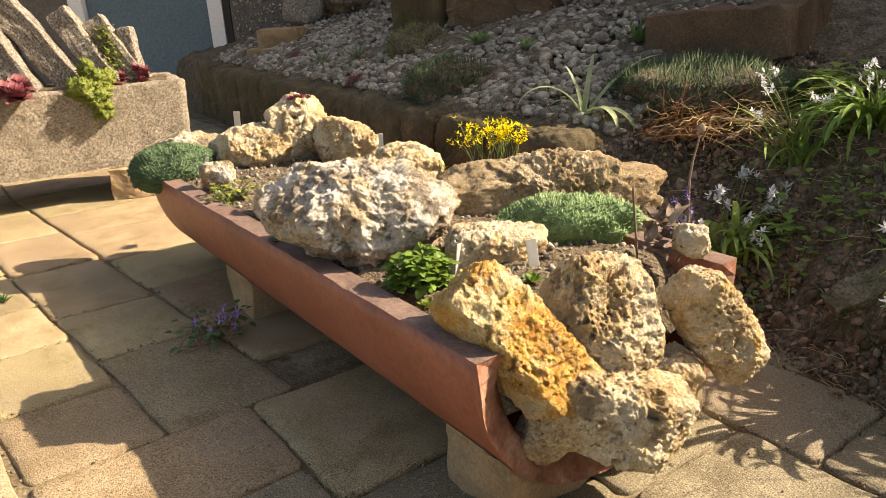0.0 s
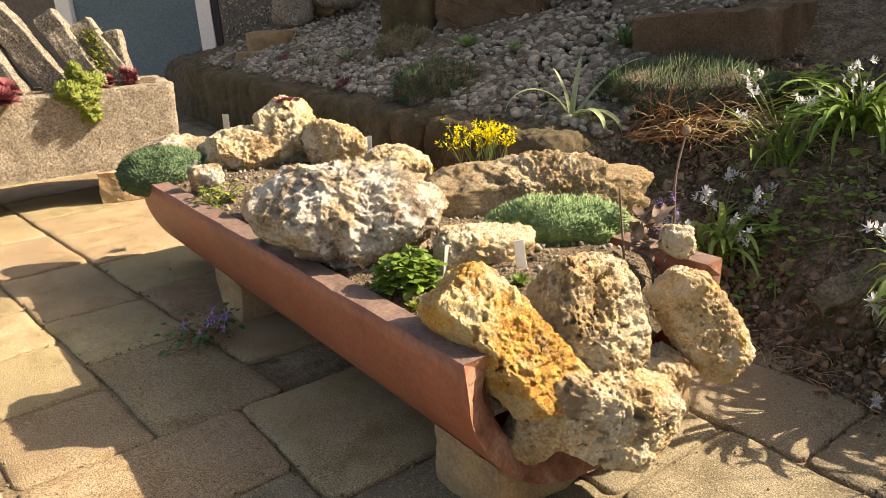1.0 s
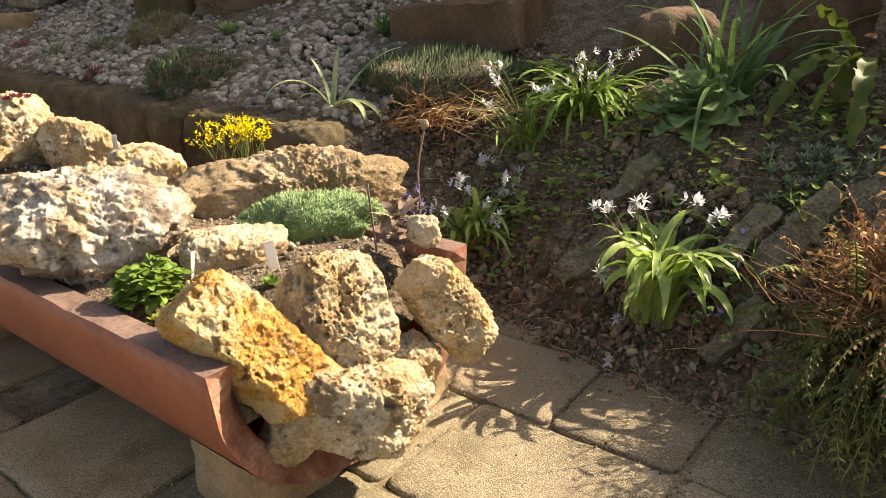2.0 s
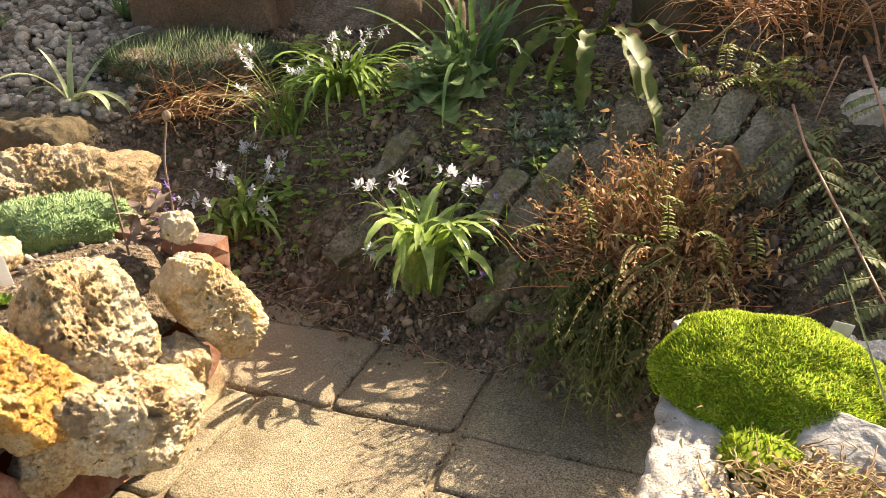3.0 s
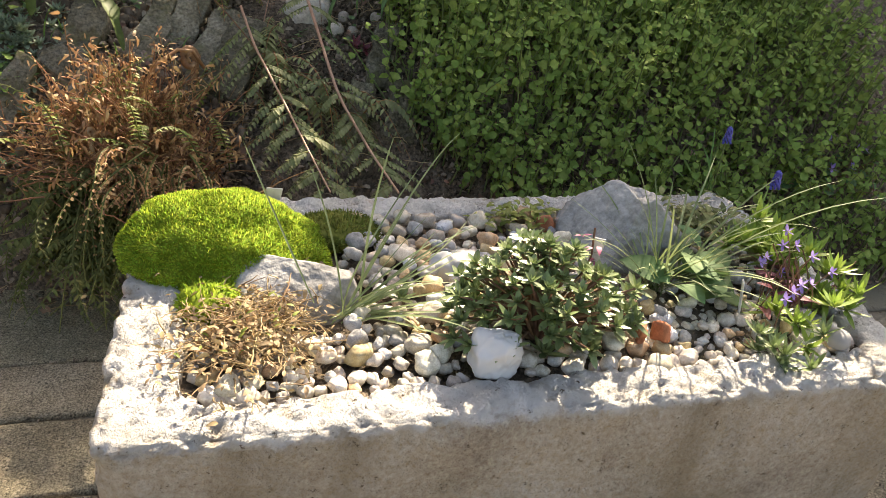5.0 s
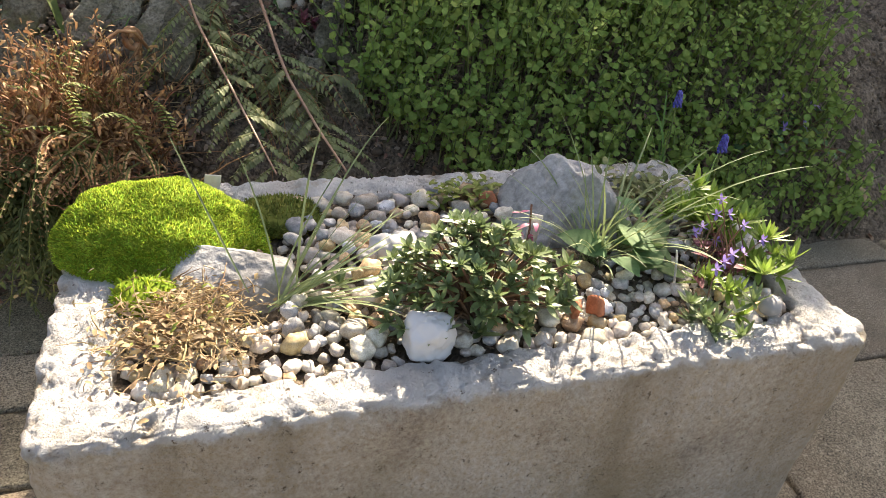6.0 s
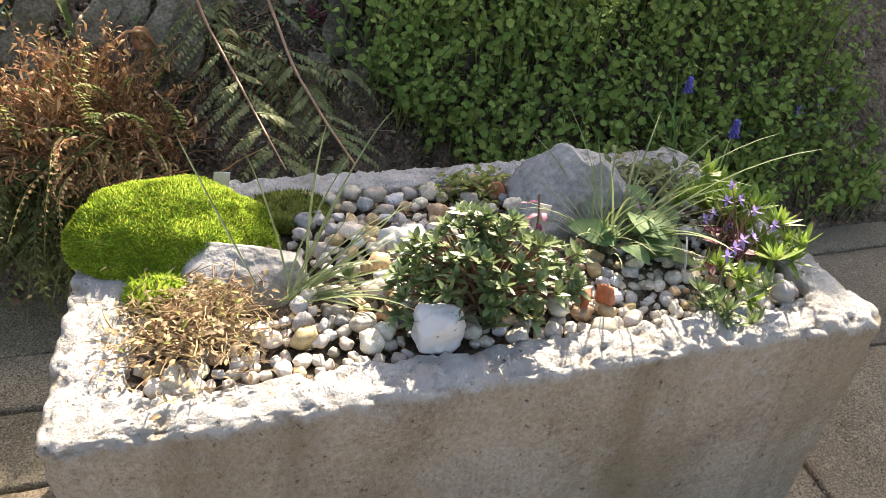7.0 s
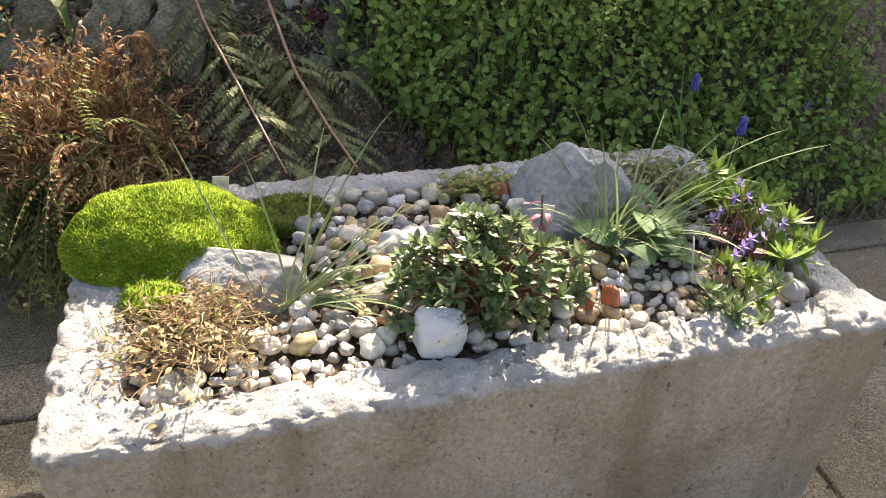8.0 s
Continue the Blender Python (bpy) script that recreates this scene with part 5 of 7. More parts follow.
for u, n, r in spots[300:]:
    x, y = xy(u, n)
    m3 = np.array(Euler((rg.uniform(-0.5, 0.5), rg.uniform(-0.5, 0.5), rg.uniform(0, 6.28))).to_matrix())
    me = PEB[rg.randrange(10)]
    small.add((np.array([q.co for q in me.vertices]) * r) @ m3.T + np.array((x, y, TZ - 0.012 + r * 0.42)), [tuple(q.vertices) for q in me.polygons])
part("pebble_fill", small, M_PEBBLE_MIX, bed, "small pebbles filling the gaps", kind="stuff")
spots = spots[:300]
for i, (u, n, r) in enumerate(spots):
    k, mt = rg.randrange(10), rg.choice(mats)
    if (k, mt.name) not in PEBM:
        me = PEB[k].copy()
        me.materials.append(mt)
        PEBM[k, mt.name] = me
    ob = new("pebble", PEBM[k, mt.name])
    x, y = xy(u, n)
    lift = 0.012 * math.sin(max(0.0, min(1.0, (n - TN0 - 0.06) / 0.12)) * 1.57)
    ob.matrix_world = pose(x, y, TZ - 0.012 + r * 0.42 + lift, rg.uniform(-22, 22), rg.uniform(-22, 22), rg.uniform(0, 360)) @ Matrix.Diagonal((r, r, r, 1))
    ob.parent = bed
for k, (u, n) in enumerate(((0.845, 0.63), (0.872, 0.633), (0.83, 0.90))):
    gg = stone_geo((0.012, 0.0045, 0.012), 350 + k, 3, 5, 0.06, 0.0, rough=0.001)
    solid("brick_chip", gg, M_BRICK, "chip of orange-red brick standing among pebbles", "brick chip", "brick chips", m=pose(*in_trough(u, n, TZ + 0.010), 10, 15 * k, 20 + 40 * k))

# straw-coloured withered cushion
ob = thing("withered_plant", "withered straw-coloured creeping plant over the pebbles", "plant", in_trough(0.41, 0.675, TZ + 0.004), turn=UN)
g = Geo()
tangle(g, (0, 0, 0), 420, 0.042, 41, (-0.05, 0.6), (0.0, 0.7), 0.0010, 0.034, sway=0.9)
tangle(g, (0.02, 0.06, 0), 200, 0.036, 42, (-0.05, 0.6), (0.0, 0.8), 0.0009, 0.028, sway=0.9)
part("stemwork", g, M_STRAW_BROWN, ob, kind="stuff")
g = Geo()
rg = random.Random(43)
for i in range(900):
    a = rg.uniform(0, 6.283)
    r = abs(rg.gauss(0, 0.05))
    stamp(g, lf2, (r * math.cos(a), r * math.sin(a) * 1.1, rg.uniform(0.002, 0.020)), turn_mat(rg.uniform(0, 6.283), rg.uniform(-0.4, 0.6), rg.gauss(0, 0.8)), rg.uniform(0.006, 0.012))
part("dead_foliage", g, M_STRAW_BROWN, ob, kind="stuff")
g = Geo()
for i in range(40):
    stamp(g, lf2, (rg.gauss(0, 0.04), rg.gauss(0, 0.045), rg.uniform(0.01, 0.03)), turn_mat(rg.uniform(0, 6.283), rg.uniform(0, 1.2)), rg.uniform(0.006, 0.010))
part("green_leaves", g, M_LIME, ob)


def grass_tuft(label, u, n, blades, length, width, lift, droop, seed, az=(0, 6.283), mt=None):
    ob = thing("grass_tuft", label, "grass", in_trough(u, n, TZ - 0.004), group="grass tufts")
    rr = random.Random(seed)
    for i in range(blades):
        p = arc((rr.gauss(0, 0.008), rr.gauss(0, 0.008), 0), rr.uniform(*az), length * rr.uniform(0.45, 1.1), rr.uniform(*lift), rr.uniform(*droop), 9, rr.uniform(-0.6, 0.6))
        part("blade", Geo().add(*ribbon(p, width * rr.uniform(0.7, 1.2), 0.5)), mt or M_GRASS, ob)
    return ob


grass_tuft("grey-green fine-bladed grass tuft arching over pebbles", 0.515, 0.715, 22, 0.17, 0.0040, (0.2, 0.8), (0.1, 0.8), 51, (-1.6, -0.5))
grass_tuft("grey-green fine-bladed grass tuft arching over pebbles", 0.515, 0.715, 4, 0.24, 0.0034, (0.7, 1.2), (0.1, 0.4), 52, (-1.4, 1.8))
grass_tuft("wiry grass tuft in front of the pointed stone", 0.925, 0.742, 40, 0.19, 0.0030, (0.6, 1.45), (0.2, 1.2), 53)
grass_tuft("arching grass blades growing beside the pointed stone", 0.96, 0.75, 14, 0.25, 0.0042, (0.6, 1.2), (0.4, 1.2), 54, (-2.2, 0.4))

ob = thing("grass_tuft", "long thin grass blades rising from the pebbles", "grass", (0.86, 0.09, TZ), group="grass tufts")
for a, b, c in (((0.845, 0.089, 0.379), (0.862, 0.162, 0.473), (0.876, 0.207, 0.529)), ((0.865, 0.065, 0.361), (0.991, 0.041, 0.515), (1.034, 0.021, 0.538)), ((0.865, 0.065, 0.361), (0.865, 0.065, 0.42), (0.991, 0.041, 0.515)), ((0.865, 0.065, 0.361), (0.893, -0.029, 0.445), (0.99, -0.019, 0.456))):
    q = np.array((a, b, c)) - np.array((0.86, 0.09, TZ))
    t_ = np.linspace(0, 1, 13)[:, None]
    p = q[0] * (1 - t_) ** 2 + 2 * q[1] * t_ * (1 - t_) + q[2] * t_ ** 2
    part("blade", Geo().add(*ribbon(p, 0.0027, 0.5)), M_GRASS, ob)

# leathery evergreen shrublet
ob = thing("dwarf_shrub", "dense dwarf evergreen shrub with leathery rosette leaves", "shrub", in_trough(0.735, 0.665, TZ - 0.005), turn=UN)
g, st = Geo(), Geo()
rg = random.Random(61)
for i in range(150):
    a, el = rg.uniform(0, 6.283), rg.uniform(0.05, 1.5)
    r = rg.uniform(0.75, 1.05)
    tip = np.array([0.115 * r * math.cos(a) * math.cos(el), 0.088 * r * math.sin(a) * math.cos(el), 0.012 + 0.104 * r * math.sin(el)])
    p = np.array([(tip[0] * 0.15, tip[1] * 0.15, 0), tip * 0.5 + (0, 0, 0.01), tip])
    st.add(*tube(p, np.linspace(0.0022, 0.0012, 3), 5))
    d = tip / np.linalg.norm(tip) + np.array([0, 0, 0.7])
    rosette(g, tip, 11, rg.uniform(0.016, 0.024), 0.0088, 700 + i, (0.0, 1.25), d, 4)
    if i % 2 == 0:
        rosette(g, tip * 0.7, 8, 0.019, 0.0082, 1700 + i, (0.0, 1.0), d, 4)
part("stemwork", st, M_TWIG, ob, kind="stuff")
part("foliage", g, M_SHRUB, ob, kind="stuff")
for (u, n, c, s) in ((0.72, 0.612, 9, 1), (0.775, 0.625, 8, 2), (0.585, 0.73, 7, 3)):
    ob = thing("seedling", "small green seedling rosette among the pebbles", "plant", in_trough(u, n, TZ + 0.008), group="seedlings in the trough")
    g = Geo()
    rosette(g, (0, 0, 0), c * 2, 0.028, 0.009, s, (0.1, 1.1))
    part("foliage", g, M_SHRUB, ob, kind="stuff")

# fleshy rosettes and violas at the trough's far end
for k, (u, n, c, l, mt, lab) in enumerate(((0.985, 0.595, 9, 0.034, M_SHRUB, "grey-green rosette plant at the trough's rim"), (1.045, 0.635, 6, 0.038, M_ROSETTE, "fleshy yellow-green rosette plant"), (1.115, 0.655, 10, 0.042, M_ROSETTE, "fleshy yellow-green rosette plant"), (1.125, 0.735, 14, 0.046, M_ROSETTE, "fleshy yellow-green rosette plant"), (1.105, 0.805, 14, 0.050, M_ROSETTE, "tall fleshy yellow-green rosette plant"))):
    ob = thing("rosette_plant", lab, "succulent", in_trough(u, n, TZ - 0.002), group="rosette plants in the trough")
    g = Geo()
    r = random.Random(80 + k)
    for i in range(c):
        d = np.array([r.gauss(0, 0.5), r.gauss(0, 0.5), 1])
        g = Geo()
        rosette(g, (r.gauss(0, 0.022), r.gauss(0, 0.022), r.uniform(0.0, 0.03 if k < 2 else 0.06)), 17, l * r.uniform(0.7, 1.0), l * 0.19, 800 + 20 * k + i, (0.1, 1.35), d)
        part("rosette", g, mt, ob)
ob = thing("viola", "violet-flowered viola among the rosettes", "flower", in_trough(1.075, 0.685, TZ), group="violas")
g, fl, st = Geo(), Geo(), Geo()
rg = random.Random(91)
for i in range(26):
    a = rg.uniform(0, 6.283)
    p = arc((rg.gauss(0, 0.02), rg.gauss(0, 0.02), 0), a, rg.uniform(0.04, 0.095), rg.uniform(0.8, 1.5), 0.5, 5)
    st.add(*tube(p, 0.001, 4))
    stamp(g, lf2, p[2], turn_mat(a, rg.uniform(-0.3, 0.7)), rg.uniform(0.02, 0.03))
    if i % 3 == 0:
        fl = Geo()
        flower_star(fl, p[-1], (rg.gauss(-0.6, 0.4), rg.gauss(-0.6, 0.4), 0.5), 0.0095, 5, 900 + i, 0.35)
        part("flower", fl, M_PURPLE, ob, "violet flower")
part("stemwork", st, M_TWIG, ob, kind="stuff")
part("foliage", g, M_SEMP, ob, "purplish leaves", kind="stuff")
ob = thing("viola", "pale violet viola flower near the trough's rim", "flower", in_trough(1.015, 0.62, TZ + 0.005), group="violas")
for i in range(3):
    fl = Geo()
    flower_star(fl, (0.012 * i, -0.006 * i, 0.05 + 0.006 * i), (-0.7, -0.6, 0.4), 0.011, 5, 950 + i, 0.35)
    part("flower", fl, M_PURPLE, ob)
part("stems", Geo().add(*tube(np.array([(0, 0, 0), (0.004, 0, 0.03), (0.006, -0.003, 0.052)]), 0.001, 4)), M_TWIG, ob)
ob = thing("broad_leaved_plant", "low plant with broad grey-green leaves by the pointed stone", "plant", in_trough(0.985, 0.735, TZ), turn=UN)
g = Geo()
rg = random.Random(95)
br = leaf_shape(1.0, 0.6, 0, 0.3, 0.12, 6)
for i in range(26):
    stamp(g, br, (rg.gauss(0, 0.045), rg.gauss(0, 0.03), rg.uniform(0, 0.035)), turn_mat(rg.uniform(0, 6.283), rg.uniform(0, 0.9), rg.gauss(0, 0.3)), rg.uniform(0.04, 0.068))
part("foliage", g, M_LOBED, ob, kind="stuff")
ob = thing("pink_leaved_plant", "small plant with pink-red leaves behind the shrub", "plant", in_trough(0.835, 0.765, TZ), turn=UN)
g = Geo()
for i in range(16):
    stamp(g, lf2, (rg.gauss(0, 0.012), rg.gauss(0, 0.012), rg.uniform(0.02, 0.06)), turn_mat(rg.uniform(0, 6.283), rg.uniform(0, 0.9)), rg.uniform(0.010, 0.017))
part("stem", Geo().add(*tube(np.array([(0, 0, 0), (0.002, 0, 0.04), (0, 0.002, 0.075)]), 0.0015, 5)), M_TWIG, ob)
part("foliage", g, M_BUD, ob, kind="stuff")
ob = thing("creeping_plant", "creeping green mat at the trough's back rim", "plant", in_trough(0.80, 0.925, TZ), turn=UN)
g = Geo()
for i in range(160):
    stamp(g, lf2, (rg.gauss(0, 0.035), rg.gauss(0, 0.018), rg.uniform(0, 0.022)), turn_mat(rg.uniform(0, 6.283), rg.uniform(0, 0.9)), rg.uniform(0.010, 0.02))
part("foliage", g, M_LIME, ob, kind="stuff")
ob = thing("creeping_plant", "creeping olive mat at the trough's far back corner", "plant", in_trough(1.07, 0.89, TZ), turn=UN)
g = Geo()
for i in range(260):
    stamp(g, lf2, (rg.gauss(0, 0.04), rg.gauss(0, 0.03), rg.uniform(0, 0.03)), turn_mat(rg.uniform(0, 6.283), rg.uniform(0, 1.1)), rg.uniform(0.012, 0.022))
part("foliage", g, M_FERN, ob, kind="stuff")
for k, (u, n, h, w, yaw, ln) in enumerate(((0.843, 0.775, 0.062, 0.016, -15, 8), (1.0, 0.665, 0.055, 0.010, 75, -10), (0.447, 0.980, 0.040, 0.022, 12, 14))):
    x, y, z = in_trough(u, n)
    plant_label(("white plant label behind the dwarf shrub", "narrow white plant label edge-on among the leaves", "white plant label standing behind the moss mound")[k], x, y, z, w, h, yaw - 60, ln)
x, y, z = in_trough(1.095, 0.60)
gg = stone_geo((0.016, 0.014, 0.011), 380, 3, 2.4, 0.1, 0.0, rough=0.0)
solid("pebble_loose", gg, M_PEBBLE_GREY, "round grey pebble on the trough's rim", "pebble", m=pose(x, y, z + 0.006))


# ---- the bank ----
M_STRAW_RED = leafmat("pale_dry_leaflet", (0.34, 0.17, 0.07), (0.49, 0.29, 0.125), (0.64, 0.46, 0.235), 0.25, 0.6, 0.35, 0.015)
# edging stones of the gravel terrace
for k, (u0, u1) in enumerate(((-5.36, -4.3), (-4.3, -3.35), (-3.35, -2.72), (-2.72, -2.17), (-2.17, -1.94), (-1.94, -1.62), (-1.62, -1.27))):
    n0, n1 = np.interp(u0, EDGE_U, EDGE_N), np.interp(u1, EDGE_U, EDGE_N)
    gg = stone_geo(((u1 - u0) / 2 - 0.004, 0.12, 0.185), 70 + k, 6, 7, 0.07, 0.0, rough=0.007)
    x, y = xy((u0 + u1) / 2, (n0 + n1) / 2 + 0.10)
    solid("edging_stone", gg, M_EDGING, "dark mossy edging stone of the gravel terrace", "edging stone", "edging stones", m=pose(x, y, 0.17, 0, 0, UN + math.degrees(math.atan2(n1 - n0, u1 - u0))))


def block(name, label, x, y, z, radii, seed, mt, yaw=0.0, tilt=0.0, square=5, lump=0.08, group="", sub=5, rough=0.004, pitch=0.0):
    gg = stone_geo(radii, seed, sub, square, lump, 0.0, rough=rough)
    return solid(name, gg, mt, label, "stone", group, m=pose(x, y, z, pitch, tilt, yaw))


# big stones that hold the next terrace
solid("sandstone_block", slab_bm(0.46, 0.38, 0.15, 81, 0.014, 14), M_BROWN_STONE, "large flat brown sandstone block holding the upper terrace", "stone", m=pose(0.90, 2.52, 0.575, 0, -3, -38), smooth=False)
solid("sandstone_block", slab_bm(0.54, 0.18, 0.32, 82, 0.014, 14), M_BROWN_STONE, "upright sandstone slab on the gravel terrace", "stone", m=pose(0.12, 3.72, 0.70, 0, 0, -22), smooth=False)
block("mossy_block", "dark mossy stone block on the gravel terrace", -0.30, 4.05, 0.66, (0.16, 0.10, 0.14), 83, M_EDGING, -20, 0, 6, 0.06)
block("boulder", "whitish boulder at the terrace's far end", -1.30, 5.32, 0.68, (0.14, 0.10, 0.13), 84, M_GRANITE, 10, 12, 3, 0.16)
block("boulder", "whitish boulder beside the house wall", -0.95, 5.25, 0.78, (0.16, 0.10, 0.10), 85, M_GRANITE, -10, 5, 3, 0.16)
block("boulder", "brown boulder between the pale ones", -1.10, 5.45, 0.70, (0.10, 0.08, 0.08), 86, M_SAND_STONE, -10, 5, 3, 0.16)
solid("edging_block", slab_bm(0.27, 0.20, 0.115, 87, 0.003), M_SAND_STONE, "pale brick-shaped block stacked at the terrace's corner", "stone", "stacked corner blocks", m=pose(-1.42, 4.86, 0.395, 0, 0, -8), smooth=False)
solid("edging_block", slab_bm(0.27, 0.20, 0.115, 88, 0.003), M_SAND_STONE, "pale brick-shaped block stacked at the terrace's corner", "stone", "stacked corner blocks", m=pose(-1.35, 4.90, 0.512, 0, 0, -4), smooth=False)
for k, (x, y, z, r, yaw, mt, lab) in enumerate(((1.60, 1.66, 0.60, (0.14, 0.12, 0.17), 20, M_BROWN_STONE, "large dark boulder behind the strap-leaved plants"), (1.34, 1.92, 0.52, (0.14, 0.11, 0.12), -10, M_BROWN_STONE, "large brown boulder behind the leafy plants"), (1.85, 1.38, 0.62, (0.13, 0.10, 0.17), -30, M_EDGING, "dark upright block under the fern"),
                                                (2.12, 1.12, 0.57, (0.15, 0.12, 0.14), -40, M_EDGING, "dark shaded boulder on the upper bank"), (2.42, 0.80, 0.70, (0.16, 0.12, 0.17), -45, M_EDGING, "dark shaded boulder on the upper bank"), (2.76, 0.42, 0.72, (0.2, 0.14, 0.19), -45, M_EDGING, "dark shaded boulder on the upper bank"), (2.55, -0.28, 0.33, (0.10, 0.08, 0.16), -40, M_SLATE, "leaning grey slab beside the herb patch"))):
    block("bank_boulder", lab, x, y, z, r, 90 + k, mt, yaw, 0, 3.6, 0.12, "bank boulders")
block("boulder", "rounded pale boulder on the slope", 1.79, 0.775, 0.425, (0.060, 0.050, 0.048), 101, M_PALE_STONE, 0, 0, 2.4, 0.08)
for k, (x, y, r) in enumerate(((1.775, 0.685, 0.021), (1.83, 0.70, 0.017), (1.80, 0.655, 0.014), (1.86, 0.455, 0.018), (1.845, 0.485, 0.013), (1.88, 0.64, 0.016), (2.265, -0.655, 0.030))):
    block("pebble_on_slope", "pale rounded pebble lying on the slope", *on_bank(x, y, r * 0.4), (r, r * 0.8, r * 0.8), 110 + k, M_PALE_STONE if k < 6 else M_SAND_STONE, 20 * k, 0, 2.4, 0.1, "pebbles on the slope", 4, 0.0)

# leaning stone slabs set in the slope
for k, (x, y, l, w, spin, lean) in enumerate(((1.125, 1.152, 0.21, 0.075, -24, 44), (1.201, 1.091, 0.21, 0.072, -24, 46), (1.383, 1.069, 0.19, 0.078, -22, 44), (1.507, 0.98, 0.20, 0.075, -22, 44), (1.562, 0.94, 0.20, 0.075, -22, 44), (1.525, 0.845, 0.22, 0.075, -20, 44), (1.555, 0.795, 0.20, 0.095, -20, 46), (0.891, 1.377, 0.19, 0.07, -30, 36), (1.054, 1.029, 0.19, 0.065, -26, 40), (0.985, 1.19, 0.17, 0.07, -26, 40), (1.02, 1.447, 0.17, 0.07, -28, 36), (1.752, 0.545, 0.17, 0.062, -16, 48), (1.677, 0.446, 0.18, 0.068, -10, 52), (1.60, 0.52, 0.16, 0.07, -20, 50), (1.29, 0.985, 0.2, 0.07, -22, 45))):
    u, n = un(x, y)
    z = float(ground_z(u, n)) + 0.010
    solid("stone_slab", slab_bm(w * (0.70 + 0.25 * ((k * 7) % 5) / 4), l * (0.80 + 0.3 * ((k * 3) % 4) / 3), 0.046, 130 + k, 0.010, 14, 0.5), M_SLATE, "lichen-grey stone slab leaning on the slope", "stone slab", "slabs on the slope", m=pose(x, y, z, 0, 0, UN) @ pose(0, 0, 0, lean, 0, 0) @ pose(0, 0, 0, 0, 0, spin), smooth=False)

# cushion of spiky dark green leaves with a dry fan beneath
cushion("spiky_cushion", "broad dark green spiky cushion below the sandstone block", on_bank(0.72, 2.20, -0.03), (0.29, 0.19, 0.10), 7000, 0.050, 0.0042, M_SPIKY, 301, turn=-28, jitter=0.9, lift=0.5, core=M_SOIL, lump=0.25, category="plant")
ob = thing("dry_stalks", "fan of dry orange-brown stalks lying over the edging", "dry plant", on_bank(0.60, 2.02, 0.0))
g = Geo()
tangle(g, (0, 0, 0.01), 120, 0.26, 311, (0.1, 0.8), (0.2, 1.3), 0.0017, 0.05, (-1.6, 0.9), sway=0.7)
tangle(g, (0.02, 0.0, 0.01), 22, 0.15, 312, (0.9, 1.5), (0.0, 0.5), 0.0015, 0.03, sway=0.5)
part("stalkwork", g, M_DRY, ob, kind="stuff")
ob = thing("dry_stalks", "grey-brown tangle of dry stalks on the soil", "dry plant", on_bank(0.80, 1.98, 0.0))
g = Geo()
tangle(g, (0, 0, 0.01), 240, 0.17, 313, (0.0, 0.7), (0.1, 1.2), 0.0013, 0.09, sway=1.2)
part("stalkwork", g, M_STRAW, ob, kind="stuff")

# arching striped leaves
ob = thing("striped_leaf_plant", "plant with arching pale-striped strap leaves", "plant", on_bank(0.37, 2.15, -0.01))
g = Geo()
for a, l, w, lf_, dr in ((3.25, 0.25, 0.024, 1.25, 2.9), (3.0, 0.15, 0.020, 1.35, 3.4), (-0.75, 0.20, 0.034, 0.75, 2.6), (-1.0, 0.17, 0.030, 0.95, 2.9), (0.35, 0.30, 0.020, 0.95, 1.1), (1.1, 0.20, 0.018, 1.3, 0.8), (2.2, 0.16, 0.016, 1.4, 0.7)):
    part("leaf", Geo().add(*ribbon(arc((0, 0, 0), a, l * 1.15, lf_, dr, 14, 0.2), w, 0.3)), M_STRIPE, ob)
# low plants in the gravel
for k, (x, y, r, h, c, mt, lab) in enumerate(((-0.10, 2.80, 0.17, 0.13, 3000, M_SPIKY, "dark green needle cushion in the gravel"), (-0.55, 3.35, 0.05, 0.035, 400, M_SEMP, "dark reddish cushion in the gravel"), (-1.13, 4.35, 0.05, 0.03, 300, M_SEMP, "small dark red cushion by the corner blocks"), (-0.30, 3.62, 0.15, 0.12, 1300, M_FERN, "wispy olive cushion in the gravel"))):
    cushion("gravel_cushion", lab, on_bank(x, y, -0.01), (r, r * 0.8, h), c, 0.035, 0.005, mt, 320 + k, jitter=0.5, lift=0.6, core=M_SOIL, lump=0.25, category="plant")
for k, (x, y, c, l, w, mt, lab) in enumerate(((0.02, 3.25, 26, 0.10, 0.035, M_CUSHION, "grey-green leafy rosette in the gravel"), (-0.62, 3.75, 14, 0.13, 0.02, M_SAX, "narrow-leaved grey-green plant in the gravel"), (-0.85, 3.9, 12, 0.14, 0.02, M_SAX, "narrow-leaved grey-green plant in the gravel"), (0.22, 2.95, 18, 0.08, 0.02, M_CUSHION, "small green rosette in the gravel"), (0.60, 2.62, 20, 0.14, 0.02, M_STRAP_DARK, "tuft of dark strap leaves in the gravel"), (-0.2, 2.35, 12, 0.05, 0.01, M_SAX, "small grey rosette in the gravel"))):
    ob = thing("gravel_plant", lab, "plant", on_bank(x, y, 0.0), group="plants in the gravel")
    g = Geo()
    rosette(g, (0, 0, 0.01), c, l, w, 330 + k, (0.15, 1.35))
    part("foliage", g, mt, ob, kind="stuff")

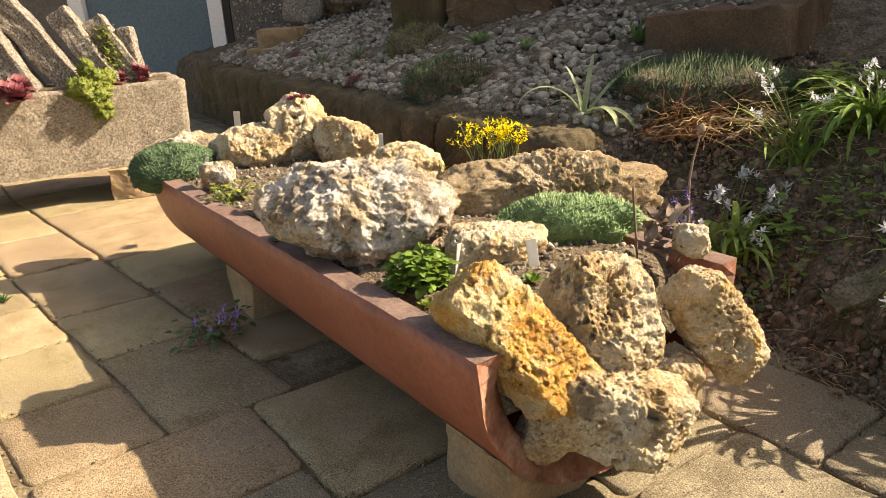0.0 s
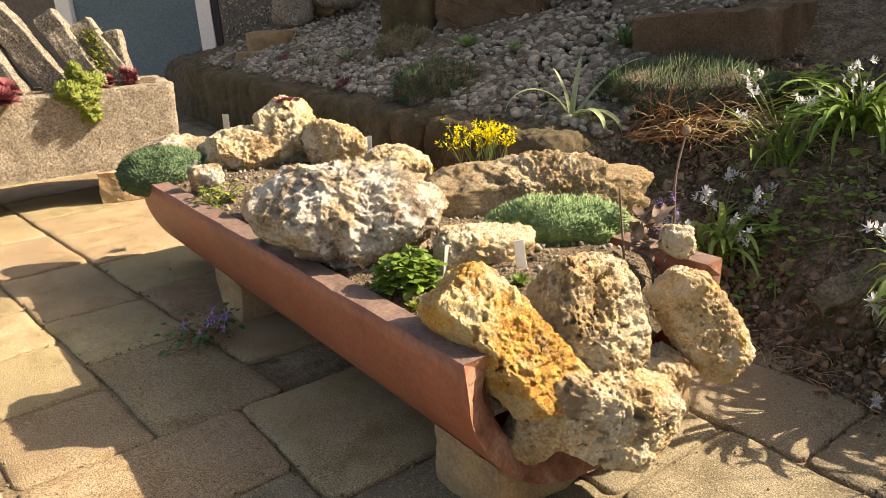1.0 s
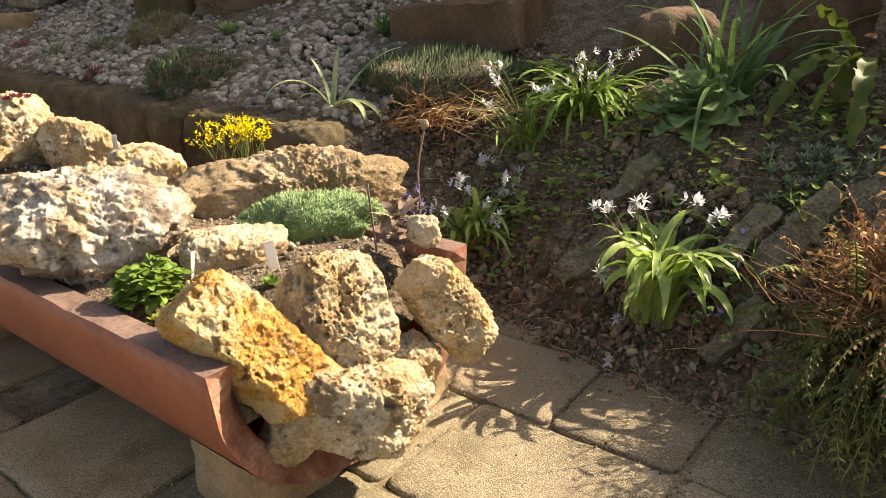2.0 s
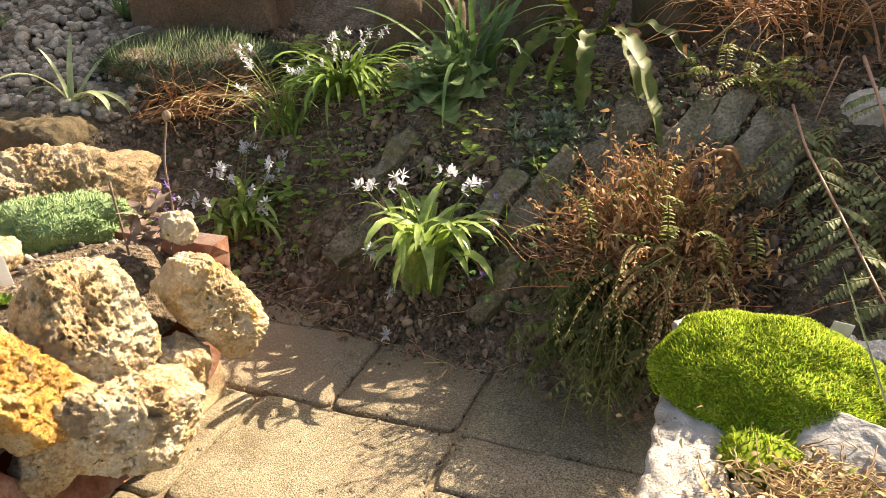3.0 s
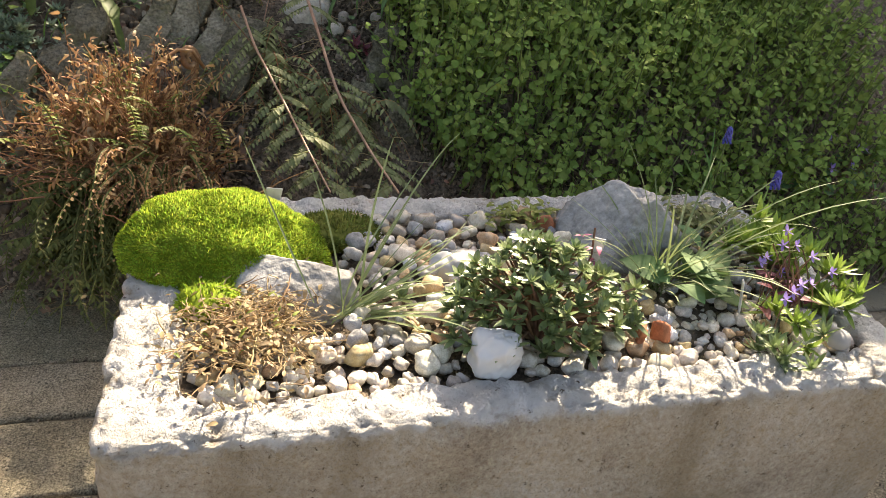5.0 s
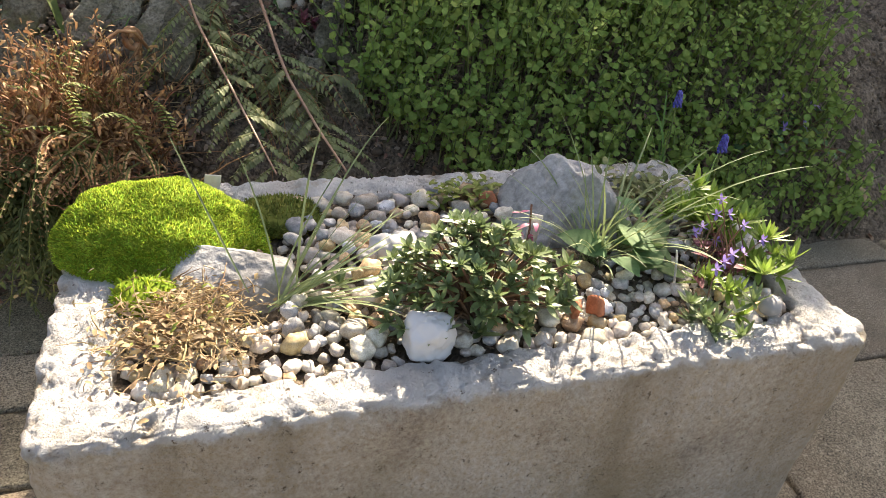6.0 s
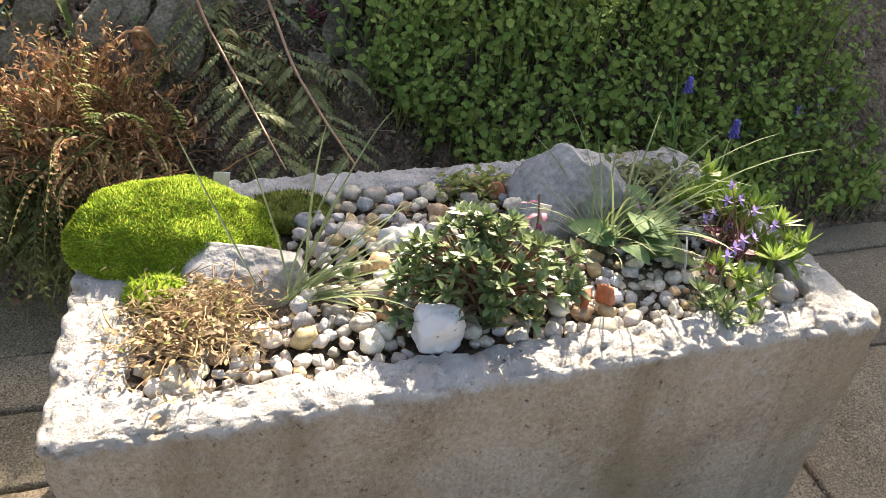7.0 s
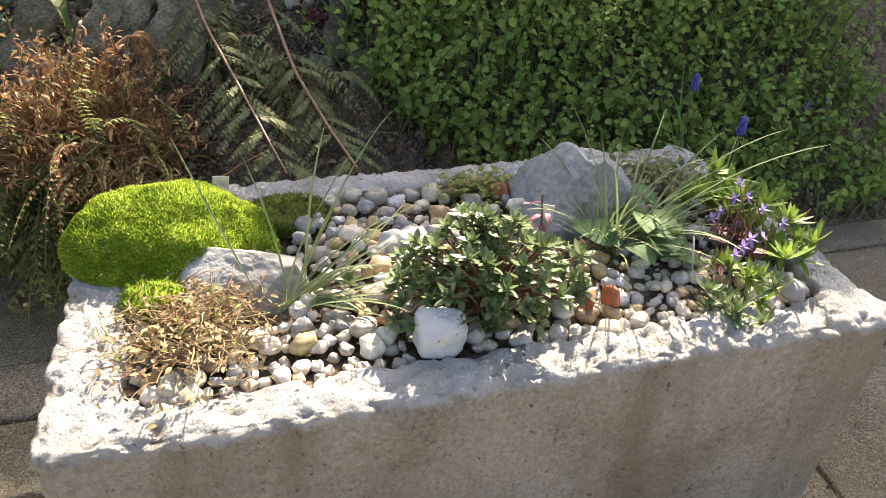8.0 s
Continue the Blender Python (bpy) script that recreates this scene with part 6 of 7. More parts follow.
# white-flowered bulbs
bulb_clump("white-flowered bulb clump beside the planter's end", 0.69, 1.70, 52, 0.25, 0.019, 16, 401, mt=M_STRAP_LIGHT, z=0.08, az=(-3.4, 1.2), stalk=(0.55, 0.95), droop=(1.4, 3.0), head=0.017, squash=0.85)
bulb_clump("white-flowered bulb clump on the upper slope", 1.04, 1.79, 80, 0.25, 0.016, 9, 402, stalk=(0.5, 0.9), droop=(1.5, 3.2), az=(2.4, 6.0))
bulb_clump("sparse white-flowered bulb clump on the slope", 0.86, 1.80, 24, 0.23, 0.011, 9, 403)
bulb_clump("white-flowered bulb clump at the foot of the slope", 0.955, 1.16, 58, 0.36, 0.024, 7, 404, mt=M_STRAP_LIGHT, puff_at=((-0.112, 0.042, 0.10),), lift=(1.3, 1.57), stalk=(0.66, 0.80), droop=(2.2, 3.4), head=0.017, squash=0.74)
for k, (x, y, z) in enumerate(((0.83, 1.12, 0.018), (1.0, 1.06, 0.06), (0.88, 1.20, 0.07))):
    ob = thing("fallen_flower", "white double flower nodding to the ground", "flower", (x, y, z), group="low white flowers")
    fl = Geo()
    puff(fl, (0, 0, 0), 0.017, 26, 410 + k)
    part("petals", fl, M_PETAL, ob)

# violas between the slabs
ob = copy_thing(VIOLA, pose(*on_bank(1.105, 1.115, 0.0), 0, 0, 40))
tagged(ob, "violet-flowered viola between stone slabs")
ob = copy_thing(VIOLA, pose(*on_bank(1.04, 1.075, 0.0), 0, 0, 160))
tagged(ob, "violet-flowered viola between stone slabs")
ob = copy_thing(VIOLA, pose(*on_bank(2.24, -0.44, 0.0), 0, 0, 0) @ Matrix.Diagonal((1.3, 1.3, 1.2, 1)))
tagged(ob, "dark-leaved viola at the foot of the herb patch")


# lobed leafy plant, strap leaves, tongue ferns
ob = thing("lobed_leaf_plant", "large leafy plant with lobed dull green leaves", "plant", on_bank(1.17, 1.46, 0.0))
rg = random.Random(421)


def lobed_leaf(lobes=5):
    """A crinkled leaf along +y, cut into rounded lobes."""
    m_ = 24
    v_ = []
    for i_ in range(m_ + 1):
        t_ = i_ / m_
        w_ = (0.05 + 0.17 * math.sin(math.pi * min(1, t_ ** 1.1))) * (0.45 + 0.85 * abs(math.sin(t_ * lobes * 3.1416 + 0.5))) if i_ < m_ else 0.01
        z_ = -0.30 * t_ * t_ + 0.02 * math.sin(t_ * 31)
        v_ += [(-w_, t_ + 0.05 * math.sin(t_ * 25), z_ + 0.3 * w_), (0, t_, z_), (w_, t_ + 0.05 * math.sin(t_ * 25), z_ + 0.3 * w_)]
    return np.array(v_), [(3 * a + b, 3 * a + b + 1, 3 * a + b + 4, 3 * a + b + 3) for a in range(m_) for b in (0, 1)]


lobed = lobed_leaf()
LEAN = np.array(Matrix.Rotation(0.25, 3, Vector((0.65, -0.76, 0))))
for i in range(30):
    g = Geo()
    a = i * 2.39996
    stamp(g, lobed, (rg.gauss(0, 0.012), rg.gauss(0, 0.012), 0.03 + 0.07 * (1 - i / 30)), LEAN @ turn_mat(a, 0.25 + 1.0 * (1 - i / 30), rg.gauss(0, 0.2)), 0.085 + 0.06 * i / 30)
    part("leaf", g, M_LOBED, ob)
ob = thing("strap_leaf_plant", "clump of long dark green strap leaves on the bank", "plant", on_bank(1.27, 1.52, 0.0))
for i in range(40):
    part("leaf", straps(Geo(), (0, 0, 0), 1, 0.40, 0.015, (0.8, 1.5), (0.6, 2.6), 431 + 7 * i, spread=0.03, k=10), M_STRAP_DARK, ob)
ob = thing("strap_leaf_plant", "tuft of grey-green strap leaves hanging over the slope", "plant", (1.93, 0.60, 0.52))
for i in range(34):
    az_, lf_, dr_ = ((2.6, 4.6), (0.4, 1.3), (1.6, 3.2)) if i < 24 else ((0, 6.283), (1.0, 1.5), (0.3, 1.4))
    part("leaf", straps(Geo(), (0, 0, 0), 1, 0.33, 0.013, lf_, dr_, 1432 + 7 * i, az_, 0.02, k=10), M_STRAP_DARK, ob)

ob = thing("tongue_fern", "hart's-tongue fern with wavy strap fronds", "fern", (1.53, 1.36, 0.53))
rg = random.Random(441)
root = np.array((1.53, 1.36, 0.53))
for i, (x, y, z) in enumerate(((1.287, 1.364, 0.422), (1.416, 1.489, 0.468), (1.354, 1.173, 0.405), (1.425, 1.322, 0.449), (1.436, 1.058, 0.405), (1.536, 1.146, 0.447), (1.397, 0.96, 0.374), (1.641, 1.098, 0.46), (1.535, 1.581, 0.502), (1.33, 1.26, 0.45), (1.60, 1.30, 0.66), (1.42, 1.42, 0.66))):
    tip = np.array((x, y, z)) - root
    s_ = np.linspace(0, 1, 44)[:, None]
    hump = 0.03 + 0.16 * np.linalg.norm(tip[:2])
    p = tip * (s_ ** 0.8 * [1, 1, 0] + s_ ** 1.6 * [0, 0, 1]) + np.array((0, 0, 1.0)) * hump * np.sin(s_ * math.pi) * 0.8
    p[:, 2] += np.sin(np.linspace(0, 30, 44) + i) * 0.005
    g = Geo().add(*ribbon(p, 0.042 * rg.uniform(0.8, 1.15), 0.45, lambda q_: np.clip(0.3 + 1.5 * q_, 0, 1) * np.sqrt(np.clip(1 - q_ ** 6, 0.03, 1)) * (1 + 0.20 * np.sin(q_ * 60)) * (1 + 0.12 * np.sin(q_ * 23 + 1)), rg.uniform(-0.8, 0.8)))
    part("frond", g, M_TONGUE if i != 5 else M_DRY, ob, "withered brown frond" if i == 5 else "")

# grey saxifrage mat
ob = thing("rosette_mat", "mat of small grey-green rosettes among the slabs", "succulent", on_bank(1.28, 1.165, 0.0))
g = Geo()
rg = random.Random(451)
for i in range(62):
    x, y = rg.gauss(0.01, 0.062), rg.gauss(0.0, 0.055)
    z = on_bank(1.28 + x, 1.165 + y)[2] - on_bank(1.28, 1.165)[2]
    rosette(g, (x, y, z + 0.024), 18, rg.uniform(0.020, 0.032), 0.009, 460 + i, (0.05, 1.2), (-0.4, -0.4, 1))
part("rosette_mass", g, M_SAX, ob, kind="stuff")
g = Geo()
for i in range(110):
    x, y = rg.gauss(-0.05, 0.03), rg.gauss(-0.035, 0.03)
    z = on_bank(1.28 + x, 1.165 + y)[2] - on_bank(1.28, 1.165)[2]
    stamp(g, lf, (x, y, z + rg.uniform(0.01, 0.05)), turn_mat(rg.uniform(0, 6.283), rg.uniform(-0.2, 0.6)), rg.uniform(0.012, 0.022))
part("seedling_mass", g, M_BRIGHT, ob, "fresh green leaflets", kind="stuff")
for k, (x, y) in enumerate(((1.42, 1.09), (1.78, 0.60), (1.81, 0.42), (1.76, 0.36), (1.86, 0.56), (1.70, 0.45))):
    ob = thing("small_rosettes", "small grey-green rosettes in the slope's crevices", "succulent", on_bank(x, y, 0.004), group="crevice rosettes")
    g = Geo()
    for i in range(6):
        rosette(g, (rg.gauss(0, 0.022), rg.gauss(0, 0.022), rg.uniform(-0.008, 0.012)), 16, 0.026, 0.008, 520 + 10 * k + i, (0.05, 1.2), (-0.5, -0.4, 1))
    part("rosette_mass", g, M_SAX if k % 2 == 0 else M_SEMP if k == 1 else M_CUSHION, ob, kind="stuff")

# withered fern clump
ob = thing("withered_fern", "sunlit clump of withered orange-brown fern with green sprigs", "fern", on_bank(1.245, 0.842, -0.01))
ob.scale = (1.22, 1.22, 1.25)
g, gl, gg2 = Geo(), Geo(), Geo()
tangle(g, (0.05, 0.0, 0.03), 380, 0.17, 601, (0.4, 1.5), (-0.2, 1.2), 0.0012, 0.065, sway=1.2)
tangle(g, (0.0, 0.0, 0.06), 260, 0.12, 602, (-0.4, 0.8), (-0.3, 1.0), 0.0012, 0.07, sway=1.0)
rg = random.Random(603)
cr = leaf_shape(1.0, 0.4, 2, 0.7, 0.0, 4)
for i in range(230):
    a = rg.uniform(0, 6.283)
    p = arc((0.05 + rg.gauss(0, 0.045), rg.gauss(0, 0.045), rg.uniform(0.02, 0.07)), a, rg.uniform(0.08, 0.21), rg.uniform(0.35, 1.5), rg.uniform(-0.3, 1.3), 9, rg.uniform(-0.8, 0.8))
    g.add(*tube(p, np.linspace(0.0016, 0.0008, len(p)), 4))
    for q in p[2:]:
        for b in range(3):
            stamp(gl, cr, q + np.array([rg.gauss(0, 0.005) for _ in range(3)]), turn_mat(rg.uniform(0, 6.283), rg.uniform(-1.2, 1.2), rg.gauss(0, 0.9)), rg.uniform(0.005, 0.014))
part("stemwork", g, M_DRY, ob, kind="stuff")
part("dead_foliage", gl, M_STRAW_RED, ob, kind="stuff")
st = Geo()
for i in range(30):
    a = rg.uniform(0, 6.283)
    p = arc((0.05 + rg.gauss(0, 0.06), rg.gauss(0, 0.06), 0.05), a, rg.uniform(0.14, 0.24), rg.uniform(0.7, 1.45), rg.uniform(0.4, 1.4), 8)
    pinnate(gg2, st, p, 15, 0.013, 0.006, 610 + i, 0.2)
part("rib", st, M_FERN, ob, kind="stuff")
part("green_foliage", gg2, M_LIME, ob, "yellow-green fern sprigs", kind="stuff")
# curled new frond
p = [np.array((0.10, -0.01, 0.03)), np.array((0.14, -0.012, 0.10)), np.array((0.172, -0.013, 0.16)), np.array((0.180, -0.013, 0.19))]
for i in range(22):
    a = math.pi * (0.0 + 0.16 * i)
    r = 0.019 * (1 - i / 26)
    p.append(np.array((0.165 + r * math.cos(a), -0.013 + 0.3 * r * math.sin(a), 0.195 + r * math.sin(a))))
part("crozier", Geo().add(*tube(np.array(p), np.linspace(0.0062, 0.0042, len(p)), 7)), M_STRAW_RED, ob, "curled hairy fern crozier")
part("crozier_stalk", Geo().add(*tube(np.array([(0.06, 0.01, 0.14), (0.10, 0.0, 0.195), (0.14, -0.012, 0.215), (0.166, -0.02, 0.21), (0.20, -0.02, 0.165)]), 0.003, 6)), M_STRAW_RED, ob)
for cx, cy, cz in ((-0.075, 0.02, 0.10), (-0.05, -0.01, 0.125), (-0.09, 0.0, 0.05)):
    ring = [np.array((cx * 0.8, cy, 0.02)), np.array((cx, cy, cz - 0.02))] + [np.array((cx + 0.008 * math.cos(0.5 * i) * (1 - i / 16), cy, cz + 0.008 * math.sin(0.5 * i) * (1 - i / 16))) for i in range(13)]
    part("young_crozier", Geo().add(*tube(np.array(ring), np.linspace(0.0035, 0.0026, 15), 6)), M_STRAW, ob, "pale yellow curled young frond")
g, gb, st = Geo(), Geo(), Geo()
base = np.array(on_bank(1.245, 0.842, -0.01))
low = (((1.162, 0.817, 0.181), (1.002, 0.835, 0.032)), ((1.142, 0.828, 0.172), (0.924, 0.684, 0.033)), ((1.144, 0.799, 0.157), (0.926, 0.599, 0.036)), ((1.16, 0.769, 0.15), (0.964, 0.56, 0.035)),
       ((1.128, 0.876, 0.186), (1.047, 0.913, 0.092)), ((1.129, 0.752, 0.12), (1.049, 0.699, 0.032)), ((1.09, 0.804, 0.116), (0.953, 0.753, 0.032)), ((1.117, 0.71, 0.093), (1.019, 0.578, 0.035)), ((1.20, 0.70, 0.24), (1.05, 0.62, 0.10)), ((1.22, 0.66, 0.22), (1.08, 0.55, 0.06)), ((1.18, 0.74, 0.26), (1.02, 0.66, 0.12)), ((1.25, 0.62, 0.20), (1.16, 0.50, 0.06)))
for i in range(190):
    a, b = low[i % 12]
    a = np.array(a) + [rg.gauss(0, 0.02) for _ in range(3)]
    b = np.array(a) + (np.array(b) - np.array(a)) * rg.uniform(0.35, 0.95) + [rg.gauss(0, 0.035), rg.gauss(0, 0.035), abs(rg.gauss(0, 0.03))]
    s_ = np.linspace(0, 1, 9)[:, None]
    p = a + (b - a) * s_ + np.array((0, 0, rg.uniform(0.0, 0.05))) * np.sin(s_ * math.pi) + np.array((rg.gauss(0, 0.03), rg.gauss(0, 0.03), 0)) * np.sin(s_ * math.pi)
    p[:, 2] = np.maximum(p[:, 2], 0.012)
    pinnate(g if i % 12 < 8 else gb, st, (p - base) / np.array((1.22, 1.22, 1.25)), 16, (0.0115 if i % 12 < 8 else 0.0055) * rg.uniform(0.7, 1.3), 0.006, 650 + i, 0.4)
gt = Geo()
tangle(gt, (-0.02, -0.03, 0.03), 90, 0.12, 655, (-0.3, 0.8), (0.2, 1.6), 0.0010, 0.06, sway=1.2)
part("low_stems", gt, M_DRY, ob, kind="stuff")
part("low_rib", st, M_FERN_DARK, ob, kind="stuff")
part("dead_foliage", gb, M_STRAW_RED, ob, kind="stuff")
part("low_foliage", g, M_FERN_DARK, ob, "drooping fern fronds, their green darkened for shade", kind="stuff")

# olive fern beside it
fl_ = leaf_shape(1.0, 0.42, 4, 0.35, 0.0, 8)
ob = thing("fern", "olive-green fern with long drooping fronds", "fern", (1.62, 0.68, 0.34))
g, st = Geo(), Geo()
rg = random.Random(701)
base = np.array((1.62, 0.68, 0.34))
hang = (((1.594, 0.765, 0.387), (1.469, 0.502, 0.178)), ((1.569, 0.676, 0.348), (1.523, 0.406, 0.172)), ((1.652, 0.763, 0.402), (1.455, 0.673, 0.266)), ((1.547, 0.608, 0.308), (1.467, 0.465, 0.154)),
        ((1.558, 0.544, 0.285), (1.541, 0.365, 0.161)), ((1.556, 0.704, 0.357), (1.454, 0.575, 0.209)), ((1.554, 0.499, 0.261), (1.631, 0.361, 0.236)))
for i in range(20):
    a, b = hang[i % 7]
    w_ = 0.006 if i < 7 else 0.035
    a = np.array(a) + [rg.gauss(0, w_) for _ in range(3)]
    b = np.array(b) + [rg.gauss(0, w_) for _ in range(3)]
    s_ = np.linspace(0, 1, 10)[:, None]
    p = a + (b - a) * s_ * rg.uniform(0.75, 1.08) + np.array((0, 0, rg.uniform(0.04, 0.09))) * np.sin(s_ * math.pi)
    pinnate(g, st, p - base, 17, 0.026 if i < 7 else 0.018, 0.010, 710 + i, 0.2, fl_)
part("stemwork", st, M_DRY, ob, kind="stuff")
part("foliage", g, M_FERN_PALE, ob, kind="stuff")
ob = thing("fern", "yellow-green young fern fronds below the dry stalks", "fern", (1.70, 1.02, 0.47))
g, st = Geo(), Geo()
for i in range(20):
    a = rg.uniform(3.0, 6.0)
    p = arc((rg.gauss(0, 0.06), rg.gauss(0, 0.06), 0), a, rg.uniform(0.12, 0.22), rg.uniform(0.2, 1.2), rg.uniform(0.8, 2.0), 8)
    pinnate(g, st, p, 16, 0.02, 0.008, 740 + i, 0.2)
part("stemwork", st, M_DRY, ob, kind="stuff")
part("foliage", g, M_LIME, ob, kind="stuff")
ob = thing("dry_stalks", "reddish-brown dry fern stalks hanging from the upper bank", "dry plant", (1.85, 1.10, 0.56))
g = Geo()
tangle(g, (0, 0, 0), 120, 0.36, 751, (-0.2, 1.4), (0.8, 2.6), 0.0017, 0.10, (2.4, 6.2), sway=1.0)
tangle(g, (0.2, -0.25, 0.02), 90, 0.33, 752, (-0.2, 1.4), (0.8, 2.6), 0.0017, 0.10, (2.4, 6.2), sway=1.0)
part("stalkwork", g, M_DRY, ob, kind="stuff")
g = Geo()
for i in range(380):
    stamp(g, cr, (rg.gauss(0.06, 0.16), rg.gauss(-0.1, 0.15), rg.uniform(-0.12, 0.20)), turn_mat(rg.uniform(0, 6.283), rg.uniform(-1, 1), rg.gauss(0, 0.9)), rg.uniform(0.012, 0.028))
part("dead_foliage", g, M_DRY, ob, kind="stuff")
ob = thing("fern", "two long reddish fern stems with hanging olive side fronds", "fern", (1.70, 0.80, 0.50))
base = np.array((1.70, 0.80, 0.50))
g, st = Geo(), Geo()
rg = random.Random(761)
RACHIS = (((1.757, 0.792, 0.538), (1.673, 0.69, 0.478), (1.533, 0.516, 0.345), (1.422, 0.368, 0.297), (1.326, 0.25, 0.282), 0.0042), ((1.602, 0.819, 0.457), (1.52, 0.716, 0.406), (1.385, 0.535, 0.356), (1.30, 0.42, 0.32), (1.232, 0.328, 0.294), 0.003))
for k, (*knots, rad) in enumerate(RACHIS):
    q = np.array(knots) - base
    s_ = np.linspace(0, 4, 25)
    p = np.stack([np.interp(s_, range(5), q[:, i]) for i in range(3)], 1)
    p[1:-1] = (p[:-2] + p[1:-1] + p[2:]) / 3
    part("stem", Geo().add(*tube(p, np.linspace(rad, rad * 0.5, 25), 6)), M_STEM, ob, "reddish bare stem")
    along = (p[-1] - p[0]) / np.linalg.norm(p[-1] - p[0])
    side = np.cross(along, (0, 0, 1.0))
    side /= np.linalg.norm(side)
    for i in range(5 if k == 0 else 3, 24):
        for sg in (-1, 1):
            if rg.random() < 0.38:
                continue
            l = rg.uniform(0.06, 0.125) * (1.0 - 0.25 * i / 24)
            d = side * sg + along * rg.uniform(0.1, 0.7) + np.array((0, 0, rg.uniform(-0.5, 0.15)))
            d /= np.linalg.norm(d)
            t_ = np.linspace(0, 1, 8)[:, None]
            path = p[i] + d * l * t_ + np.array((0, 0, -1.0)) * l * 0.45 * t_ ** 2
            pinnate(g, st, path, 12, 0.0155 * rg.uniform(0.8, 1.2), 0.0078, 770 + 60 * k + 2 * i + (sg > 0), 0.25)
part("stemwork", st, M_FERN, ob, kind="stuff")
part("foliage", g, M_FERN_PALE, ob, kind="stuff")
ob = thing("bare_stem", "dry reddish stalk on the upper bank", "stem", (1.86, 0.83, 0.50))
for k, (a, b, r) in enumerate((((-0.03, 0.04, 0.02), (-0.20, -0.02, -0.12), 0.0026), ((0.05, 0.02, 0.0), (0.02, 0.10, 0.13), 0.004))):
    a, b = np.array(a), np.array(b)
    s_ = np.linspace(0, 1, 9)[:, None]
    p = a + (b - a) * s_ + np.array((0, 0, 0.045)) * np.sin(s_ * math.pi) + 0.004 * np.sin(s_ * 9 + k)
    part("stem", Geo().add(*tube(p, np.linspace(r, r * 0.5, 9), 6)), M_STEM, ob)

# herb patch
ob = thing("herb_patch", "dense patch of lemon-balm-like herb with round toothed leaves", "herb", on_bank(2.0, 0.05, 0.0))
base = np.array(on_bank(2.0, 0.05, 0.0))
g, st = Geo(), Geo()
rg = random.Random(801)
hl = leaf_shape(1.0, 0.85, 2, 0.2, 0.1, 5)
TIP = np.array(Matrix.Rotation(0.42, 3, Vector((0.65, -0.76, 0))))
for i in range(2700):
    u, n = rg.uniform(0.74, 1.95), rg.uniform(1.22, 2.5)
    if u < 0.95 and n < 1.55 - (u - 0.74):
        continue
    x, y = xy(u, n)
    z = float(ground_z(u, n))
    h = rg.uniform(0.12, 0.25) * (1.0 if n > 1.5 else 0.7)
    root = np.array((x, y, z)) - base
    a = rg.gauss(3.9, 0.8)
    p = arc(root, a, h, rg.uniform(1.0, 1.5), rg.uniform(-0.1, 0.5), 6)
    st.add(*tube(p, np.linspace(0.0022, 0.0012, len(p)), 4))
    for k in range(2, 7):
        q = p[k]
        r0 = rg.uniform(0, 3.14)
        s = (0.0100 + 0.0108 * math.sin(math.pi * min(1, (7 - k) / 5.0))) * rg.uniform(0.8, 1.2)
        if k == 6:
            s *= 0.7
        for b in (0, 1):
            stamp(g, hl, q + np.array((rg.gauss(0, 0.006), rg.gauss(0, 0.006), 0)), TIP @ turn_mat(r0 + k * 1.57 + b * math.pi, rg.uniform(-0.5, 0.7), rg.gauss(0, 0.45)), s)
part("stemwork", st, M_HERB_STEM, ob, kind="stuff")
part("foliage", g, M_HERB, ob, kind="stuff")
for k, (x, y, z, h) in enumerate(((1.90, -0.216, 0.335, 0.03), (1.72, -0.33, 0.33, 0.03))):
    ob = thing("grape_hyacinth", "blue-violet grape hyacinth spike rising among leaves", "flower", (x, y, z - 0.13), group="grape hyacinths")
    part("stalk", Geo().add(*tube(np.array([(0, 0, -0.05), (0.004, 0, 0.06), (0.0, 0.002, 0.13)]), 0.0016, 5)), M_HERB_STEM, ob)
    g = Geo()
    v, f = ico(2)
    for i in range(36):
        t = i / 36
        a = i * 2.4
        g.add(v * np.array((0.0028, 0.0028, 0.0036)) + np.array((0.008 * (1 - 0.6 * t) * math.cos(a), 0.008 * (1 - 0.6 * t) * math.sin(a), 0.118 + 0.034 * t)), f)
    part("bells", g, M_BLUE, ob)
    g = straps(Geo(), (0, 0, -0.05), 6, 0.2, 0.006, (0.8, 1.4), (0.3, 1.4), 820 + k)
    part("foliage", g, M_STRAP, ob, kind="stuff")
ob = thing("daisy", "white daisy on the upper bank", "flower", (2.45, 0.02, 0.60))
g = Geo()
flower_star(g, (0, 0, 0.05), (-0.6, -0.4, 0.7), 0.02, 16, 3, 0.1)
part("petals", g, M_PETAL, ob)
g = straps(Geo(), (0, 0, -0.06), 14, 0.2, 0.014, (0.4, 1.3), (0.5, 2.0), 831)
part("foliage", g, M_STRAP_DARK, ob, kind="stuff")

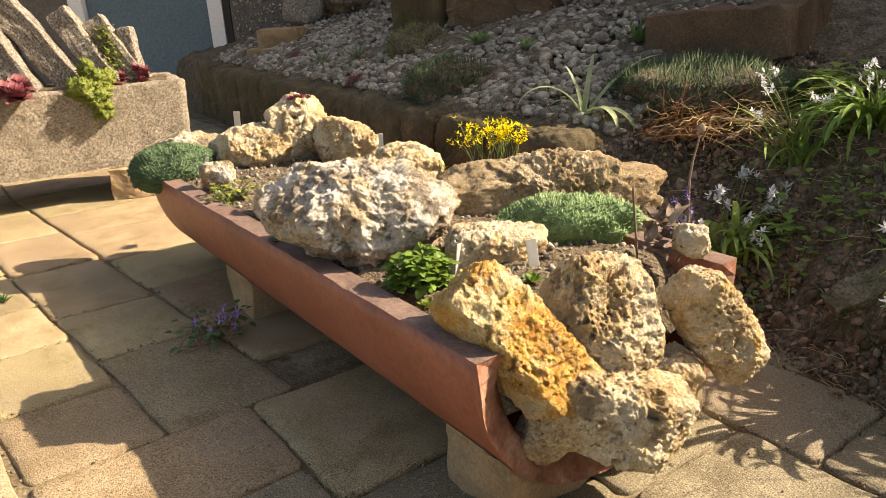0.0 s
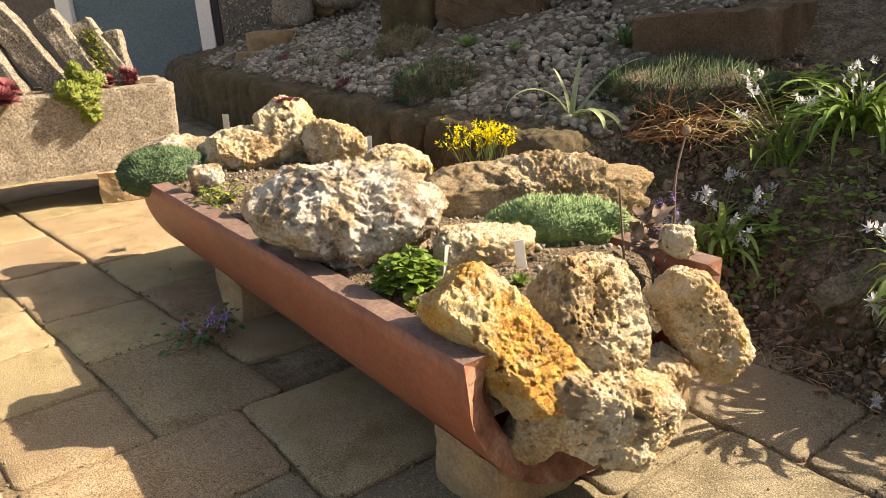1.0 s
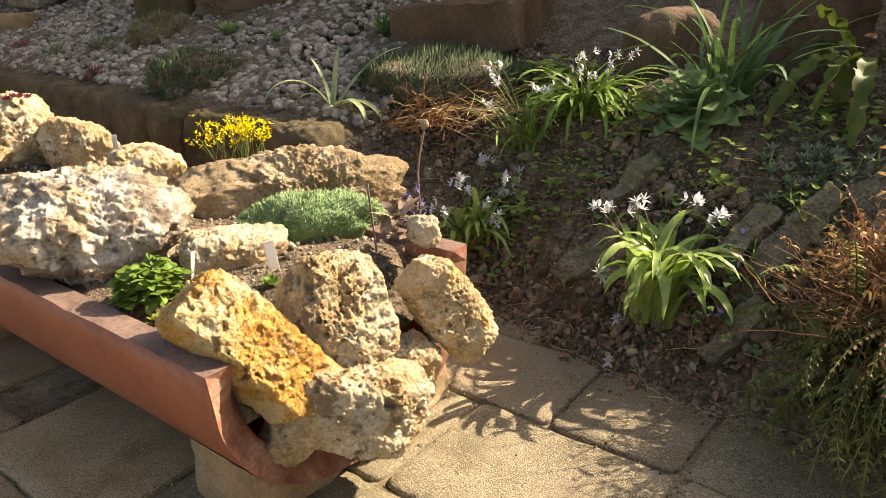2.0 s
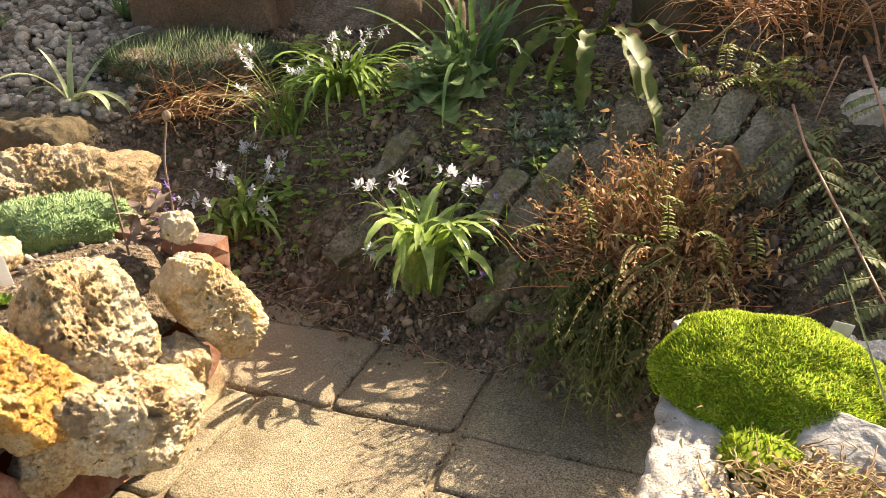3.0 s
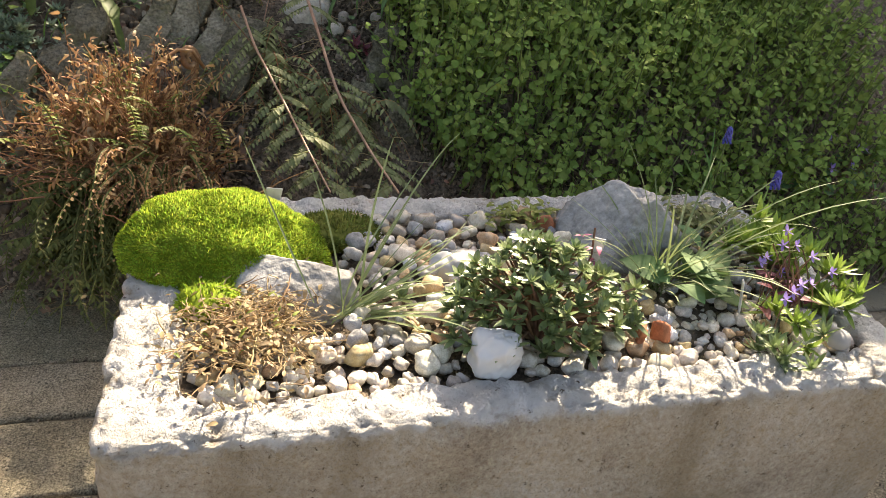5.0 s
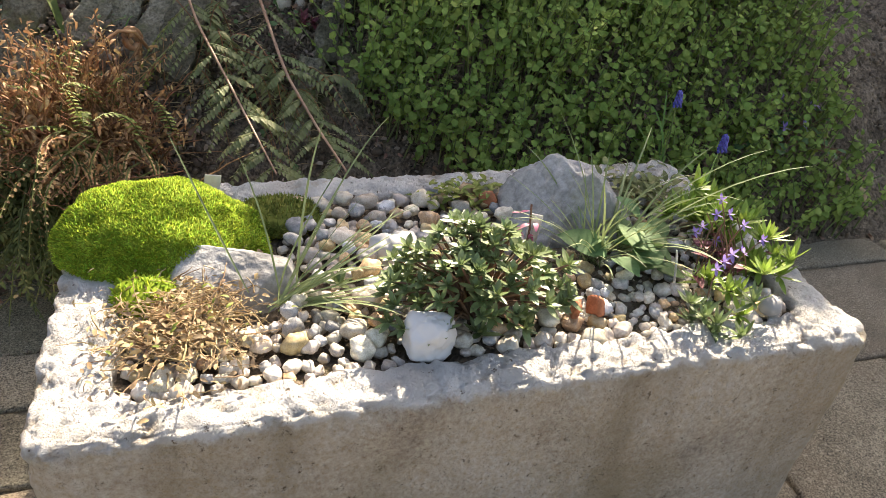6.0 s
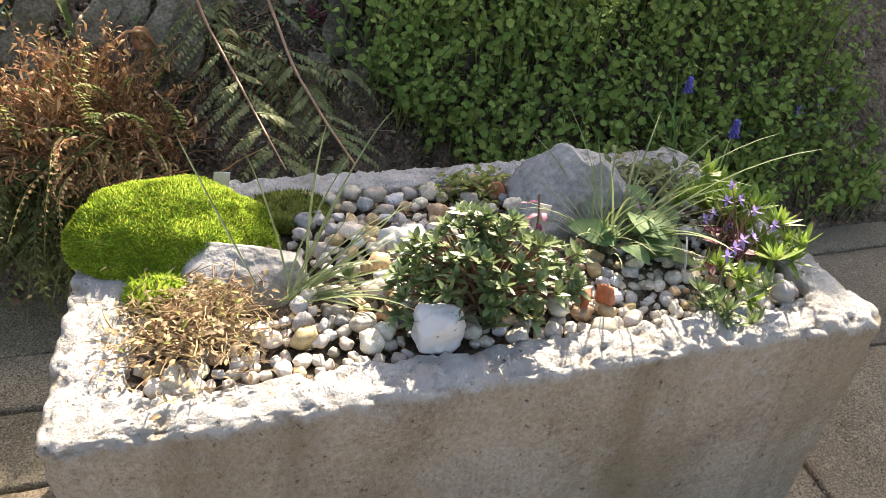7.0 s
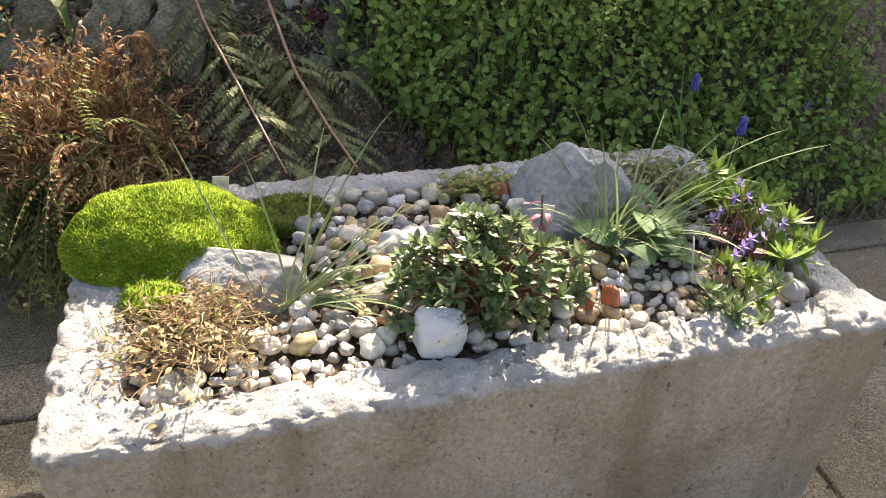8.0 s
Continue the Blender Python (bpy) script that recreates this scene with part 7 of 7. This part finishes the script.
# broad leaves and more green on the upper bank
for k, (x, y, c, s, lab) in enumerate(((1.02, 1.98, 60, 0.05, "round-leaved green plant on the upper bank"), (1.10, 1.62, 40, 0.035, "green seedlings on the slope"), (0.80, 1.62, 60, 0.028, "low clover-like leaves near the slope's foot"), (1.40, 1.28, 60, 0.03, "dull green leaves below the tongue fern"), (0.92, 1.55, 70, 0.026, "green seedlings on the slope"), (1.12, 1.30, 60, 0.026, "green seedlings on the slope"), (0.74, 1.58, 50, 0.022, "low clover-like leaves near the slope's foot"), (2.05, 0.62, 70, 0.04, "green leaves on the upper bank"))):
    ob = thing("low_leaves", lab, "plant", on_bank(x, y, 0.0), group="low leafy plants")
    g = Geo()
    for i in range(c):
        dx, dy = rg.gauss(0, 0.06), rg.gauss(0, 0.05)
        z = on_bank(x + dx, y + dy)[2] - on_bank(x, y)[2]
        stamp(g, hl, (dx, dy, z + rg.uniform(0.01, 0.08)), turn_mat(rg.uniform(0, 6.283), rg.uniform(-0.3, 0.6)), s * rg.uniform(0.6, 1.1))
    part("foliage", g, M_HERB, ob, kind="stuff")

g = Geo()
for i in range(1500):
    u, n = rg.uniform(-1.15, 0.75), rg.uniform(1.42, 2.1)
    if n < np.interp(u, EDGE_U, EDGE_N) + 0.02 or noise.noise(Vector((u * 5, n * 5, 2.0))) < 0.0:
        continue
    x, y = xy(u, n)
    stamp(g, hl, (x, y, float(ground_z(u, n)) + rg.uniform(0.004, 0.03)), turn_mat(rg.uniform(0, 6.283), rg.uniform(-0.4, 0.7), rg.gauss(0, 0.3)), rg.uniform(0.008, 0.02))
solid("ground_cover", g, M_LOBED, "scattered small green seedlings on the slope", "ground cover", kind="stuff")
g = Geo()
for i in range(260):
    u, n = rg.uniform(-1.15, 0.3), rg.uniform(1.45, 2.0)
    if n < np.interp(u, EDGE_U, EDGE_N) + 0.02:
        continue
    x, y = xy(u, n)
    g.add(*ribbon(arc((x, y, float(ground_z(u, n))), rg.uniform(0, 6.283), rg.uniform(0.04, 0.11), rg.uniform(0.3, 1.4), rg.uniform(0.2, 1.5), 6), 0.0035, 0.4))
solid("grass_blades", g, M_STRAP, "thin grass blades scattered on the slope", "grass", kind="stuff")

# loose crumbs, chips and dead leaves on the slope
g = Geo()
v, f = ico(1)
rs = np.random.RandomState(5)
for i in range(15000):
    u, n = rs.uniform(-1.25, 2.3), rs.uniform(1.22, 2.4)
    e = np.interp(u, EDGE_U, EDGE_N)
    if n < e - 0.10 or (n < e and rs.rand() < 0.5):
        continue
    r = rs.uniform(0.003, 0.011) * (0.5 if n < e else 1) * (1.8 if rs.rand() < 0.10 else 1)
    x, y = xy(u, n)
    z = max(0.0, float(ground_z(u, n)))
    m3 = np.array(Euler(rs.uniform(0, 6, 3)).to_matrix())
    g.add((v * rs.uniform(0.5, 1.2, (len(v), 1)) * r * np.array((1, 0.75, 0.5))) @ m3.T + np.array((x, y, z + r * 0.3)), f)
for i in range(15000):
    u, n = rs.uniform(-1.05, 1.05), rs.uniform(1.28, 1.95)
    e = np.interp(u, EDGE_U, EDGE_N)
    if n < e - 0.05:
        continue
    r = rs.uniform(0.002, 0.007)
    x, y = xy(u, n)
    m3 = np.array(Euler(rs.uniform(0, 6, 3)).to_matrix())
    g.add((v * rs.uniform(0.5, 1.2, (len(v), 1)) * r * np.array((1.3, 0.8, 0.5))) @ m3.T + np.array((x, y, max(0.0, float(ground_z(u, n))) + r * 0.3)), f)
M_CRUMB = material("soil_crumbs", [(0.11, 0.08, 0.055), (0.19, 0.145, 0.10), (0.31, 0.25, 0.18)], 22, 0.95, 0.3, 160, 0.6, island=True)
M_LITTER = leafmat("pale_dead_leaf", (0.19, 0.14, 0.095), (0.29, 0.225, 0.16), (0.40, 0.33, 0.25), 0.1, 0.8, 0.35)
v2, f2 = ico(2)
solid("soil_crumbs", g, M_CRUMB, "crumbs of soil and small stones on the slope", "soil", kind="stuff")
g = Geo()
for i in range(1500):
    u, n = rs.uniform(-1.2, 0.45), rs.uniform(1.3, 2.1)
    if n < np.interp(u, EDGE_U, EDGE_N) + 0.01:
        continue
    r = rs.uniform(0.005, 0.013)
    x, y = xy(u, n)
    m3 = np.array(Euler(rs.uniform(0, 6, 3)).to_matrix())
    g.add((v2 * rs.uniform(0.75, 1.15, (len(v2), 1)) * r * np.array((1.2, 0.85, 0.6))) @ m3.T + np.array((x, y, float(ground_z(u, n)) + r * 0.4)), f2)
for i in range(420):
    u, n = rs.uniform(-1.1, 0.35), rs.uniform(1.42, 1.95)
    if n < np.interp(u, EDGE_U, EDGE_N) + 0.02:
        continue
    r = rs.uniform(0.010, 0.022)
    x, y = xy(u, n)
    m3 = np.array(Euler(rs.uniform(0, 6, 3)).to_matrix())
    g.add((v2 * rs.uniform(0.75, 1.15, (len(v2), 1)) * r * np.array((1.2, 0.85, 0.6))) @ m3.T + np.array((x, y, float(ground_z(u, n)) + r * 0.3)), f2)
solid("slope_stones", g, M_CRUMB, "small grey-brown stones scattered over the slope", "gravel", kind="stuff")
g = Geo()
dl = leaf_shape(1.0, 0.5, 2, 0.5, 0.1, 5)
for i in range(2600):
    u, n = rs.uniform(-1.2, 0.9), rs.uniform(1.32, 2.1)
    if n < np.interp(u, EDGE_U, EDGE_N):
        continue
    x, y = xy(u, n)
    stamp(g, dl, (x, y, float(ground_z(u, n)) + 0.012), turn_mat(rs.uniform(0, 6.283), rs.uniform(-0.4, 0.6), rs.normal(0, 0.6)), rs.uniform(0.008, 0.022))
solid("pale_leaf_litter", g, M_LITTER, "grey-brown crumbled leaf litter on the slope", "leaf litter", kind="stuff")
g = Geo()
for i in range(2200):
    u, n = rs.uniform(-1.2, 2.0), rs.uniform(1.2, 2.2)
    if n < np.interp(u, EDGE_U, EDGE_N) - 0.07:
        continue
    x, y = xy(u, n)
    stamp(g, dl, (x, y, max(0.0, float(ground_z(u, n))) + 0.008), turn_mat(rs.uniform(0, 6.283), rs.uniform(-0.4, 0.5), rs.normal(0, 0.5)), rs.uniform(0.012, 0.035))
solid("leaf_litter", g, M_DEADLEAF, "dry brown leaf litter on the soil", "leaf litter", kind="stuff")
g = Geo()
rgt = random.Random(66)
for i in range(1000):
    u, n = rgt.uniform(-1.1, 1.2), rgt.uniform(1.25, 2.1)
    if n < np.interp(u, EDGE_U, EDGE_N) - 0.08:
        continue
    x, y = xy(u, n)
    tangle(g, (x, y, max(0.0, float(ground_z(u, n))) + 0.006), 1, 0.09, 9000 + i, (-0.1, 0.5), (-0.2, 0.8), 0.001, 0.002)
solid("dry_stems_litter", g, M_STRAW, "thin dry stems scattered over the soil", "litter", kind="stuff")
for k, (x, y, s, t) in enumerate(((0.815, 1.50, 0.055, 0.4), (0.80, 1.485, 0.045, 2.2), (1.03, 1.07, 0.05, 1.0), (1.06, 1.05, 0.045, 3.0), (0.99, 1.05, 0.035, 0.2))):
    ob = thing("fallen_leaf", "curled red-brown fallen leaf on the ground", "leaf", (x, y, max(0.0, on_bank(x, y)[2]) + 0.012), group="fallen leaves")
    g = Geo()
    stamp(g, leaf_shape(1.0, 0.6, 2, 0.6, 0.1, 8), (0, 0, 0), turn_mat(t, 0.5, 0.4), s)
    part("blade", g, M_DRY, ob)


# ---- what the raised trough holds ----
def raised(lx, ly, z):
    p = LTM @ Vector((lx, -ly, 0))
    return (p.x, p.y, z)


g = Geo()
us_, vs_ = np.linspace(0.05, 1.70, 40), np.linspace(0.05, 0.37, 16)
uu, vv = np.meshgrid(us_, vs_, indexing="ij")
pts = np.array([raised(a, b, 0.445 + 0.03 * math.sin(b * 7)) for a, b in zip(uu.ravel(), vv.ravel())])
g.add(pts, [(i * 16 + j, i * 16 + j + 1, (i + 1) * 16 + j + 1, (i + 1) * 16 + j) for i in range(39) for j in range(15)])
solid("planting_soil", g, M_SOIL, "soil in the raised stone trough", "soil")
for k, (x, y, z, w, t, l, tilt, lab) in enumerate(((-1.754, 2.905, 0.626, 0.105, 0.085, 0.48, -34, "long rough grey stone block leaning in the raised trough"), (-1.625, 2.988, 0.629, 0.09, 0.08, 0.36, -29, "dark rough stone block leaning in the raised trough"), (-1.523, 3.054, 0.607, 0.085, 0.075, 0.32, -31, "grey rough stone block leaning in the raised trough"), (-1.475, 3.075, 0.588, 0.065, 0.065, 0.24, -6, "small pale stone behind the leaning blocks"), (-1.914, 2.819, 0.639, 0.15, 0.12, 0.42, -26, "pale rough stone block leaning in the raised trough"), (-2.126, 2.729, 0.589, 0.15, 0.12, 0.40, -22, "pale rough stone block leaning in the raised trough"))):
    solid("stone_slab", slab_bm(w, t, l, 230 + k, 0.006, 12, 0.05), M_GRANITE, lab, "stone slab", "slabs in the raised trough", m=pose(x, y, z - 0.02, -6, tilt, 12), smooth=False)
r = random.Random(240)
for k, (x, y, z, n, l, wd) in enumerate(((-1.756, 2.696, 0.461, 7, 0.075, 0.062), (-1.457, 2.911, 0.478, 3, 0.035, 0.02), (-1.423, 2.979, 0.481, 5, 0.045, 0.03))):
    ob = thing("houseleek", "dull red houseleek rosettes in the raised trough", "succulent", (x, y, z), group="houseleeks")
    for i in range(n):
        g = Geo()
        rosette(g, (r.gauss(0, wd * 0.5), r.gauss(0, wd), r.uniform(-0.02, 0.035)), 34, l * r.uniform(0.7, 1.0), l * 0.62, 250 + 12 * k + i, (0.25, 1.5), (0.4, -0.6, 0.8))
        part("rosette", g, M_SEMP, ob)
for k, (x, y, z, rad, c) in enumerate(((-1.513, 2.806, 0.442, (0.05, 0.075, 0.05), 1300), (-1.563, 2.796, 0.457, (0.05, 0.06, 0.05), 900), (-1.525, 2.863, 0.479, (0.05, 0.07, 0.05), 1100), (-1.495, 2.81, 0.384, (0.03, 0.045, 0.05), 600), (-1.563, 2.85, 0.527, (0.035, 0.03, 0.05), 500))):
    cushion("sedum", "yellow-green sedum hanging over the raised trough's edge", (x, y, z), rad, c, 0.020, 0.009, M_LIME, 260 + k, turn=-10, jitter=0.9, lump=0.4, category="succulent", under=-0.9)
ob = thing("sedum", "green sprigs between the leaning blocks", "succulent", (-1.54, 3.004, 0.60))
g = Geo()
for i in range(300):
    stamp(g, lf2, (r.gauss(0, 0.02), r.gauss(0, 0.02), r.uniform(-0.13, 0.10)), turn_mat(r.uniform(0, 6.283), r.uniform(-0.3, 0.9)), r.uniform(0.015, 0.028))
part("foliage", g, M_LIME, ob, kind="stuff")

# pebble dash on the wall beside the door
g = Geo()
v, f = ico(1)
rs = np.random.RandomState(15)
for i in range(1900):
    x, z = rs.uniform(-2.0, -0.7), rs.uniform(0.3, 1.0)
    m3 = np.array(Euler(rs.uniform(0, 6, 3)).to_matrix())
    r = rs.uniform(0.006, 0.014)
    g.add((v * r * np.array((1, 0.8, 0.7))) @ m3.T + np.array((x, YW - 0.002, z)), f)
ob = part("pebble_dash", g, M_GRAVEL_STUFF, wall, "grey and white pebbles pressed into the wall")
tagged(ob, kind="stuff")

# ---- gravel of the terrace ----
GP = []
for s in range(8):
    r = random.Random(700 + s)
    me = stone_geo((1.0, r.uniform(0.65, 0.95), r.uniform(0.5, 0.75)), 600 + s, 2, 2.5, 0.15, 0.0, rough=0.0).mesh("gravel_stone")
    me.materials.append(M_GRAVEL)
    GP.append(me)
gravel = Geo()
rs = np.random.RandomState(25)
near, rest = [], []
for i in range(5200):
    u, n = rs.uniform(-5.3, -1.22), 0
    e = float(np.interp(u, EDGE_U, EDGE_N))
    n = e + 0.14 + abs(rs.normal(0, 0.48)) if rs.rand() < 0.7 else e + rs.uniform(0.12, 1.3)
    if u > -1.45 and n > 1.85:
        continue
    r = rs.uniform(0.011, 0.026) * (1.15 if rs.rand() < 0.1 else 0.85)
    (near if u > -2.5 and n < 1.95 and len(near) < 300 else rest).append((u, n, r))
hold = tagged(new("gravel_terrace"), "terrace surface of rounded grey and white gravel", "gravel", kind="structure")
for u, n, r in near:
    ob = new("gravel_stone", GP[rs.randint(8)])
    x, y = xy(u, n)
    ob.matrix_world = pose(x, y, float(ground_z(u, n)) + r * 0.35, *rs.uniform(-30, 30, 2), rs.uniform(0, 360)) @ Matrix.Diagonal((r, r, r, 1))
    ob.parent = hold
v, f = ico(2)
shapes = [np.array([q.co for q in me.vertices]) for me in GP]
for u, n, r in rest:
    x, y = xy(u, n)
    m3 = np.array(Euler((rs.uniform(-0.5, 0.5), rs.uniform(-0.5, 0.5), rs.uniform(0, 6))).to_matrix())
    gravel.add((shapes[rs.randint(8)] * r) @ m3.T + np.array((x, y, float(ground_z(u, n)) + r * 0.3)), f)
ob = part("gravel", gravel, M_GRAVEL_STUFF, hold, "rounded grey and white gravel")
tagged(ob, kind="stuff")


# ---- paving: rough concrete blocks in courses along u, laid a little askew towards the house ----
pave = tagged(new("pavement"), "sunlit beige concrete block paving in staggered courses", "paving", kind="structure")
PIECES = []                          # (u0, u1, n0, n1) of every block
for n0, n1, first in ((1.12, 1.368, (-0.317, -0.067)), (1.368, 1.62, (-0.50,)), (0.825, 1.12, (-0.459, -0.062))):
    cuts = list(first)
    while cuts[0] > -6.2:
        cuts.insert(0, cuts[0] - 0.41)
    while cuts[-1] < 3.2:
        cuts.append(cuts[-1] + 0.41)
    for a, b in zip(cuts, cuts[1:]):
        if n0 == 0.825 and -0.07 < a < 0.2:
            PIECES += [(a, b, n0, 0.985), (a, b, 0.985, n1)]
        else:
            PIECES.append((a, b, n0, n1))
LANES = {(0.055, 0.305): (-2.05, -1.735, -1.42, -1.13, -0.865, -0.50), (0.305, 0.57): (-3.20, -2.79, -2.36, -1.90, -1.56, -1.13), (0.57, 0.825): (-3.05, -2.70, -2.30, -1.95, -1.65, -1.30, -0.95)}
EDGES = [0.825, 0.57, 0.305, 0.055] + [0.055 - 0.21 * k for k in range(1, 13)]
rng = random.Random(8)
for n1, n0 in zip(EDGES, EDGES[1:]):
    cuts = list(LANES.get((n0, n1), (-1.6 + rng.uniform(-0.2, 0.2),)))
    while cuts[0] > -6.2:
        cuts.insert(0, cuts[0] - rng.uniform(0.33, 0.42))
    while cuts[-1] < 3.2:
        cuts.append(cuts[-1] + rng.uniform(0.33, 0.42))
    PIECES += [(a, b, n0, n1) for a, b in zip(cuts, cuts[1:]) if n0 < 0.05 or b < -1.12]
for n0, n1, first in ((0.055, 0.465, (-1.13, -0.865)), (0.465, 0.825, (-1.13, -0.74))):
    cuts = list(first)
    while cuts[-1] < 3.2:
        cuts.append(cuts[-1] + 0.40)
    PIECES += [(a, b, n0, n1) for a, b in zip(cuts, cuts[1:])]
rng = random.Random(4)


def askew(u, n):
    """The courses beside the planter swing away from its line towards the house."""
    return n + 0.107 * min(0.0, max(u, -3.6) + 1.13) * (1 if n < 0.8 else 0) * min(1.0, max(0.0, (0.82 - n) / 0.15))


def paver_geo(quad, seed):
    """One block: worn rounded edges that wander, broken corners, a slightly dished top. quad: corners in u, n."""
    q = np.array(quad)
    mid = q.mean(0)
    pts = []
    for a, b in zip(q, np.roll(q, -1, 0)):
        k = max(6, int(np.linalg.norm(b - a) / 0.016))
        pts += [a + (b - a) * t for t in (np.arange(k) + 0.5) / k]
    pts = np.array(pts)
    m_ = len(pts)
    to = (mid - pts) / np.linalg.norm(mid - pts, axis=1)[:, None]
    p3 = np.c_[pts, np.full(m_, seed * 1.37)]
    eat = 0.0042 + 0.0035 * fbm(p3 / 0.09, 3, 2) + 0.0026 * fbm(p3 / 0.02, 5, 2)
    near = np.min(np.linalg.norm(pts[:, None] - q[None], axis=2), axis=1)
    eat = np.maximum(eat, 0.0008) + 0.006 * np.clip(1 - near / 0.018, 0, 1)
    loops = []
    for inset, z in ((0.0, -0.05), (0.0, -0.006), (0.0022, -0.0022), (0.006, 0.0), (0.03, 0.0004)):
        ring = pts + to * (eat + inset)[:, None]
        zz = z + (0.0012 * fbm(np.c_[ring, np.full(m_, seed)] / 0.035, 9, 2) if z > -0.04 else 0)
        loops.append(np.c_[ring, np.broadcast_to(zz, (m_,))])
    v_ = np.concatenate(loops)
    f_ = [(i_ * m_ + j_, i_ * m_ + (j_ + 1) % m_, (i_ + 1) * m_ + (j_ + 1) % m_, (i_ + 1) * m_ + j_) for i_ in range(4) for j_ in range(m_)]
    v_ = np.concatenate([v_, [[mid[0], mid[1], 0.0]]])
    f_ += [(4 * m_ + j_, 4 * m_ + (j_ + 1) % m_, len(v_) - 1) for j_ in range(m_)]
    v_[:, :2] -= mid
    return Geo().add(v_, f_), mid


for k, (u0, u1, n0, n1) in enumerate(PIECES):
    um, nm = (u0 + u1) / 2, (n0 + n1) / 2
    if nm < np.interp(um, EDGE_U, EDGE_N) + 0.08:
        quad = [(u + rng.uniform(-0.003, 0.003), askew(u, n) + rng.uniform(-0.003, 0.003)) for u, n in ((u0, n0), (u1, n0), (u1, n1), (u0, n1))]
        gg, mid = paver_geo(quad, k)
        x, y = xy(*mid)
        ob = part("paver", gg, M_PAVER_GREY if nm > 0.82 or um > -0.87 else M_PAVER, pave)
        ob.matrix_world = pose(x, y, rng.uniform(-0.003, 0.002), rng.uniform(-0.5, 0.5), rng.uniform(-0.4, 0.4), UN)


# sand grains, crumbs and bits of plant swept along the joints
g = Geo()
v, f = ico(1)
rs = np.random.RandomState(61)
blocks = [q for q in PIECES if -2.6 < q[0] < 1.6 and -0.3 < q[2] < 1.4]
for i in range(2600):
    u0, u1, n0, n1 = blocks[rs.randint(len(blocks))]
    if rs.rand() < 0.5:
        u, n = rs.uniform(u0, u1), n0 + rs.normal(0, 0.006)
    else:
        u, n = u0 + rs.normal(0, 0.006), rs.uniform(n0, n1)
    if rs.rand() < 0.12:
        u, n = rs.uniform(u0, u1), rs.uniform(n0, n1)
    r = rs.uniform(0.0012, 0.0042)
    x, y = xy(u, askew(u, n))
    m3 = np.array(Euler(rs.uniform(0, 6, 3)).to_matrix())
    g.add((v * rs.uniform(0.5, 1.2, (len(v), 1)) * r * np.array((1.4, 0.8, 0.6))) @ m3.T + np.array((x, y, r * 0.2)), f)
solid("paving_grit", g, M_CRUMB, "sand and crumbs lying along the paving joints", "grit", kind="stuff")
